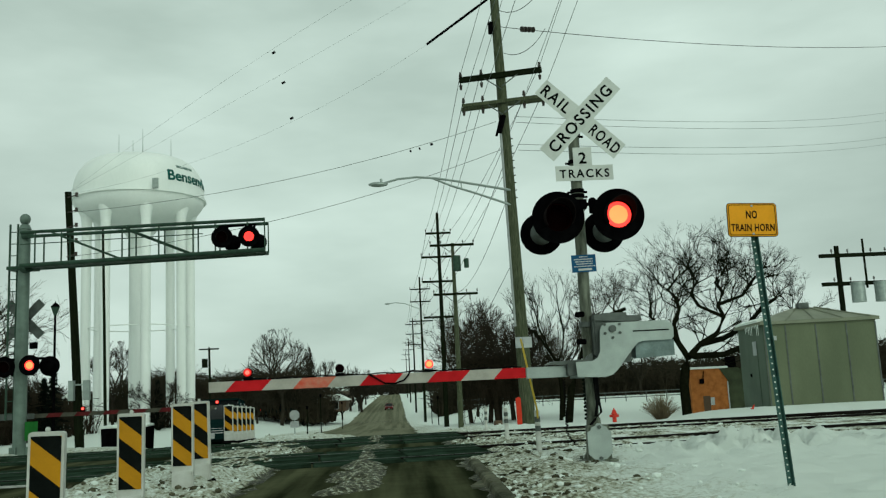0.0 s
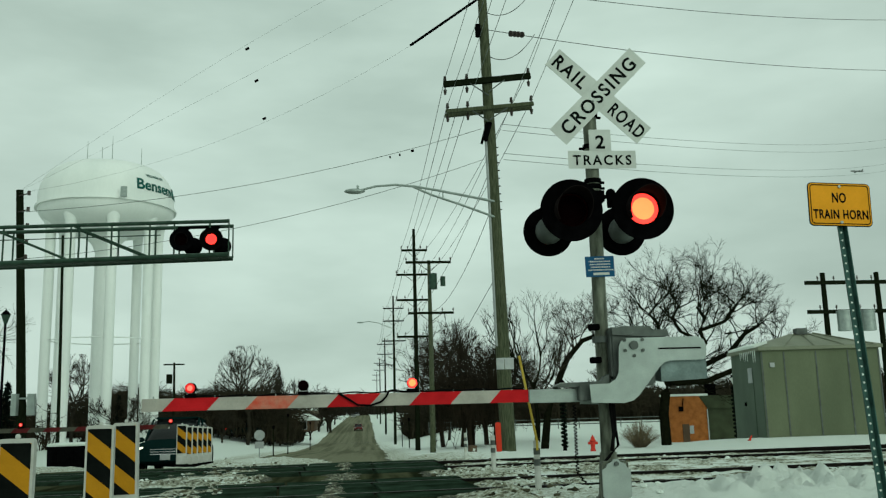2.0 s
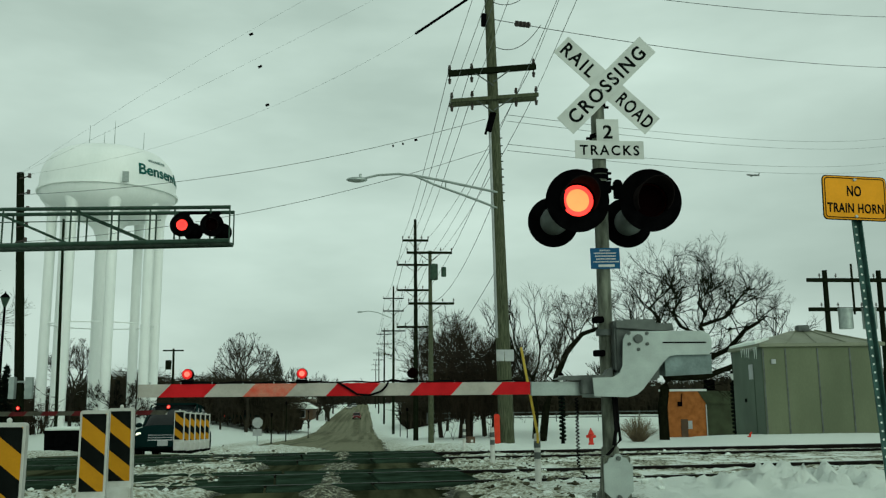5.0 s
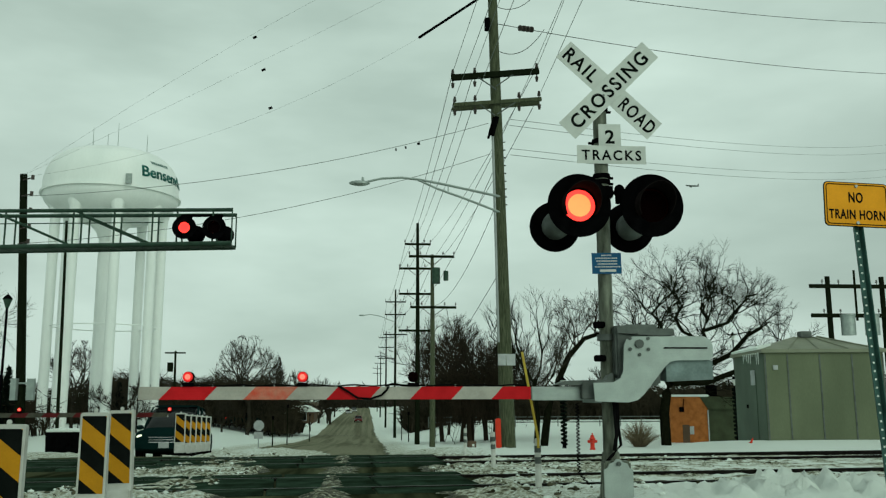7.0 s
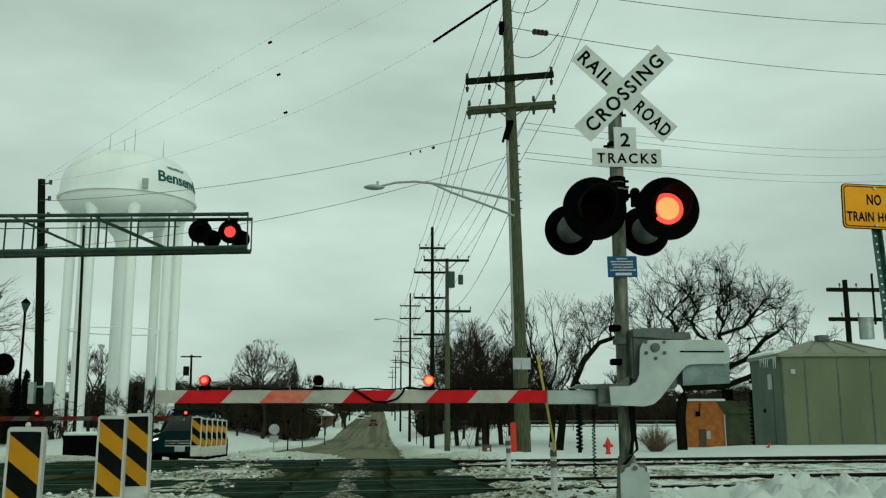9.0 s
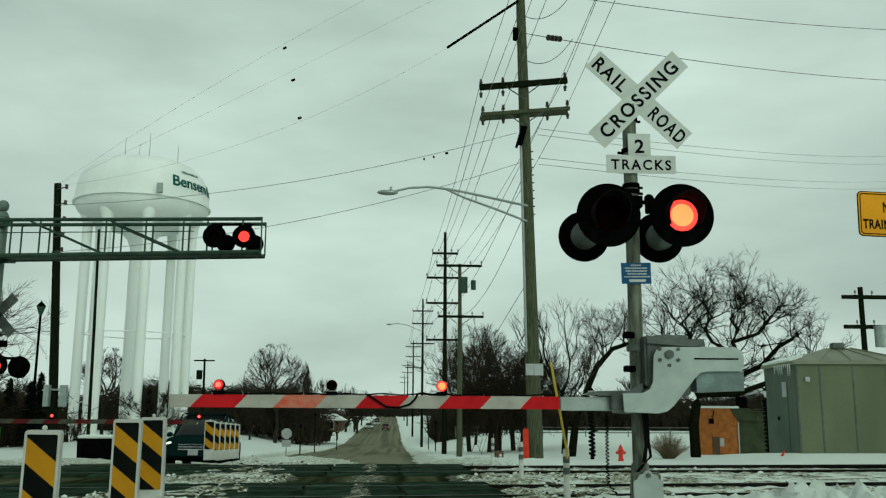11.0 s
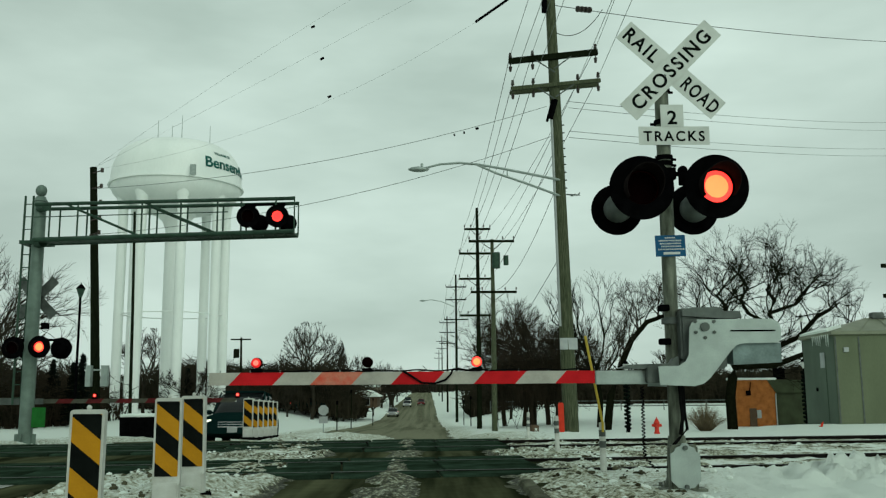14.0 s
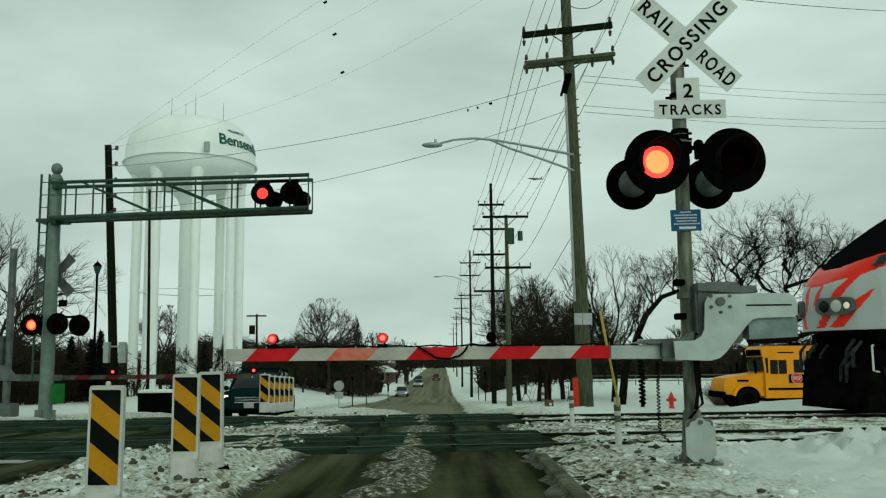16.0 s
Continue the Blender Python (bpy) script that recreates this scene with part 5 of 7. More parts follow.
def far_pole(x, y, top, arms, lamp=None, trans=False, lab="dark wooden utility pole with crossarms beyond the crossing"):
    p = thing("far_utility_pole", lab, "utility pole", group="poles along the road")
    zb = gz(x, y)
    bm = B()
    tube(bm, [(x, y, zb - 0.05), (x + 0.02, y, top * 0.5), (x, y, top)], 0.19, 10, 0.55)
    part("shaft", bm, WOOD_DARK if not trans else WOOD_POLE, p, smooth=True)
    for z, hw, off in arms:
        bm = B()
        box(bm, (x + off, y - 0.2, z), (2 * hw, 0.12, 0.15))
        part("crossarm", bm, WOOD_DARK, p)
        bm = B()
        for u in (-0.98, -0.5, 0.5, 0.98):
            insulators(bm, x + off + u * hw, y - 0.2, z + 0.06)
        tube(bm, [(x - 0.5 * hw + off, y - 0.28, z - 0.04), (x, y - 0.25, z - 0.6), (x + 0.5 * hw + off, y - 0.28, z - 0.04)], 0.025, 5)
        part("insulator", bm, PORCELAIN, p)
    if trans:
        bm = B()
        rod(bm, (x + 0.22, y - 0.3, top - 1.9), (x + 0.22, y - 0.3, top - 0.9), 0.26, seg=14)
        rod(bm, (x + 0.85, y - 0.3, top - 1.7), (x + 0.85, y - 0.3, top - 1.1), 0.16, seg=12)
        part("transformer", bm, GREEN_STEEL, p, smooth=True)
    if lamp:
        bm = B()
        lx, lz = lamp
        tube(bm, [(x, y - 0.2, lz - 0.9), (x + lx * 0.5, y - 0.2, lz - 0.1), (x + lx * 0.8, y - 0.2, lz + 0.1), (x + lx, y - 0.2, lz)], 0.05, 6)
        ball(bm, (x + lx - 0.3, y - 0.2, lz - 0.02), 0.4, (1, 0.5, 0.25), 12, 6)
        part("lamp_arm", bm, GALV, p)


far_pole(3.60, 64, 14.15, ((12.55, 0.95, 0.0), (10.75, 1.25, -0.1), (8.9, 1.25, -0.1), (6.25, 1.25, -0.1)))
far_pole(4.12, 56, 10.5, ((10.35, 1.45, -0.05), (7.1, 1.45, 0.05)), trans=True, lab="grey wooden utility pole with a transformer beyond the crossing")
far_pole(3.35, 112, 15.2, ((13.6, 1.3, 0), (12.0, 1.3, 0), (9.5, 1.5, 0)), lamp=(-3.9, 11.9))
far_pole(3.15, 165, 14.0, ((12.8, 1.4, 0), (11.0, 1.4, 0), (9.0, 1.5, 0)))
far_pole(3.0, 235, 14.0, ((12.8, 1.5, 0), (11.0, 1.5, 0)))
far_pole(2.9, 320, 14.0, ((12.8, 1.6, 0), (11.0, 1.6, 0)))


def simple_pole(name, x, y, x1, top, r, mt, label, cat="pole", extra=None):
    p = thing(name, label, cat)
    bm = B()
    tube(bm, [(x, y, base(y) - 0.05), ((x + x1) / 2, y, top / 2), (x1, y, top)], r, 12, 0.72)
    part("shaft", bm, mt, p, smooth=True)
    if extra:
        extra(p)
    return p


def left_pole_bits(p):
    for k, z in enumerate((7.85, 7.35, 6.85, 6.35, 5.9)):
        bm = B()
        tube(bm, [(-10.25, 26.9, z), (-9.95, 26.8, z + 0.05)], 0.02, 5)
        rod(bm, (-9.93, 26.8, z), (-9.93, 26.8, z + 0.13), 0.05, seg=8)
        part("insulator", bm, PORCELAIN, p)
    bm = B()
    box(bm, (-9.98, 26.75, 1.62), (0.15, 0.2, 0.62))
    box(bm, (-9.55, 26.85, 1.62), (0.2, 0.15, 0.62))
    box(bm, (-9.75, 26.85, 1.8), (0.5, 0.06, 0.05))
    part("meter_box", bm, GALV, p)


simple_pole("wooden_pole", -9.78, 27, -10.28, 8.05, 0.145, WOOD_DARK, "dark leaning wooden pole beside the far tracks", "utility pole", left_pole_bits)
simple_pole("thin_pole", -14.75, 45, -15.0, 10.2, 0.085, WOOD_DARK, "thin dark pole with a pale band", "utility pole")


def lantern(x, y, top, label, garland=False, head=SIGN_WHITE):
    p = thing("lamp_post", label, "lamp post", group="park lamp posts")
    bm = B()
    rod(bm, (x, y, base(y)), (x, y, top - 0.45), 0.06, 0.045, seg=10)
    rod(bm, (x, y, base(y)), (x, y, base(y) + 0.5), 0.12, 0.08, seg=10)
    part("shaft", bm, BLACK, p, smooth=True)
    bm = B()
    lathe(bm, [(0.06, top - 0.45), (0.17, top - 0.12), (0.15, top - 0.08)], 10, c=(x, y, 0))
    part("lantern_glass", bm, head, p)
    bm = B()
    lathe(bm, [(0.2, top - 0.1), (0.1, top + 0.03), (0.03, top + 0.08), (0.01, top + 0.16)], 10, c=(x, y, 0))
    part("lantern_cap", bm, BLACK, p)
    if garland:
        bm = B()
        rng = random.Random(5)
        for i in range(150):
            t = i / 150
            a = 14 * t * 6.28
            c = (x + 0.13 * math.cos(a), y + 0.13 * math.sin(a), base(y) + 0.25 + t * (top - 0.8 - base(y)))
            bmesh.ops.create_icosphere(bm, subdivisions=1, radius=rng.uniform(0.05, 0.09), matrix=Matrix.Translation(c))
        part("garland", bm, NEEDLES, p, "dark evergreen garland wound round the post")


lantern(-14.0, 36, 5.35, "tall black lamp post with a small lantern", head=GREEN_STEEL)


def wire(name, pts_list, r, mt, label, sag=0.0):
    w = thing(name, label, "cable")
    for a, b, s in pts_list:
        a, b = Vector(a), Vector(b)
        pts = []
        for i in range(17):
            t = i / 16
            p = a.lerp(b, t)
            p.z -= s * 4 * t * (1 - t)
            pts.append(p)
        bm = B()
        tube(bm, pts, r, 5)
        part("strand", bm, mt, w)
    return w


MY = 26.4
NEAR = (3.35, -26)
# spans along the road: towards the camera's side and away to the far poles
wire("overhead_wires", [((x, MY, z), (NEAR[0] - 0.33 * (x - 4.1), NEAR[1], z + 0.5), 0.6) for x, z in ((2.70, 11.4), (3.40, 11.5), (5.40, 11.7), (2.75, 10.5), (3.42, 10.6), (4.85, 10.7), (5.45, 10.75))], 0.008, WIRE_PALE, "grey overhead wires strung between wooden poles")
wire("overhead_wires", [((2.70, MY, 11.4), (2.66, 64, 12.7), 0.5), ((3.40, MY, 11.5), (3.3, 64, 12.7), 0.5), ((5.40, MY, 11.7), (4.5, 64, 12.7), 0.5), ((2.75, MY, 10.5), (2.35, 64, 10.9), 0.6), ((3.42, MY, 10.6), (3.0, 64, 10.9), 0.6), ((4.85, MY, 10.7), (4.2, 64, 10.9), 0.6), ((5.45, MY, 10.75), (4.7, 64, 10.9), 0.6), ((4.15, MY, 8.7), (3.5, 64, 8.0), 0.8), ((4.2, MY, 7.6), (4.1, 56, 7.2), 0.9), ((4.2, MY, 5.25), (4.12, 56, 2.6), 0.1)], 0.010, WIRE, "dark overhead wires running along the road")
wire("overhead_wires", [((3.6 + dx, 64, z), (3.35 + dx, 112, z + 1.2), 0.7) for dx in (-0.9, 0.9) for z in (12.6, 10.8, 8.9)] + [((3.35 + dx, 112, z), (3.15 + dx, 165, z - 0.6), 0.7) for dx in (-1.1, 1.1) for z in (13.6, 12.0, 9.5)], 0.016, WIRE, "far dark wires between the road's poles")
# spans across the road to the leaning pole
LP = (-10.25, 26.9)
wire("crossing_wires", [((1.65, MY, 12.55), (*LP, 7.95), 0.75), ((1.45, MY, 14.3), (*LP, 8.0), 0.06), ((1.6, MY, 15.6), (*LP, 8.0), -0.30)], 0.0026, WIRE_PALE, "thin grey wires crossing over the road")
wire("crossing_wires", [((3.82, MY, 9.8), (*LP, 7.35), 0.45), ((3.98, MY, 8.85), (*LP, 5.9), 0.5)], 0.0085, WIRE_PALE, "sagging dark cables crossing over the road")
wire("insulating_rods", [((1.65, MY, 12.55), (3.92, MY, 14.2), 0), ((1.45, MY, 14.3), (3.9, MY, 15.55), 0)], 0.045, BLACK, "dark insulating guy rods on the pole")


def dampers():
    d = thing("wire_weights", "small dark dampers clamped on the crossing wires", "cable fitting")
    for a, b in (((-3.05, 26.6, 10.14), (-2.8, 26.6, 10.25)), ((-3.3, 26.6, 11.36), (-3.05, 26.6, 11.5)), ((-3.6, 26.6, 12.42), (-3.35, 26.6, 12.55)), ((1.55, MY, 9.07), (1.75, MY, 9.12)), ((1.2, MY, 8.95), (1.3, MY, 8.98)), ((0.9, MY, 8.88), (1.0, MY, 8.90))):
        bm = B()
        a, b = Vector(a), Vector(b)
        rod(bm, a.lerp(b, 0.28), a.lerp(b, 0.72), 0.04, seg=8)
        part("damper", bm, BLACK, d)


dampers()
wire("side_wires", [((4.1, MY, 14.6), (27.5, 40, 19.9), 0.35), ((4.15, MY, 13.1), (27, 40, 17.2), 0.35)], 0.012, WIRE, "dark wires leading off along the railway")
wire("side_wires", [((4.5, MY, 9.95), (60, 90, 29.5), 0.9), ((4.5, MY, 9.75), (60, 90, 28.6), 0.9), ((4.5, MY, 9.0), (60, 90, 26.8), 0.9), ((4.5, MY, 8.8), (60, 90, 26.0), 0.9)], 0.009, WIRE_PALE, "pale far wires leading off along the railway")


def strain():
    s = thing("strain_insulators", "dark bell insulators on the side wires", "cable fitting")
    for a, b in (((4.1, MY, 14.6), (27.5, 40, 19.9)), ((4.15, MY, 13.1), (27, 40, 17.2))):
        a, b = Vector(a), Vector(b)
        for k in range(4):
            p = a.lerp(b, 0.036 + 0.006 * k)
            p.z -= 0.05
            bm = B()
            d = (b - a).normalized()
            rod(bm, p - d * 0.03, p + d * 0.03, 0.10, seg=10)
            part("bell", bm, PORCELAIN, s)
        bm = B()
        q = a.lerp(b, 0.075)
        pts = [q.lerp(a + Vector((0, 0, -0.9)), t) + Vector((0, 0, -0.8 * 4 * t * (1 - t) * 0.5)) for t in [i / 10 for i in range(11)]]
        tube(bm, pts, 0.012, 5)
        part("jumper", bm, WIRE, s)


strain()


# ---- trees ----
def grow(bm, rng, p, d, length, r, depth, spread, up, seg, min_r, kink=0.18, inside=None):
    """One limb as a bent, tapering bar, then its forks."""
    n = 4 if depth > 1 else 3
    pts = [p.copy()]
    q = p.copy()
    dd = d.copy()
    for i in range(n):
        dd = (dd + Vector((rng.gauss(0, kink), rng.gauss(0, kink), rng.gauss(0, kink * 0.7) + up))).normalized()
        q = q + dd * (length / n)
        if inside and not inside(q):
            if i:
                break
            q = pts[-1] + dd * (length / n * rng.uniform(0.1, 0.8))
        pts.append(q.copy())
        if inside and not inside(q):
            break
    tube(bm, pts, max(r, min_r), seg if depth > 2 else 3, 0.62)
    n = len(pts) - 1
    if depth <= 0 or (inside and not inside(pts[-1])):
        return
    kids = 3 if depth > 1 else 4
    for k in range(kids):
        t = rng.uniform(0.45, 1.0) if k < kids - 1 else 1.0
        i = min(n - 1, int(t * n))
        start = pts[i].lerp(pts[i + 1], t * n - i)
        axis = Vector((rng.gauss(0, 1), rng.gauss(0, 1), rng.gauss(0, 1))).normalized()
        nd = (dd + axis * spread * rng.uniform(0.6, 1.2)).normalized()
        grow(bm, rng, start, nd, length * rng.uniform(0.58, 0.82), r * rng.uniform(0.5, 0.68), depth - 1, spread, up, seg, min_r, kink, inside)


def bare_tree(seed, height, depth=5, spread=0.75, up=0.06, r=0.16, limbs=4, trunk=0.28, mt=None, min_r=0.012, label="bare winter tree with dark branches", kink=0.16, flat=0.0, dome=None):
    rng = random.Random(seed)
    t = thing("bare_tree", label, "tree", group="bare trees")
    bm = B()
    h = height * trunk
    tube(bm, [(0, 0, -0.2), (0.05 * h, 0, h * 0.5), (0.02 * h, 0.03 * h, h)], r * 1.25, 9, 0.8)
    part("trunk", bm, mt or BARK, t, smooth=True)
    inside = None
    if dome:
        def inside(q):
            return (q.x * q.x + q.y * q.y) / (dome * height) ** 2 + ((q.z - 0.65 * height) / (0.36 * height)) ** 2 < 1
    bm = B()
    for k in range(limbs):
        a = 2 * math.pi * (k + rng.uniform(-0.25, 0.25)) / limbs
        e = rng.uniform(0.25, 1.1) if dome else 0.75
        d = Vector((math.cos(a) * e, math.sin(a) * e, 0.9 - flat)).normalized()
        grow(bm, rng, Vector((0.02 * h, 0.03 * h, h * rng.uniform(0.85, 1.0))), d, height * 0.27, r * 0.68, depth, spread, up, 6, min_r, kink, inside)
    me = part("crown", bm, mt or BARK, t)
    me["kind"] = "stuff"
    return t


def put(t, x, y, rz=0, s=1.0, lean=0, z=None):
    t.scale = (s, s, s)
    t.matrix_world = Matrix.Translation((x, y, (gz(x, y) if z is None else z))) @ pose(0, 0, 0, 0, lean, rz) @ Matrix.Diagonal((s, s, s, 1))
    return t


def spreading_tree():
    """The wide tree behind the gate, with a crooked trunk that forks low."""
    rng = random.Random(21)
    t = thing("spreading_tree", "wide bare tree with a crooked dark forked trunk", "tree")
    y, zb = 52, base(52)
    bm = B()
    tube(bm, [(17.6, y, zb - 0.2), (17.55, y, 0.5), (17.75, y, 1.7), (17.95, y, 2.3)], 0.30, 10, 0.85)
    part("trunk", bm, BARK, t, smooth=True)
    bm = B()
    limbs = [
        [(17.95, y, 2.2), (17.4, y, 3.2), (17.1, y - 0.4, 4.2), (17.5, y - 0.4, 5.2), (17.3, y - 0.8, 6.2)],
        [(17.95, y, 2.2), (18.9, y + 0.3, 3.0), (19.9, y, 3.6), (20.4, y, 4.6), (20.1, y, 5.6), (20.5, y, 6.8)],
        [(18.9, y + 0.3, 3.0), (20.5, y + 0.8, 3.3), (22.0, y + 0.5, 4.0), (22.9, y, 5.2), (23.8, y, 6.0)],
        [(18.2, y, 2.3), (20.0, y - 0.6, 2.3), (21.6, y - 0.8, 2.9), (23.2, y - 0.6, 3.3), (24.6, y - 0.4, 4.2)],
        [(17.4, y, 3.2), (16.4, y + 0.5, 4.2), (15.9, y + 0.5, 5.0)],
        [(20.4, y, 4.6), (19.2, y + 0.7, 5.6), (18.7, y + 0.7, 7.0)],
        [(20.1, y, 5.6), (21.5, y - 0.6, 6.4), (22.0, y - 0.5, 7.4)],
        [(17.3, y - 0.8, 6.2), (16.9, y - 0.5, 7.3), (17.5, y - 0.4, 8.3)],
        [(20.5, y, 6.8), (20.2, y + 0.4, 8.0), (20.8, y + 0.3, 9.2)],
        [(18.7, y + 0.7, 7.0), (19.1, y + 0.5, 8.2), (18.8, y + 0.4, 9.0)],
        [(22.0, y - 0.5, 7.4), (22.5, y - 0.3, 8.3)],
    ]
    for i, l in enumerate(limbs):
        pts = [Vector((p[0], p[1], p[2] if p[2] < 5 else 5 + 0.6 * (p[2] - 5))) for p in l]
        tube(bm, pts, 0.20 if i < 4 else 0.12, 7, 0.5)
        for k in range(1, len(pts)):
            for _ in range(2 if k < len(pts) - 1 else 4):
                d = (pts[k] - pts[k - 1]).normalized()
                d = (d + Vector((rng.gauss(0, 0.6), rng.gauss(0, 0.6), rng.gauss(0.25, 0.4)))).normalized()
                grow(bm, rng, pts[k].lerp(pts[k - 1], rng.uniform(0, 0.5)), d, rng.uniform(1.0, 1.7), 0.045, 4, 0.7, 0.03, 5, 0.0055, 0.2)
    c = part("crown", bm, BARK, t)
    c["kind"] = "stuff"


spreading_tree()


def leaning_tree():
    rng = random.Random(8)
    t = thing("leaning_tree", "bare tree with a long leaning dark trunk", "tree")
    y, zb = 55, base(55)
    bm = B()
    main = [(10.9, y, zb - 0.2), (11.2, y, 0.6), (11.9, y, 2.5), (12.6, y, 4.0), (13.6, y, 5.1), (15.1, y, 5.6)]
    tube(bm, main, 0.26, 9, 0.45)
    part("trunk", bm, BARK, t, smooth=True)
    bm = B()
    for k in range(2, len(main)):
        for _ in range(5):
            d = Vector((rng.gauss(0.0, 0.45), rng.gauss(0, 0.4), 1)).normalized()
            grow(bm, rng, Vector(main[k]).lerp(Vector(main[k - 1]), rng.uniform(0, 0.6)), d, rng.uniform(0.9, 1.5), 0.04, 4, 0.7, 0.06, 5, 0.008, 0.2)
    c = part("crown", bm, BARK_FAR, t)
    c["kind"] = "stuff"


leaning_tree()
put(bare_tree(3, 10.2, 4, 0.5, 0.08, 0.12, 3, 0.42, BARK, 0.008, label="slim bare tree with an upright crooked trunk"), 11.3, 60, 20)
put(bare_tree(31, 10.3, 5, 0.7, 0.06, 0.17, 5, 0.28, BRUSH, 0.014, label="dense reddish-brown bare tree"), 7.4, 70, 0)
put(bare_tree(33, 9.6, 5, 0.8, 0.04, 0.16, 5, 0.28, BRUSH, 0.014, label="dense reddish-brown bare tree"), 8.4, 72, 70)
put(bare_tree(34, 10.6, 5, 0.8, 0.05, 0.16, 5, 0.28, BRUSH, 0.014, label="dense reddish-brown bare tree"), 6.3, 75, 160)
put(bare_tree(36, 9.8, 5, 0.85, 0.03, 0.16, 5, 0.26, BRUSH, 0.014, label="dense reddish-brown bare tree"), 7.6, 66, 200)
put(bare_tree(37, 8.9, 5, 0.85, 0.03, 0.16, 5, 0.26, BRUSH, 0.014, label="dense reddish-brown bare tree"), 9.3, 70, 120)
put(bare_tree(38, 9.0, 4, 0.5, 0.08, 0.10, 4, 0.35, BARK, 0.008, label="slim bare tree beyond the snowy field"), 12.6, 66, 40)
put(bare_tree(35, 9.6, 4, 0.5, 0.08, 0.10, 4, 0.3, BARK_FAR, 0.008, label="slim bare tree behind the pole"), 9.6, 68, 40)
put(bare_tree(52, 10.5, 5, 0.6, 0.05, 0.15, 5, 0.3, BARK_FAR, 0.008, label="tall bare tree with fine drooping twigs beside the far road"), -22.6, 45, 30)
ROUND = put(bare_tree(12, 12.2, 5, 0.62, 0.07, 0.2, 7, 0.34, BARK_FAR, 0.016, label="round-crowned bare tree in a snowy park", dome=0.33), -14.6, 112, 10, 1.0)
BUSHY = put(bare_tree(14, 5.9, 5, 0.7, 0.06, 0.13, 6, 0.1, BARK_FAR, label="bushy bare tree below the water tower"), -21.3, 80, 0)
FAR_A = put(bare_tree(41, 9, 4, 0.7, 0.06, 0.2, 5, 0.2, BARK_FAR, min_r=0.03, label="distant grey-brown bare winter tree"), -26, 150, 0)
FAR_B = put(bare_tree(42, 10, 4, 0.6, 0.09, 0.2, 5, 0.25, BARK_FAR, min_r=0.03, label="distant grey-brown bare winter tree"), 30, 170, 0)
FAR_C = put(bare_tree(43, 8.5, 4, 0.8, 0.04, 0.2, 6, 0.15, BRUSH, min_r=0.035, label="distant russet bare winter tree"), -20, 130, 0)


def conifer(x, y, top, seed):
    """A narrow spruce: a trunk and whorls of drooping boughs made of many small needle sprays."""
    rr = random.Random(seed)
    t = thing("evergreen_tree", "narrow dark evergreen tree beyond the far road", "tree", group="evergreen trees")
    z = gz(x, y)
    h = top - z
    bm = B()
    rod(bm, (0, 0, -0.1), (0, 0, h * 0.97), 0.13, 0.02, seg=8)
    part("trunk", bm, BARK, t)
    verts, faces = [], []
    n = int(34 * h)
    for i in range(n):
        u = (i + rr.random()) / n
        zc = h * (0.06 + 0.93 * u)
        a = rr.uniform(0, 6.283)
        ln = h * 0.23 * (1 - u) ** 0.85 * rr.uniform(0.55, 1.15) + 0.08
        for k in range(9):
            f = (k + 0.6) / 9
            c = Vector((ln * f * math.cos(a), ln * f * math.sin(a), zc - 0.30 * ln * f + 0.14 * ln * f * f))
            for _ in range(2):
                d = Vector((rr.gauss(0, 1), rr.gauss(0, 1), rr.gauss(-0.3, 0.5))).normalized() * rr.uniform(0.10, 0.24)
                e = Vector((rr.gauss(0, 1), rr.gauss(0, 1), rr.gauss(0, 1))).normalized() * 0.06
                j = len(verts)
                verts += [c - e, c + e, c + d]
                faces.append((j, j + 1, j + 2))
    me = bpy.data.meshes.new("crown")
    me.from_pydata(verts, [], faces)
    me.materials.append(NEEDLES)
    o = new("crown", me)
    o.parent = t
    o["kind"] = "stuff"
    t.matrix_world = pose(x, y, z)


for x, y, top, seed in ((-23.8, 62, 3.6, 1), (-25.2, 64, 3.1, 2), (-21.4, 80, 3.0, 3), (-27.5, 66, 3.4, 4)):
    conifer(x, y, top, seed)


def again(t, x, y, rz, s):
    m = Matrix.Translation((x, y, gz(x, y))) @ pose(0, 0, 0, 0, 0, rz)
    o = copy_thing(t, m)
    o.matrix_basis = m @ Matrix.Diagonal((s, s, s, 1))
    return o


rng = random.Random(77)
for x, y, s in ((-24, 112, 0.72), (-20, 118, 0.66), (-17, 108, 0.55), (-11.5, 120, 0.6), (-9.5, 150, 0.7), (-30, 95, 0.75), (-36, 90, 0.8), (-42, 85, 0.85), (-27, 100, 0.6), (-46, 70, 0.8), (-15, 140, 0.7), (-22, 140, 0.8)):
    again(rng.choice((FAR_A, FAR_C, ROUND)), x, y, rng.uniform(0, 360), s)
for i in range(46):
    y = rng.uniform(180, 420)
    side = rng.choice((-1, 1))
    x = side * rng.uniform(9, 150) if side < 0 else rng.uniform(8, 190)
    again(rng.choice((FAR_A, FAR_B, FAR_C)), x, y, rng.uniform(0, 360), rng.uniform(0.8, 1.35))
for x, y, s in ((9, 100, 0.7), (10.5, 128, 0.8), (8.5, 160, 0.8), (7.5, 210, 0.8), (-8.5, 190, 0.8), (-9, 240, 0.9), (14, 130, 0.75), (20, 140, 0.8), (44, 120, 0.9), (52, 110, 0.8), (36, 130, 0.9), (28, 125, 0.75)):
    again(rng.choice((FAR_A, FAR_B)), x, y, rng.uniform(0, 360), s)
for i in range(16):
    y = rng.uniform(185, 265)
    again(rng.choice((FAR_A, FAR_B, FAR_C)), rng.uniform(-24, -7.8) * y / 200, y, rng.uniform(0, 360), rng.uniform(0.95, 1.3))
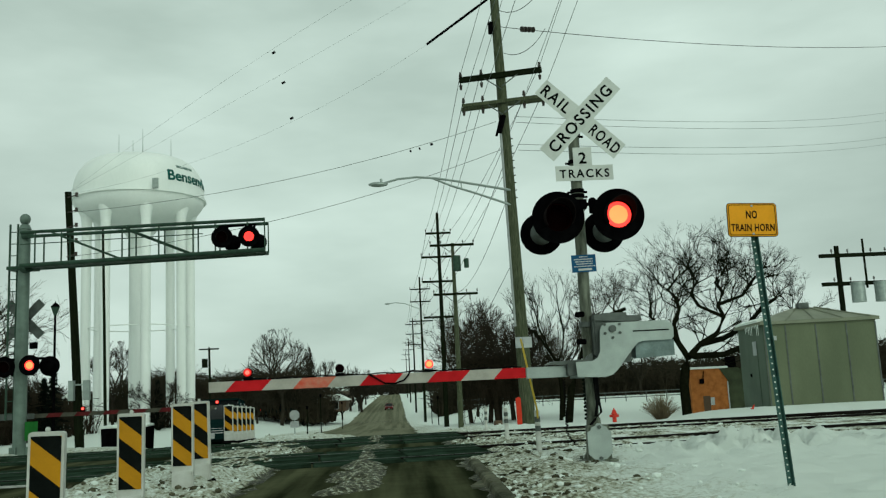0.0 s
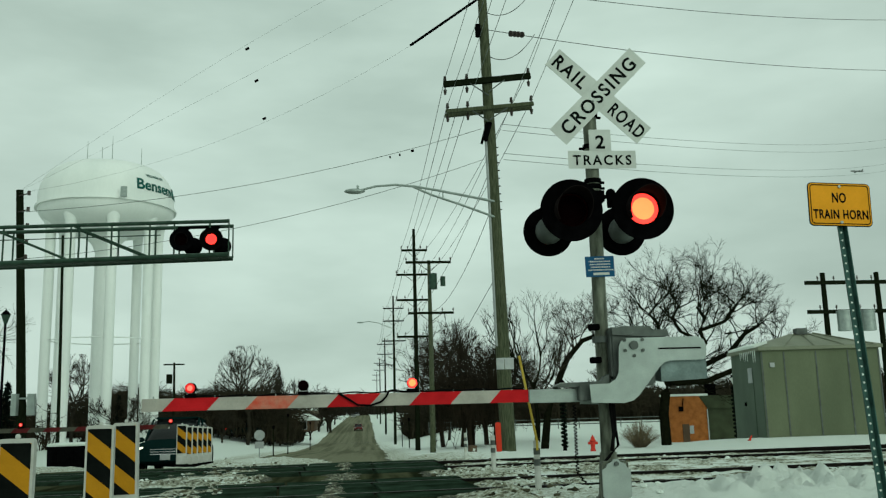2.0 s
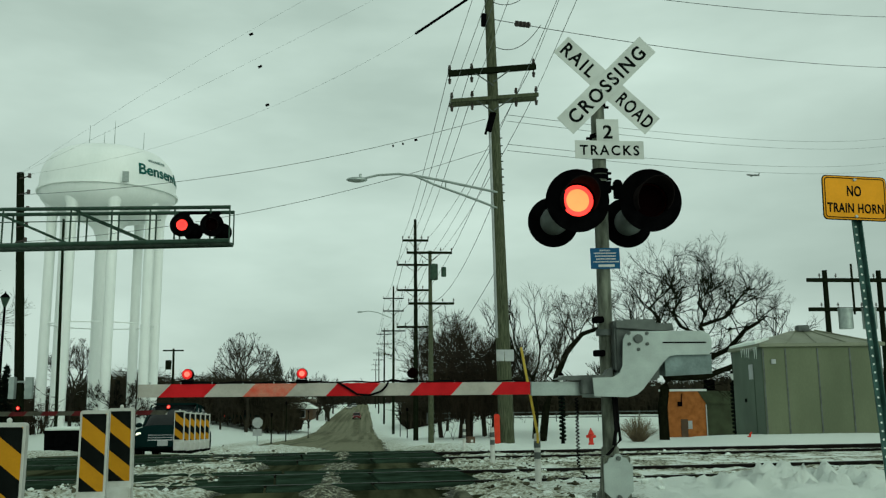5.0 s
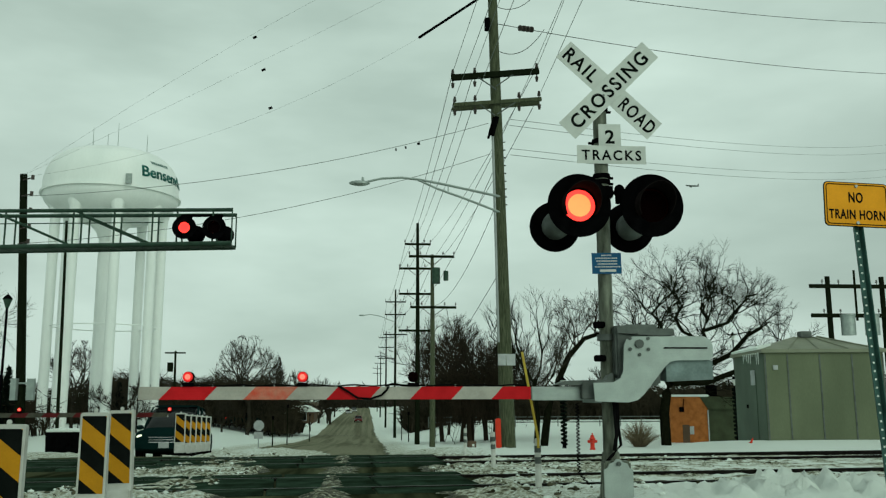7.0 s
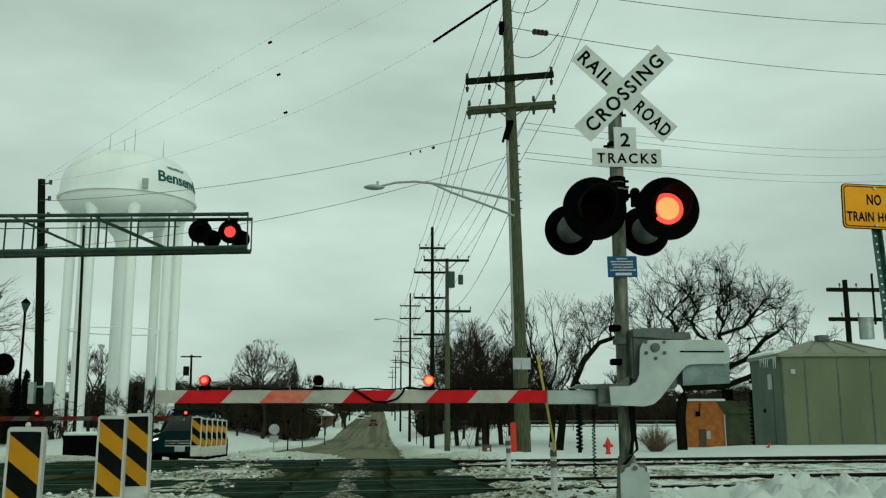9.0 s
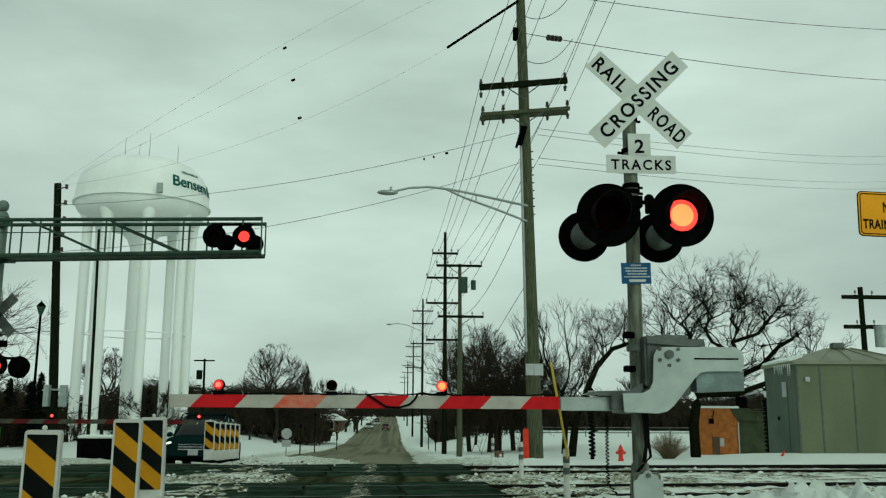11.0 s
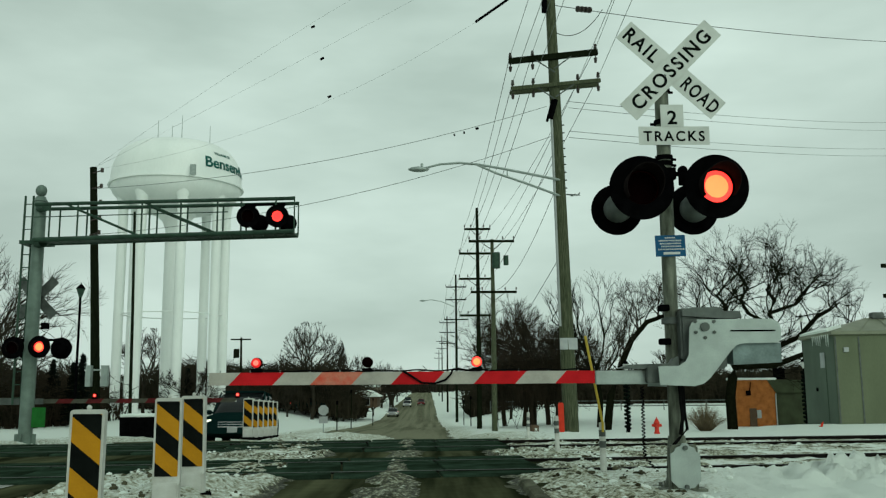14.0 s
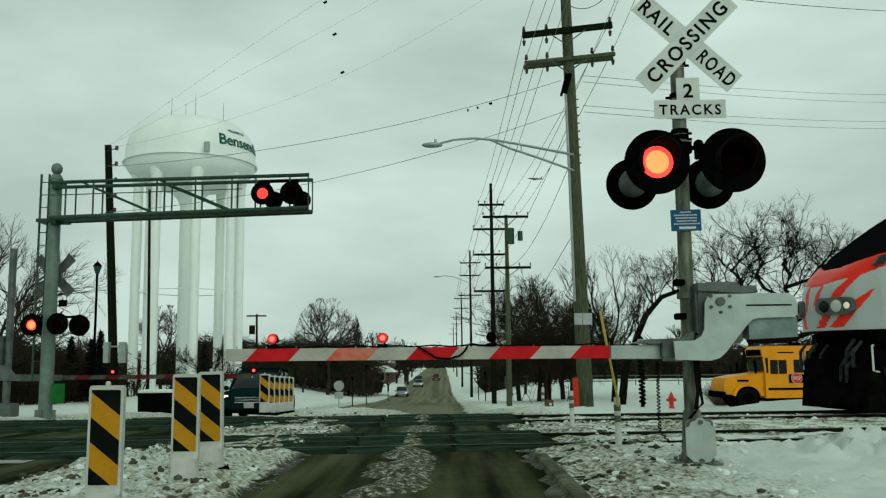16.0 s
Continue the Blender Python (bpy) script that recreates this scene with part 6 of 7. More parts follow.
for x, y, s in ((-31, 60, 1.5),):
    again(BUSHY, x, y, 40, s * 1.2)


def brush_bank(name, x0, x1, y0, y1, h0, h1, count, mt, seed, label, w=0.05, lift=0.0):
    """A thicket: many thin upright twigs and small clumps."""
    r = random.Random(seed)
    verts, faces = [], []
    for i in range(count):
        x, y = r.uniform(x0, x1), r.uniform(y0, y1)
        z = gz(x, y) + lift * r.uniform(0.5, 1.3) * (r.random() < 0.985)
        h = r.uniform(h0, h1) * (0.75 + 0.5 * noise.noise(Vector((x * 0.09, y * 0.02, seed))))
        a = r.uniform(0, math.pi)
        lx, ly = r.gauss(0, 0.22) * h, r.gauss(0, 0.22) * h
        dx, dy = w * math.cos(a), w * math.sin(a)
        k = len(verts)
        verts += [(x - dx, y - dy, z), (x + dx, y + dy, z), (x + dy, y - dx, z), (x + lx, y + ly, z + h)]
        faces += [(k, k + 1, k + 3), (k + 1, k + 2, k + 3), (k + 2, k, k + 3)]
        for _ in range(3):
            t = r.uniform(0.25, 0.9)
            b = (x + lx * t, y + ly * t, z + h * t)
            e = (b[0] + r.gauss(0, 0.25) * h, b[1] + r.gauss(0, 0.1) * h, b[2] + r.uniform(0.0, 0.3) * h)
            k = len(verts)
            ww = w * 0.7
            verts += [(b[0], b[1], b[2] - ww), (b[0], b[1] + ww, b[2] + ww), (b[0] + ww, b[1], b[2] + ww), e]
            faces += [(k, k + 1, k + 3), (k + 1, k + 2, k + 3), (k + 2, k, k + 3)]
    me = bpy.data.meshes.new(name)
    me.from_pydata(verts, [], faces)
    me.materials.append(mt)
    tagged(new(name, me), label, "thicket", kind="stuff")


brush_bank("left_thicket", -85, -9.5, 116, 140, 2.6, 6.6, 12000, BRUSH_FAR, 1, "russet winter thicket behind the park", 0.10, 0.9)
brush_bank("near_left_thicket", -62, -26, 60, 78, 2.2, 5.4, 6000, BRUSH, 2, "dark winter thicket beside the tower")
brush_bank("right_thicket", 6.0, 95, 132, 160, 3.2, 7.4, 15000, BRUSH_FAR, 3, "russet winter thicket beyond the snowy field", 0.12)
brush_bank("dense_thicket", 5.2, 10.4, 64, 74, 2.6, 4.6, 900, BRUSH, 8, "dense dark winter thicket behind the poles", 0.03, 2.6)
brush_bank("tower_thicket", -26, -17.5, 84, 96, 1.6, 4.2, 1000, BRUSH, 9, "dark winter thicket below the water tower", 0.05)
brush_bank("far_woods", -320, 420, 420, 520, 6, 13, 6000, BARK_FAR, 4, "distant grey-brown bare woods", 0.35)
brush_bank("road_end_woods", -40, 40, 600, 640, 7, 13, 900, BARK_FAR, 5, "distant woods at the road's end", 0.35)


def dry_bush(x, y, r, h, seed):
    rr = random.Random(seed)
    t = thing("dry_bush", "low rounded bush of dry tan twigs in snow", "bush")
    bm = B()
    for i in range(420):
        a, k = rr.uniform(0, 6.28), rr.uniform(0.1, 1) ** 0.7
        e = Vector((r * k * math.cos(a), r * k * math.sin(a), h * (1.05 - 0.55 * k * k) * rr.uniform(0.75, 1.1)))
        tube(bm, [(0.15 * e.x, 0.15 * e.y, 0), (0.6 * e.x, 0.6 * e.y, 0.65 * e.z), tuple(e)], 0.009, 3, 0.5)
    part("twig", bm, STRAW, t)["kind"] = "stuff"
    t.matrix_world = pose(x, y, base(y))


dry_bush(15.4, 50, 1.25, 1.5, 3)


# ---- small roadside things ----
def hydrant(x, y):
    h = thing("fire_hydrant", "red cast-iron fire hydrant standing in snow", "hydrant")
    bm = B()
    lathe(bm, [(0.13, 0), (0.13, 0.08), (0.10, 0.10), (0.10, 0.45), (0.15, 0.47), (0.15, 0.50), (0.11, 0.53), (0.08, 0.64), (0.03, 0.69), (0.03, 0.75), (0.001, 0.76)], 16)
    b = part("barrel", bm, HYDRANT_RED, h, smooth=True)
    for a in (0, 180, 270):
        bm = B()
        d = Vector((math.cos(radians(a)), math.sin(radians(a)), 0))
        rod(bm, d * 0.08 + Vector((0, 0, 0.38)), d * 0.22 + Vector((0, 0, 0.38)), 0.075, 0.06, seg=12)
        part("nozzle_cap", bm, HYDRANT_RED, h, smooth=True)
    h.matrix_world = pose(x, y, base(y) + 0.1) @ Matrix.Scale(1.12, 4)


hydrant(11.7, 46)


def orange_post(x, y):
    p = thing("orange_marker", "orange flat marker post beside the pole", "marker post")
    bm = B()
    prism(bm, rounded(0.16, 1.06, 0.05), (-0.02, 0.02))
    part("blade", bm, ORANGE, p, bevel=0.004).location = (0, 0, 0.5)
    p.matrix_world = pose(x, y, base(y), 0, -1, 8)


orange_post(4.0, 26.2)


def dark_box(x, y):
    p = thing("litter_bin", "small dark brown bin standing in snow", "bin")
    bm = B()
    box(bm, (0, 0, 0.27), (0.38, 0.38, 0.52))
    part("body", bm, HOUSE_BROWN, p, bevel=0.02)
    bm = B()
    box(bm, (0.02, -0.195, 0.32), (0.12, 0.01, 0.12))
    part("label", bm, SIGN_WHITE, p)
    p.matrix_world = pose(x, y, base(y) + 0.06, 0, 2, 12)


dark_box(5.43, 46)


def cone(x, y):
    p = thing("marker_flag", "tiny orange marker cone in the snow", "marker")
    bm = B()
    lathe(bm, [(0.12, 0), (0.12, 0.02), (0.07, 0.03), (0.02, 0.3), (0.001, 0.31)], 12)
    part("body", bm, ORANGE, p, smooth=True)
    p.matrix_world = pose(x, y, gz(x, y) + 0.07, 0, 25, 0) @ Matrix.Scale(0.5, 4)


cone(9.9, 22.3)
lantern(21.1, 50, 2.55, "black lamp post wound with evergreen garland", True)
lantern(11.1, 50, 2.5, "black lamp post wound with evergreen garland", True)
lantern(25.3, 60, 5.8, "tall pale lamp post beyond the sheds")


def back_sign(x, y):
    s = thing("road_sign", "grey-white backs of road signs on a thin post", "sign")
    z = base(y)
    bm = B()
    rod(bm, (0, 0, 0), (0, 0, 1.62), 0.03, seg=8)
    part("post", bm, GALV, s)
    bm = B()
    pts = [(0.3 * math.cos(radians(22.5 + 45 * i)), 0.3 * math.sin(radians(22.5 + 45 * i))) for i in range(8)]
    prism(bm, pts, (-0.04, -0.034))
    part("octagon_plate", bm, SHED_SIGN, s).location = (0, 0, 1.35)
    bm = B()
    box(bm, (0, -0.037, 0.83), (0.48, 0.006, 0.36))
    part("lower_plate", bm, SHED_SIGN, s)
    s.matrix_world = pose(x, y, z)


back_sign(-5.77, 50)


def thin_post(x, y, h, label):
    s = thing("thin_post", label, "post", group="thin posts along the kerb")
    bm = B()
    rod(bm, (0, 0, 0), (0, 0, h), 0.05, 0.04, seg=8)
    part("shaft", bm, WOOD_DARK, s)
    bm = B()
    box(bm, (0, 0, h), (0.16, 0.12, 0.26))
    part("head", bm, BLACK, s)
    s.matrix_world = pose(x, y, gz(x, y))


thin_post(-6.9, 68, 2.1, "short dark post beside the road")
thin_post(-6.9, 80, 3.3, "tall dark post beside the road")
thin_post(-6.6, 105, 3.0, "tall dark post beside the road")
thin_post(3.6, 78, 2.6, "dark post beside the snowy pavement")
thin_post(3.6, 95, 2.6, "dark post beside the snowy pavement")
simple_pole("far_thin_pole", -18.8, 90, -18.9, 6.2, 0.14, WOOD_DARK, "short dark pole with a crossarm beyond the park", "utility pole", lambda p: part("crossarm", box(box(B(), (-18.9, 89.9, 6.0), (2.0, 0.12, 0.14)), (-19.3, 89.8, 4.6), (0.5, 0.4, 0.9)), WOOD_DARK, p))


def fence(x0, x1, y):
    f = thing("rail_fence", "long low grey fence across the snowy field", "fence")
    z = base(y)
    for h in (0.55, 1.1):
        bm = B()
        tube(bm, [(x0, y, z + h), (x1, y + 4, z + h)], 0.05, 5)
        part("rail", bm, GALV_DARK, f)
    for i in range(28):
        bm = B()
        x = x0 + (x1 - x0) * i / 27
        rod(bm, (x, y + 4 * i / 27, z), (x, y + 4 * i / 27, z + 1.2), 0.05, seg=6)
        part("post", bm, GALV_DARK, f)


fence(6.5, 70, 96)


# ---- sheds ----
def brick_shed():
    s = thing("brick_shed", "small orange-brown brick shed with an olive metal lean-to", "shed")
    y = 56
    z = base(y) - 0.3
    bm = B()
    box(bm, (20.5, y + 0.8, z + 1.6), (2.45, 1.6, 3.3))
    part("brick_wall", bm, BRICK_TAN, s)
    bm = B()
    box(bm, (20.5, y + 0.8, z + 3.32), (2.6, 1.8, 0.14))
    part("snowy_roof", bm, SNOW_CAP, s, bevel=0.03)
    bm = B()
    box(bm, (22.75, y + 2.1, z + 1.5), (2.04, 4, 3.0))
    part("metal_wall", bm, OLIVE_METAL, s)
    bm = B()
    prism(bm, [(21.2, z + 3.28), (23.85, z + 3.22), (23.85, z + 2.45), (21.75, z + 2.45)], (y - 0.06, y + 4.2))
    part("metal_fascia", bm, OLIVE_METAL, s)
    bm = B()
    box(bm, (20.25, y - 0.01, z + 0.75), (0.44, 0.06, 1.5))
    part("door", bm, HOUSE_BROWN, s)
    bm = B()
    box(bm, (20.62, y - 0.03, z + 1.15), (0.26, 0.06, 0.5))
    part("meter", bm, SHED_SIGN, s)
    bm = B()
    box(bm, (20.0, y - 0.06, z + 2.45), (0.28, 0.1, 0.3))
    tube(bm, [(20.1, y - 0.05, z + 2.6), (20.15, y - 0.12, z + 3.1)], 0.03, 5)
    part("wall_lamp", bm, BLACK, s)
    bm = B()
    box(bm, (21.72, y - 0.03, z + 1.2), (0.07, 0.05, 2.4))
    part("downpipe", bm, SHED_SIGN, s)
    bm = B()
    box(bm, (22.4, y + 1.0, z + 3.65), (0.55, 0.5, 0.7))
    part("chimney", bm, BLACK, s)


brick_shed()


def bungalow():
    s = thing("signal_bungalow", "grey-green sheet steel signal hut with a hipped roof", "equipment hut")
    a = -7.3
    W, D, H = 3.18, 2.98, 2.62
    bm = B()
    box(bm, (W / 2, D / 2, H / 2), (W, D, H))
    part("wall", bm, TANK_METAL, s, bevel=0.012)
    for x in (0.02, 0.62, 1.48, 2.34, W - 0.02):
        bm = B()
        box(bm, (x, -0.006, H / 2 - 0.03), (0.035, 0.02, H - 0.08))
        part("seam", bm, GALV_DARK, s)
    # this end and its door are coloured darker than the other walls
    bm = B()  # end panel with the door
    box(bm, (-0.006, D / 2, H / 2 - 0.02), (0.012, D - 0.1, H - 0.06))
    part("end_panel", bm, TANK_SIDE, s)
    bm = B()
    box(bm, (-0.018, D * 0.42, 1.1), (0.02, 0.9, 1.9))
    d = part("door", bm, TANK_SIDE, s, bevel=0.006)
    bm = B()
    box(bm, (-0.035, D * 0.42 + 0.4, 1.15), (0.04, 0.12, 0.10))
    part("handle", bm, BLACK, d)
    bm = B()
    box(bm, (-0.03, D * 0.35, 1.95), (0.01, 0.4, 0.42))
    part("notice", bm, SHED_SIGN, d, "pale notice plate")
    bm = B()  # hipped roof
    o = 0.09
    lo = [bm.verts.new(p) for p in ((-o, -o, H - 0.02), (W + o, -o, H - 0.02), (W + o, D + o, H - 0.02), (-o, D + o, H - 0.02))]
    up = [bm.verts.new((p.co.x, p.co.y, H + 0.07)) for p in lo]
    top = [bm.verts.new(p) for p in ((W * 0.40, D * 0.45, H + 0.50), (W * 0.62, D * 0.45, H + 0.50))]
    bm.faces.new(lo[::-1])
    for i in range(4):
        bm.faces.new((lo[i], lo[(i + 1) % 4], up[(i + 1) % 4], up[i]))
    bm.faces.new((up[0], up[1], top[1], top[0]))
    bm.faces.new((up[1], up[2], top[1]))
    bm.faces.new((up[2], up[3], top[0], top[1]))
    bm.faces.new((up[3], up[0], top[0]))
    part("roof", bm, ROOF_METAL, s)
    for u in (0.2, 0.45, 0.7, 0.95):
        bm = B()
        tube(bm, [(W * u, -o, H + 0.08), (W * (0.4 + 0.22 * u), D * 0.45, H + 0.515)], 0.02, 4)
        part("roof_seam", bm, ROOF_METAL, s)
    bm = B()
    box(bm, (W * 0.5, D * 0.45, H + 0.56), (0.32, 0.32, 0.18))
    part("vent", bm, GALV_DARK, s, bevel=0.02)
    bm = B()
    prism(bm, [(-0.11, H + 0.07), (-0.13, H + 0.13), (0.25, H + 0.25), (0.25, H + 0.18)], (0.15, D - 0.2))
    part("snow_edge", bm, SNOW_CAP, s, bevel=0.02)
    r = random.Random(2)
    for i in range(9):
        bm = B()
        yy = 0.2 + 1.6 * i / 9
        rod(bm, (-0.1, yy, H), (-0.1, yy, H - r.uniform(0.08, 0.34)), 0.018, 0.003, seg=6)
        part("icicle", bm, SNOW_CAP, s)
    bm = B()
    box(bm, (0.28, -0.02, H - 0.42), (0.12, 0.05, 0.12))
    part("small_box", bm, SHED_SIGN, s)
    s.matrix_world = pose(10.93, 23.5, -0.06, 0, 0, a)


bungalow()


def transformer_frame():
    s = thing("transformer_frame", "dark wooden transformer frame with hanging grey transformers", "utility pole")
    y, z = 45, base(45)
    for x in (24.4, 27.4, 30.2):
        bm = B()
        tube(bm, [(x, y, z - 0.1), (x, y, 7.75)], 0.17, 10, 0.75)
        part("shaft", bm, WOOD_DARK, s, smooth=True)
    bm = B()
    rod(bm, (25.9, y, 5.4), (25.9, y, 8.1), 0.06, seg=8)
    part("riser", bm, WOOD_DARK, s)
    for zz in (7.2, 5.65):
        bm = B()
        box(bm, (27.2, y - 0.2, zz), (7.8, 0.16, 0.2))
        part("crossarm", bm, WOOD_DARK, s)
    for x in (24.0, 24.9, 26.2, 27.0, 28.2, 29.6):
        bm = B()
        insulators(bm, x, y - 0.2, 7.3)
        insulators(bm, x, y - 0.2, 5.75)
        part("insulator", bm, PORCELAIN, s)
    for x in (25.1, 26.4, 28.4):
        bm = B()
        rod(bm, (x, y - 0.5, 4.6), (x, y - 0.5, 5.6), 0.36, seg=16)
        rod(bm, (x, y - 0.5, 5.6), (x, y - 0.5, 5.67), 0.39, seg=16)
        part("transformer", bm, GALV, s, smooth=True)


transformer_frame()


def house(x, y, w, d, h, roof_h, wall, label):
    s = thing("house", label, "house", group="houses beyond the park")
    z = base(y) - 0.1
    bm = B()
    box(bm, (0, 0, h / 2), (w, d, h))
    part("wall", bm, wall, s)
    bm = B()
    prism(bm, [(-w / 2 - 0.4, h), (w / 2 + 0.4, h), (w * 0.36, h + roof_h), (-w * 0.36, h + roof_h)], (-d / 2 - 0.4, d / 2 + 0.4))
    part("roof", bm, SNOW_CAP, s, "snow-covered roof")
    for k in (-0.3, 0.05, 0.32):
        bm = B()
        box(bm, (k * w, -d / 2 - 0.02, h * 0.55), (1.2, 0.06, 1.1))
        wn_ = part("window", bm, SHED_SIGN, s)
        bm = B()
        box(bm, (k * w, -d / 2 - 0.06, h * 0.55), (1.05, 0.04, 0.95))
        part("pane", bm, GLASS_DARK, wn_)
    bm = B()
    box(bm, (0.18 * w, -d / 2 - 0.03, 1.02), (0.95, 0.06, 2.04))
    part("door", bm, HOUSE_BROWN, s)
    s.matrix_world = pose(x, y, z)


house(-12.0, 132, 9, 8, 1.5, 0.9, HOUSE_BROWN, "low brown house with a snow-covered roof")
house(-40, 128, 14, 9, 2.6, 1.6, HOUSE_BROWN, "low brown house with a snow-covered roof")
house(-16, 205, 11, 9, 2.8, 2.0, HOUSE_TAN, "tan house with a snow-covered roof")
house(34, 165, 14, 9, 3.0, 2.0, HOUSE_TAN, "tan house with a snow-covered roof")
house(60, 170, 14, 9, 3.0, 2.0, HOUSE_BROWN, "low brown house with a snow-covered roof")


def dark_skip(x, y):
    s = thing("dark_container", "low dark container with snow on its lid", "container")
    bm = B()
    prism(bm, [(-0.75, 0), (0.75, 0), (0.78, 0.85), (-0.78, 0.85)], (-0.5, 0.6))
    part("body", bm, BLACK, s, bevel=0.02)
    bm = B()
    box(bm, (0, 0.05, 0.9), (1.6, 1.15, 0.09))
    part("snow_lid", bm, SNOW_CAP, s, bevel=0.04)
    for k in (-0.5, 0, 0.5):
        bm = B()
        box(bm, (k, -0.52, 0.42), (0.06, 0.05, 0.7))
        part("rib", bm, BLACK, s)
    s.matrix_world = pose(x, y, base(y), 0, 0, 4)


dark_skip(-9.2, 30)


# ---- vehicles ----
def wheel(parent, c, r, w, axis="x", rim=None):
    bm = B()
    lathe(bm, [(r * 0.62, -w / 2), (r * 0.94, -w / 2), (r, -w * 0.32), (r, w * 0.32), (r * 0.94, w / 2), (r * 0.62, w / 2), (r * 0.62, -w / 2)], 28, axis)
    t = part("wheel", bm, RUBBER, parent, "black tyre", smooth=True)
    t.location = c
    bm = B()
    lathe(bm, [(0.001, -w * 0.30), (r * 0.2, -w * 0.40), (r * 0.3, -w * 0.25), (r * 0.62, -w * 0.38), (r * 0.62, w * 0.38), (r * 0.3, w * 0.25), (r * 0.2, w * 0.40), (0.001, w * 0.3)], 20, axis)
    part("rim", bm, rim or GALV_DARK, t, smooth=True)
    return t


def loft(bm, stations, seg=22, expo=4.0, mi=None):
    """A body from cross-sections (y, half width, z bottom, z top), rounded like a squashed box."""
    rings = []
    for y, hw, z0, z1 in stations:
        ring = []
        for k in range(seg):
            a = 2 * math.pi * k / seg
            c, s_ = math.cos(a), math.sin(a)
            ring.append(bm.verts.new((hw * math.copysign(abs(c) ** (2 / expo), c), y, (z0 + z1) / 2 + (z1 - z0) / 2 * math.copysign(abs(s_) ** (2 / expo), s_))))
        rings.append(ring)
    for a, b in zip(rings, rings[1:]):
        for k in range(seg):
            j = (k + 1) % seg
            bm.faces.new((a[k], a[j], b[j], b[k]))
    bm.faces.new(rings[0][::-1]), bm.faces.new(rings[-1])
    return bm


def make_car(label, paint, kind="sedan", lamps=True, group="cars on the road"):
    """A car that faces -y, its front at y = 0."""
    c = thing("car", label, "car", group=group)
    suv = kind == "suv"
    L, hw, H = (4.9, 0.96, 1.72) if suv else (4.7, 0.9, 1.42)
    hood = 1.0 if suv else 0.82
    bm = B()
    loft(bm, [(0.0, hw * 0.80, 0.35, hood * 0.72), (0.08, hw * 0.93, 0.28, hood * 0.86), (0.5, hw, 0.24, hood * 0.95), (1.25, hw, 0.24, hood * 1.03), (L * 0.5, hw, 0.24, hood * 1.05), (L - 0.6, hw, 0.24, hood * 1.06), (L - 0.1, hw * 0.95, 0.28, hood * 1.0), (L, hw * 0.85, 0.4, hood * 0.9)], 26, 5)
    part("body", bm, paint, c, smooth=True)
    bm = B()
    y1 = L - 0.15 if suv else L - 0.9
    loft(bm, [(1.15, hw * 0.86, hood * 0.94, hood * 1.0), (1.95, hw * 0.80, hood * 0.9, H - 0.06), (2.5, hw * 0.78, hood * 0.9, H), (y1 - 0.8, hw * 0.78, hood * 0.9, H), (y1, hw * 0.84, hood * 0.9, hood * 1.02 if not suv else hood * 1.15)], 24, 5)
    cab = part("cabin_glass", bm, GLASS_DARK, c, smooth=True)
    bm = B()
    loft(bm, [(1.95, hw * 0.72, H - 0.05, H + 0.005), (2.5, hw * 0.73, H - 0.05, H + 0.02), (y1 - 0.8, hw * 0.73, H - 0.05, H + 0.02), (y1 - 0.5, hw * 0.70, H - 0.09, H - 0.03)], 16, 5)
    part("roof", bm, paint, c, smooth=True)
    for sx in (-1, 1):
        bm = B()
        tube(bm, [(sx * hw * 0.87, 1.2, hood * 0.99), (sx * hw * 0.76, 1.98, H - 0.06)], 0.035, 6)
        part("pillar", bm, paint, c)
        bm = B()
        tube(bm, [(sx * hw * 0.80, 2.85, hood * 0.99), (sx * hw * 0.765, 2.8, H - 0.04)], 0.04, 6)
        part("pillar", bm, paint, c)
        bm = B()
        ball(bm, (sx * hw * 0.72, 0.09, hood * 0.70), 0.15, (1.15, 0.5, 0.62), 14, 8)
        part("headlamp", bm, HEADLAMP if lamps else LAMP_GLASS, c, smooth=True)
        bm = B()
        ball(bm, (sx * hw * 0.80, L - 0.06, hood * 0.86), 0.12, (1, 0.5, 1.1), 12, 8)
        part("tail_lamp", bm, TAIL, c, smooth=True)
        bm = B()
        ball(bm, (sx * (hw + 0.08), 1.6, hood * 1.04), 0.11, (1, 0.6, 0.7), 12, 8)
        part("mirror", bm, paint, c, smooth=True)
        for y in (0.9, L - 0.95):
            wheel(c, (sx * (hw - 0.12), y, 0.34), 0.34, 0.22)
    bm = B()
    for k in range(3):
        box(bm, (0, 0.015, hood * (0.55 + 0.07 * k)), (hw * 0.95, 0.03, 0.03))
    part("grille", bm, CHROME, c, "chrome grille bars")
    bm = B()
    box(bm, (0, 0.03, hood * 0.40), (hw * 1.2, 0.05, 0.14))
    part("bumper_intake", bm, BLACK, c)
    bm = B()
    box(bm, (0, -0.005, hood * 0.46), (0.31, 0.015, 0.15))
    part("plate", bm, SHED_SIGN, c)
    return c


SUV = make_car("dark teal minivan waiting behind the far gate, headlamps on", CAR_DARK, "suv", group="")
SUV.matrix_world = pose(-6.1, 28.6, base(30.6) + 0.02, -4.0, 0, 3) @ Matrix.Diagonal((1, 1, 1.07, 1))
LEAD = make_car("silver oncoming car with dim headlamps", CAR_SILVER)
SECOND = make_car("silver oncoming car with glowing headlamps", CAR_SILVER)
THIRD = make_car("dark oncoming car far down the road", CAR_DARK)
RECEDING = make_car("dark red car driving away with tail lamps lit", CAR_RED, lamps=False)
PARKED = make_car("dark parked car in the snowy lot", CAR_DARK, lamps=False, group="parked cars")
PARKED.matrix_world = pose(-17, 120, base(120), 0, 0, 80)
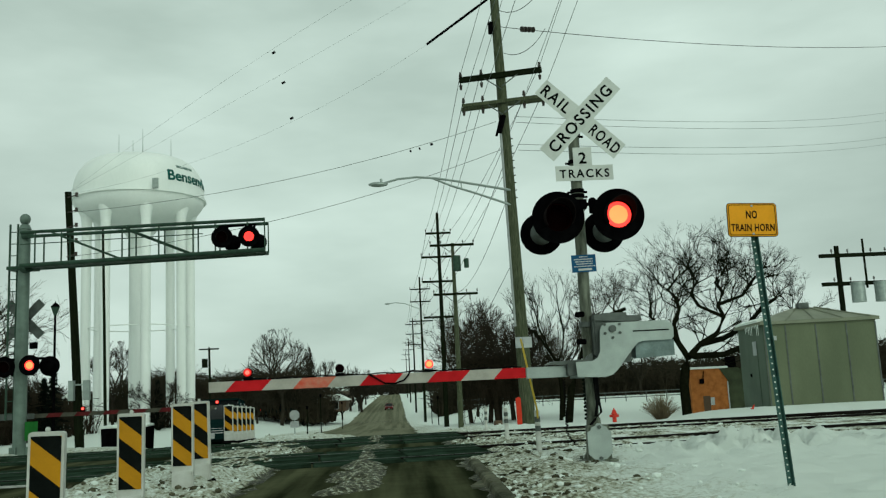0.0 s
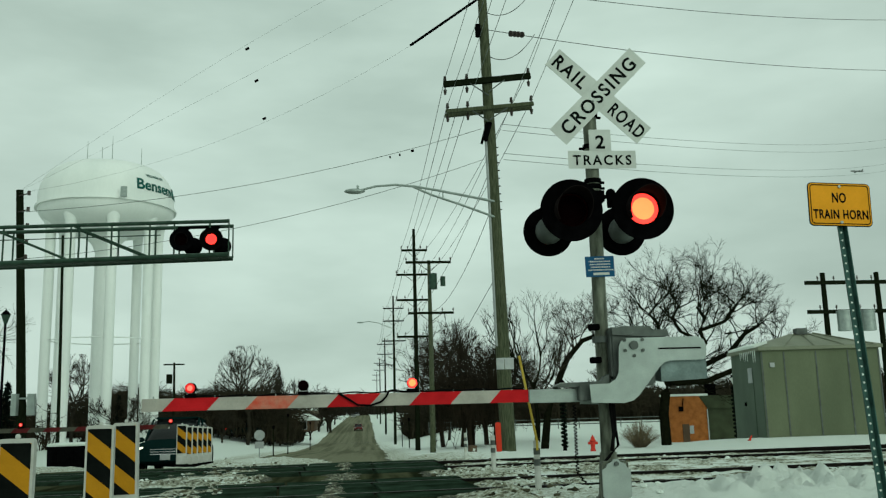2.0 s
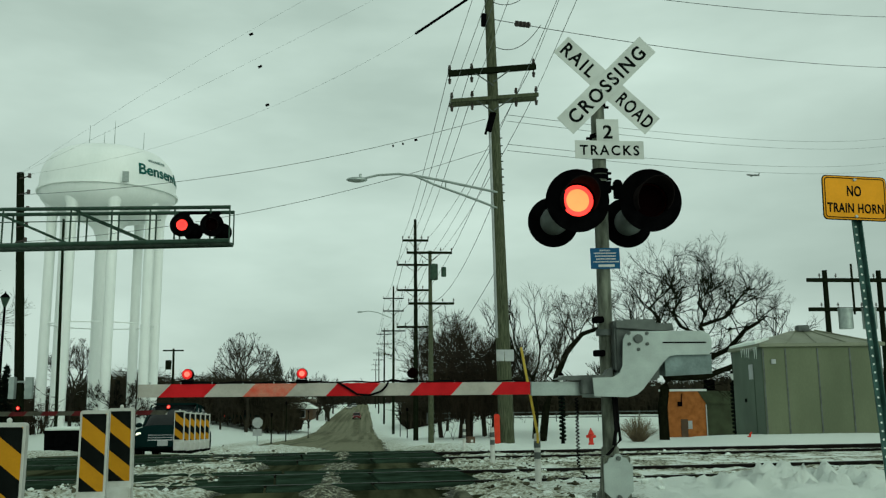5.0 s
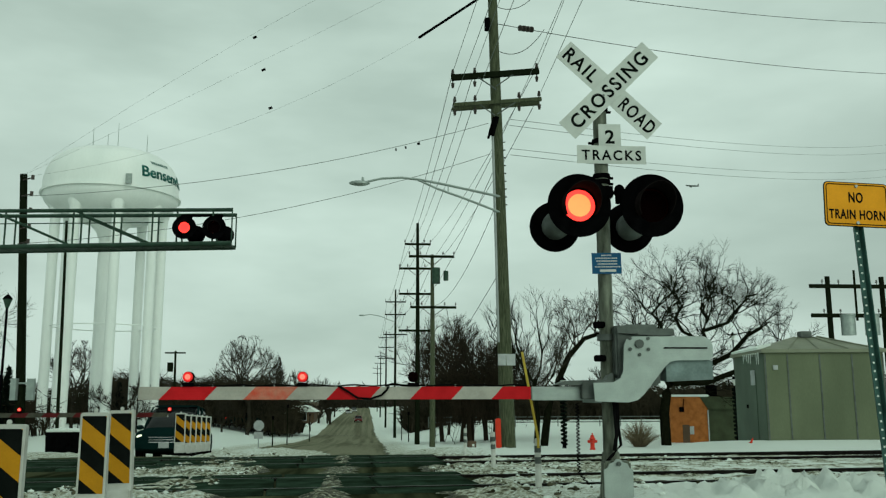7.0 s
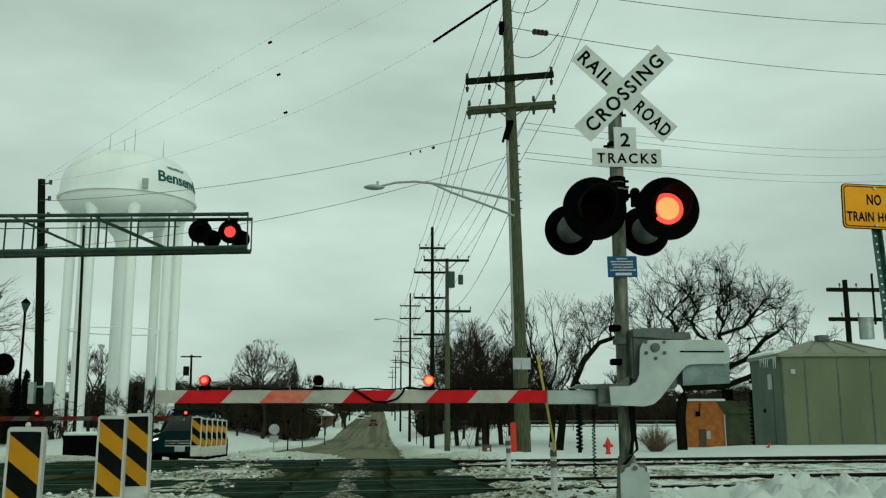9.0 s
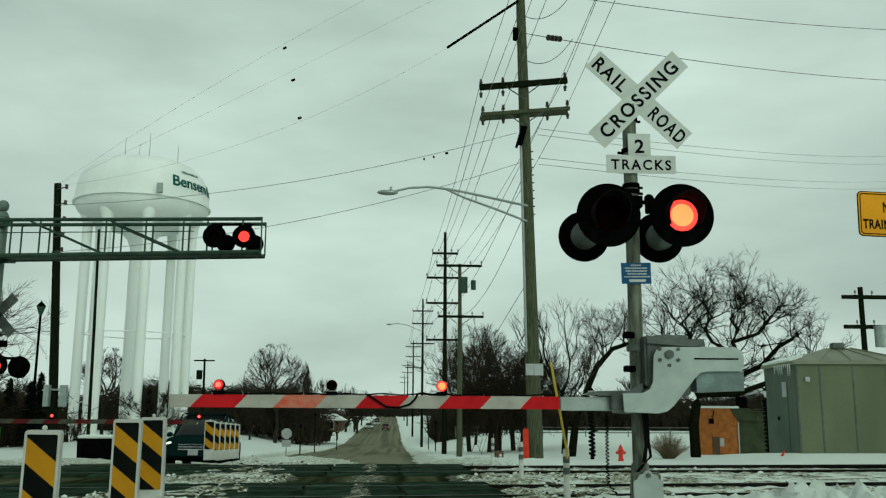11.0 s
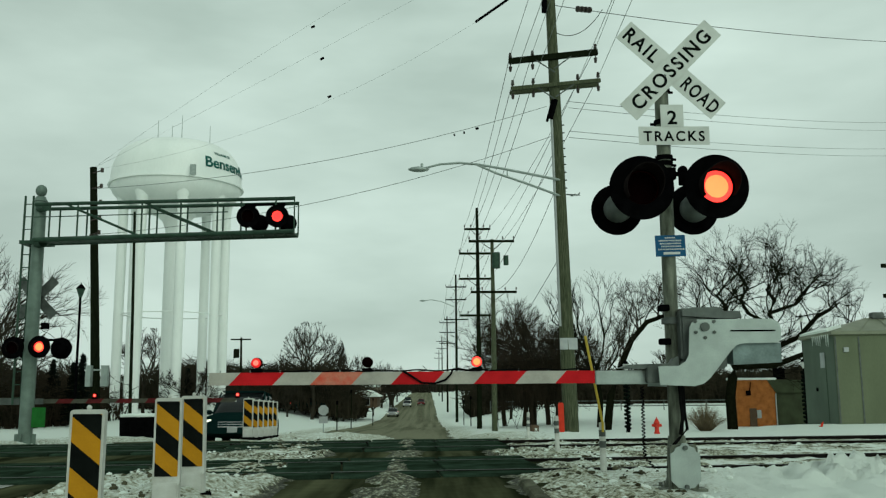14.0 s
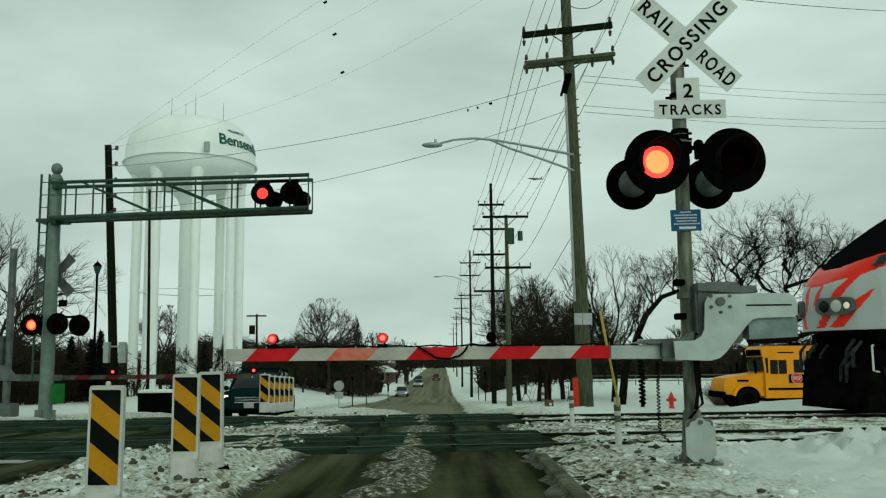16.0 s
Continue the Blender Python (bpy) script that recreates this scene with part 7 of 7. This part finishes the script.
for x, y, r in ((-13.4, 118, 85), (-21.5, 121, 78)):
    copy_thing(PARKED, pose(x, y, base(y), 0, 0, r))


def make_bus():
    """A school bus that faces -x, its nose at x = 0."""
    b = thing("school_bus", "yellow school bus with black trim and a red stop sign", "bus")
    bm = B()
    pts = [(1.98, 0.55), (1.98, 1.72), (1.92, 2.45), (1.86, 2.86), (2.0, 3.02), (10.6, 3.02), (10.75, 2.85), (10.75, 0.55)]
    prism(bm, pts, (-1.2, 1.2))
    part("body", bm, BUS_YELLOW, b, bevel=0.07)
    bm = B()
    prism(bm, [(0.05, 0.75), (0.02, 1.2), (0.16, 1.5), (0.8, 1.62), (2.05, 1.76), (2.05, 0.62)], (-1.05, 1.05))
    hd = part("hood", bm, BUS_YELLOW, b, bevel=0.09)
    bm = B()
    box(bm, (0.0, 0, 0.72), (0.22, 2.25, 0.30))
    part("bumper", bm, BLACK, b, bevel=0.03)
    for s in (-1, 1):
        bm = B()
        arc = [radians(8 + 164 * i / 16) for i in range(17)]
        prism(bm, [(1.15 + 0.74 * math.cos(a), 0.60 + 0.66 * math.sin(a)) for a in arc] + [(1.15 + 0.60 * math.cos(a), 0.58 + 0.54 * math.sin(a)) for a in arc[::-1]], (s * 0.86, s * 1.14))
        part("fender", bm, BUS_YELLOW, hd)
        bm = B()
        rod(bm, (1.15, s * 0.7, 0.58), (1.15, s * 1.085, 0.58), 0.57, seg=24)
        part("wheel_arch", bm, BLACK, hd)
        wheel(b, (1.15, s * 1.0, 0.5), 0.5, 0.3, "y", BLACK)
        wheel(b, (8.0, s * 1.0, 0.5), 0.5, 0.3, "y", BLACK)
        bm = B()
        ball(bm, (0.12, s * 0.82, 1.12), 0.13, (0.7, 1, 1))
        part("headlamp", bm, LAMP_GLASS, b, smooth=True)
        bm = B()
        box(bm, (0.95, s * 1.06, 1.38), (0.55, 0.02, 0.10))
        part("hood_vent", bm, BLACK, b, bevel=0.008)
        # windows
        bm = B()
        prism(bm, [(2.05, 1.74), (2.0, 2.46), (2.14, 2.46), (2.14, 1.74)], (s * 1.2, s * 1.215))
        part("quarter_window", bm, GLASS_DARK, b)
        for x0, x1 in ((2.24, 2.60), (2.64, 3.02)):
            bm = B()
            box(bm, ((x0 + x1) / 2, s * 1.206, 2.02), (x1 - x0, 0.02, 0.66))
            part("driver_window", bm, GLASS_DARK, b)
        for k in range(8):
            x = 3.36 + 0.80 * k
            bm = B()
            box(bm, (x + 0.36, s * 1.206, 2.05), (0.72, 0.02, 0.62))
            wd = part("side_window", bm, GLASS_DARK, b)
            bm = B()
            box(bm, (x + 0.36, s * 1.218, 2.10), (0.72, 0.012, 0.03))
            part("sash", bm, BLACK, wd)
        for z, h, x0 in ((1.62, 0.05, 3.2), (1.30, 0.05, 3.2), (0.98, 0.11, 2.1)):
            bm = B()
            box(bm, ((x0 + 10.7) / 2, s * 1.207, z), (10.7 - x0, 0.02, h))
            part("rub_rail", bm, BLACK, b)
        bm = B()
        tube(bm, [(1.95, s * 1.15, 2.5), (1.5, s * 1.35, 2.35), (1.45, s * 1.38, 1.7)], 0.02, 6)
        box(bm, (1.48, s * 1.38, 2.0), (0.06, 0.22, 0.5))
        part("mirror", bm, BLACK, b)
    bm = B()
    prism(bm, [(1.955, 1.80), (1.985, 1.80), (1.90, 2.50), (1.87, 2.50)], (-1.08, 1.08))
    part("windscreen", bm, GLASS_DARK, b)
    bm = B()
    prism(bm, [(1.83, 2.56), (1.88, 2.56), (1.88, 2.86), (1.84, 2.86)], (-1.0, 1.0))
    part("warning_light_panel", bm, BLACK, b)
    # stop sign on the driver's side
    bm = B()
    pts = [(0.27 * math.cos(radians(22.5 + 45 * i)), 0.27 * math.sin(radians(22.5 + 45 * i))) for i in range(8)]
    prism(bm, pts, (-0.01, 0.01))
    st = part("stop_sign", bm, SIGN_WHITE, b, "red octagonal stop sign")
    st.location = (3.45, -1.26, 1.48)
    bm = B()
    prism(bm, [(p[0] * 0.92, p[1] * 0.92) for p in pts], (-0.014, -0.010))
    part("sign_face", bm, HYDRANT_RED, st)
    word(st, "STOP", 0.38, 0.15, pose(0, -0.0145, 0), SIGN_WHITE)
    bm = B()
    box(bm, (3.45, -1.225, 1.46), (0.7, 0.03, 0.40))
    part("sign_bracket", bm, BLACK, b)
    bm = B()
    box(bm, (3.0, -1.207, 2.70), (0.75, 0.012, 0.06))
    part("lettering_bar", bm, BLACK, b)
    bm = B()
    box(bm, (6.0, 0, 0.55), (8.0, 1.9, 0.3))
    part("chassis", bm, UNDER, b)
    return b


BUS = make_bus()


def make_train():
    """A locomotive that faces -x, its nose tip at x = 0, rails at z = 0."""
    t = thing("locomotive", "white, red and black streamlined commuter locomotive with headlamps on", "locomotive")
    prof = [(0.0, 2.0, 0.15), (0.05, 2.2, 0.40), (0.15, 2.38, 0.65), (0.35, 2.58, 0.90), (0.7, 2.84, 1.15), (1.2, 3.20, 1.35), (1.6, 3.47, 1.43), (2.0, 3.72, 1.48), (2.8, 4.16, 1.49), (3.5, 4.5, 1.5), (4.5, 4.6, 1.5), (18.0, 4.6, 1.5)]
    xs = spaced([(0, 0.12, 0.015), (0.12, 1.3, 0.02), (1.3, 2.5, 0.05), (2.5, 4.5, 0.1), (4.5, 18, 1.5)])
    rows = 150
    bm = B()
    grid = []
    for x in xs:
        zt = float(np.interp(x, [p[0] for p in prof], [p[1] for p in prof]))
        hw = float(np.interp(x, [p[0] for p in prof], [p[2] for p in prof]))
        ring = []
        for k in range(rows + 1):
            u = 2 * k / rows  # from one sill over the roof to the other
            a = math.pi / 2 * (u ** 2.3 if u <= 1 else 2 - (2 - u) ** 2.3)
            c, s_ = math.cos(a), math.sin(a)
            ring.append(bm.verts.new((x, -hw * math.copysign(abs(c) ** 0.36, c), 1.5 + (zt - 1.5) * abs(s_) ** 0.42)))
        grid.append(ring)
    # livery: w runs back from the nose's middle round to the side
    BLACK_FROM = ((0, 2.42), (0.38, 2.55), (0.6, 2.66), (0.97, 2.70), (1.57, 2.80), (1.91, 2.86), (4, 3.15), (20, 3.2))
    RED_FROM = ((0, 2.30), (0.35, 2.34), (0.92, 2.41), (1.34, 2.45), (1.67, 2.54), (1.93, 2.61), (4, 2.9), (20, 2.9))
    STRIPES = (((1.55, 0.03, 0.07), (2.0, 0.16, 0.07), (2.4, 0.36, 0.07)), ((1.55, 0.30, 0.13), (2.0, 0.66, 0.15), (2.25, 0.92, 0.14), (2.45, 1.25, 0.12)), ((1.55, 0.72, 0.19), (1.8, 1.05, 0.17), (2.05, 1.42, 0.12), (2.22, 1.68, 0.02)))

    def paint(w, z):
        if z > np.interp(w, [p[0] for p in BLACK_FROM], [p[1] for p in BLACK_FROM]):
            return 2
        if z > np.interp(w, [p[0] for p in RED_FROM], [p[1] for p in RED_FROM]):
            return 1
        for st in STRIPES:
            zs = [p[0] for p in st]
            if zs[0] <= z <= zs[-1] and abs(w - np.interp(z, zs, [p[1] for p in st])) < np.interp(z, zs, [p[2] for p in st]):
                return 1
        return 0

    for a, b in zip(grid, grid[1:]):
        for k in range(rows):
            f = bm.faces.new((a[k], b[k], b[k + 1], a[k + 1]))
            c = f.calc_center_median()
            f.material_index = paint(c.x + abs(c.y), c.z)
    bm.faces.new(grid[0])
    bm.faces.new(grid[-1][::-1])
    part("car_body", bm, [TRAIN_WHITE, TRAIN_RED, TRAIN_BLACK], t, smooth=True)
    for s in (-1, 1):
        m = Matrix.Translation((0.13, s * 0.61, 1.93)) @ pose(0, 0, 0, 0, 0, -65 if s < 0 else -115)
        bm = B()
        prism(bm, rounded(0.74, 0.31, 0.13, 7), (-0.06, 0.08))
        hl = part("headlamp_housing", bm, GALV_DARK, t, "dark glazed headlamp housing", bevel=0.012)
        hl.matrix_basis = m
        for u, mt, nm in ((-0.19, GLASS_DARK, "dark_lens"), (0.06, LAMP_GLASS, "reflector"), (0.27, HEADLAMP_DIM, "headlamp")):
            bm = B()
            ball(bm, (u if s < 0 else -u, -0.06, 0), 0.10 if u < 0.2 else 0.055, (1.1, 0.35, 1.1))
            part(nm, bm, mt, hl, smooth=True)
        bm = B()
        prism(bm, [(0.62, 2.62), (0.76, 2.80), (0.98, 2.84), (0.84, 2.64)], (s * 1.02, s * 1.10))
        part("cab_side_glass", bm, GLASS_DARK, t)
        bm = B()
        prism(bm, [(2.6, 3.25), (2.6, 3.85), (3.5, 3.95), (3.5, 3.25)], (s * 1.42, s * 1.475))
        part("cab_window", bm, GLASS_DARK, t)
        bm = B()
        tube(bm, [(0.50, s * 1.10, 1.22), (0.42, s * 1.20, 1.22), (0.42, s * 1.20, 0.78), (0.54, s * 1.16, 0.76)], 0.018, 6)
        part("grab_iron", bm, SIGN_WHITE, t)
        bm = B()
        for z in (0.35, 0.7, 1.05):
            box(bm, (1.35, s * 1.45, z), (0.45, 0.2, 0.04))
        part("step", bm, UNDER, t)
        bm = B()
        box(bm, (9.4, s * 1.46, 1.46), (16.0, 0.1, 0.07))
        part("sill_line", bm, TRAIN_WHITE, t)
    bm = B()
    box(bm, (9.2, 0, 1.30), (17.0, 2.8, 0.42))
    part("underframe", bm, UNDER, t, bevel=0.04)
    bm = B()  # snow plough
    prism(bm, [(0.30, 0.08), (0.85, 0.08), (1.05, 1.15), (0.45, 1.15), (0.36, 0.6)], (-1.15, 1.15))
    part("pilot_plough", bm, UNDER, t, bevel=0.03)
    bm = B()
    box(bm, (0.12, 0, 0.85), (0.5, 0.35, 0.3))
    part("coupler", bm, UNDER, t, bevel=0.03)
    hose = mat("worn_grey_hose", (0.05, 0.05, 0.05), 0.6, 0, 0.3, 10, 50, 0.1)
    for k in range(9):
        r = random.Random(k)
        p = Vector((0.45, r.uniform(-1.15, 1.15), r.uniform(1.0, 1.35)))
        bm = B()
        tube(bm, [p, p + Vector((-0.14, 0.05, -0.2)), p + Vector((-0.1, 0.15, -0.45)), p + Vector((0.1, 0.25, -0.35))], 0.032, 6)
        part("hose", bm, hose, t)
    for k in range(7):
        r = random.Random(40 + k)
        bm = B()
        box(bm, (0.75 + 0.25 * k, -1.18, r.uniform(0.5, 1.1)), (r.uniform(0.1, 0.25), 0.15, r.uniform(0.15, 0.5)), pose(0, 0, 0, 0, r.uniform(-25, 25), 0))
        part("underframe_box", bm, hose, t, bevel=0.015)
    for cx in (3.2, 14.0):
        bm = B()
        box(bm, (cx, 0, 0.62), (3.9, 2.4, 0.42))
        for s in (-1, 1):
            box(bm, (cx, s * 1.12, 0.68), (3.4, 0.18, 0.35))
            for k in (-0.75, 0.75):
                rod(bm, (cx + k, s * 1.2, 0.45), (cx + k, s * 1.2, 0.85), 0.13, seg=10)
        part("bogie_frame", bm, UNDER, t, bevel=0.03)
        for dx in (-1.3, 1.3):
            for s in (-1, 1):
                bm = B()
                lathe(bm, [(0.001, -0.06), (0.46, -0.06), (0.51, -0.02), (0.51, 0.06), (0.001, 0.06)], 28, "y")
                part("wheel", bm, UNDER, t, smooth=True).location = (cx + dx, s * 0.76, 0.51)
    bm = B()
    box(bm, (8.6, 0, 0.75), (5.2, 2.5, 0.8))
    part("fuel_tank", bm, UNDER, t, bevel=0.08)
    return t


TRAIN = make_train()


def make_plane():
    """A distant airliner that flies towards -x."""
    p = thing("airliner", "distant small airliner under the clouds", "aeroplane")
    bm = B()
    lathe(bm, [(0.05, 0), (1.2, 1.5), (2.0, 5), (2.0, 28), (1.3, 34), (0.3, 39)], 14, "x")
    part("fuselage", bm, GALV_DARK, p, smooth=True)
    for s in (-1, 1):
        bm = B()
        prism(bm, [(13, s * 1.5), (19, s * 1.5), (25, s * 17.5), (23, s * 17.5)], (-0.9, -0.5), "z")
        part("wing", bm, GALV_DARK, p)
        bm = B()
        prism(bm, [(34, s * 0.6), (37.5, s * 0.6), (39.5, s * 6), (38, s * 6)], (0.4, 0.7), "z")
        part("tailplane", bm, GALV_DARK, p)
        bm = B()
        rod(bm, (14, s * 6, -1.9), (18.5, s * 6, -1.9), 1.1, seg=12)
        part("engine", bm, GALV_DARK, p, smooth=True)
    bm = B()
    prism(bm, [(32, 1.5), (37, 1.5), (40, 8), (38, 8)], (-0.25, 0.25))
    part("fin", bm, GALV_DARK, p)
    return p


PLANE = make_plane()


# ---- what moves ----
SWITCHES = (0.25, 0.85, 1.35, 1.93, 2.43, 3.10, 3.60, 4.15, 4.70, 5.24, 5.76, 6.34, 6.87, 7.43, 7.94, 8.58, 9.08, 9.64, 10.18, 10.74, 11.3, 11.86, 12.38, 12.92, 13.42, 13.93, 14.58, 15.12, 15.68)
ARM_SWITCHES = tuple({3.10: 2.96, 4.15: 4.08, 7.94: 7.88, 8.58: 8.45, 14.58: 14.45}.get(s, s) for s in SWITCHES)
ONE = 1 / 30


def blink_rows(m, first, switches):
    """Half a turn at each switch; the second pair is bright at the start."""
    ang = 180 if first else 0
    rows = [(0, m @ pose(0, 0, 0, 0, 0, ang))]
    for s in switches:
        s = round(s / ONE) * ONE
        for k in range(4):
            rows.append((s + (k - 2) * ONE, m @ pose(0, 0, 0, 0, 0, ang + 60 * k)))
        ang += 180
    rows.append((16.0, m @ pose(0, 0, 0, 0, 0, ang)))
    return rows


def drive(ob, keys, x, turn=0):
    walk(ob, [(t, pose(x, y, base(y + 2) + dip(y + 2), 0, 0, turn)) for t, y in keys])


def motions():
    for lens, which, m in FLASHERS:
        on_arm = lens.parent.name.startswith("arm_lamp")
        walk(lens, blink_rows(m, which == 0, ARM_SWITCHES if on_arm else SWITCHES))
    # the train comes in along the far track
    rows = []
    for t in (0, 4, 8, 12, 15, 16):
        x = 7.03 + 15.5 * (16 - t)
        rows.append((t, pose(x, 15.8 + TRACK_SLOPE * x, 0.25, 0, 0, math.degrees(math.atan(TRACK_SLOPE)))))
    walk(TRAIN, rows)
    # the bus crosses behind the hut
    rows = []
    for t, x in ((0, 70), (6, 48), (12, 26.0), (14, 18.8), (15, 15.2), (15.5, 13.45), (16, 11.75)):
        rows.append((t, pose(0.18 + (x - 0.18) * 1.125 + 0.25, 44, -1.17)))
    walk(BUS, rows)
    drive(LEAD, ((0, 400), (4, 330), (8, 270), (11, 215), (12, 197), (13, 172), (14, 150), (15, 138), (16, 130)), -6.3)
    drive(SECOND, ((0, 440), (4, 370), (8, 305), (11, 250), (13, 215), (14.5, 190), (16, 172)), -5.2)
    drive(THIRD, ((0, 470), (4, 400), (8, 335), (11, 285), (13, 250), (16, 195)), -5.9)
    drive(RECEDING, ((0, 190), (4, 195), (8, 200), (11, 205), (16, 212)), -2.2)
    rows = []
    for t, x, z in ((0, 1640, 652), (1.5, 1474, 646), (3.5, 1253, 634), (7, 908, 604), (13.5, 428, 527), (16, 250, 497)):
        rows.append((t, pose(x - 20, 2400, z, 0, 3.5, 0)))
    walk(PLANE, rows)


motions()
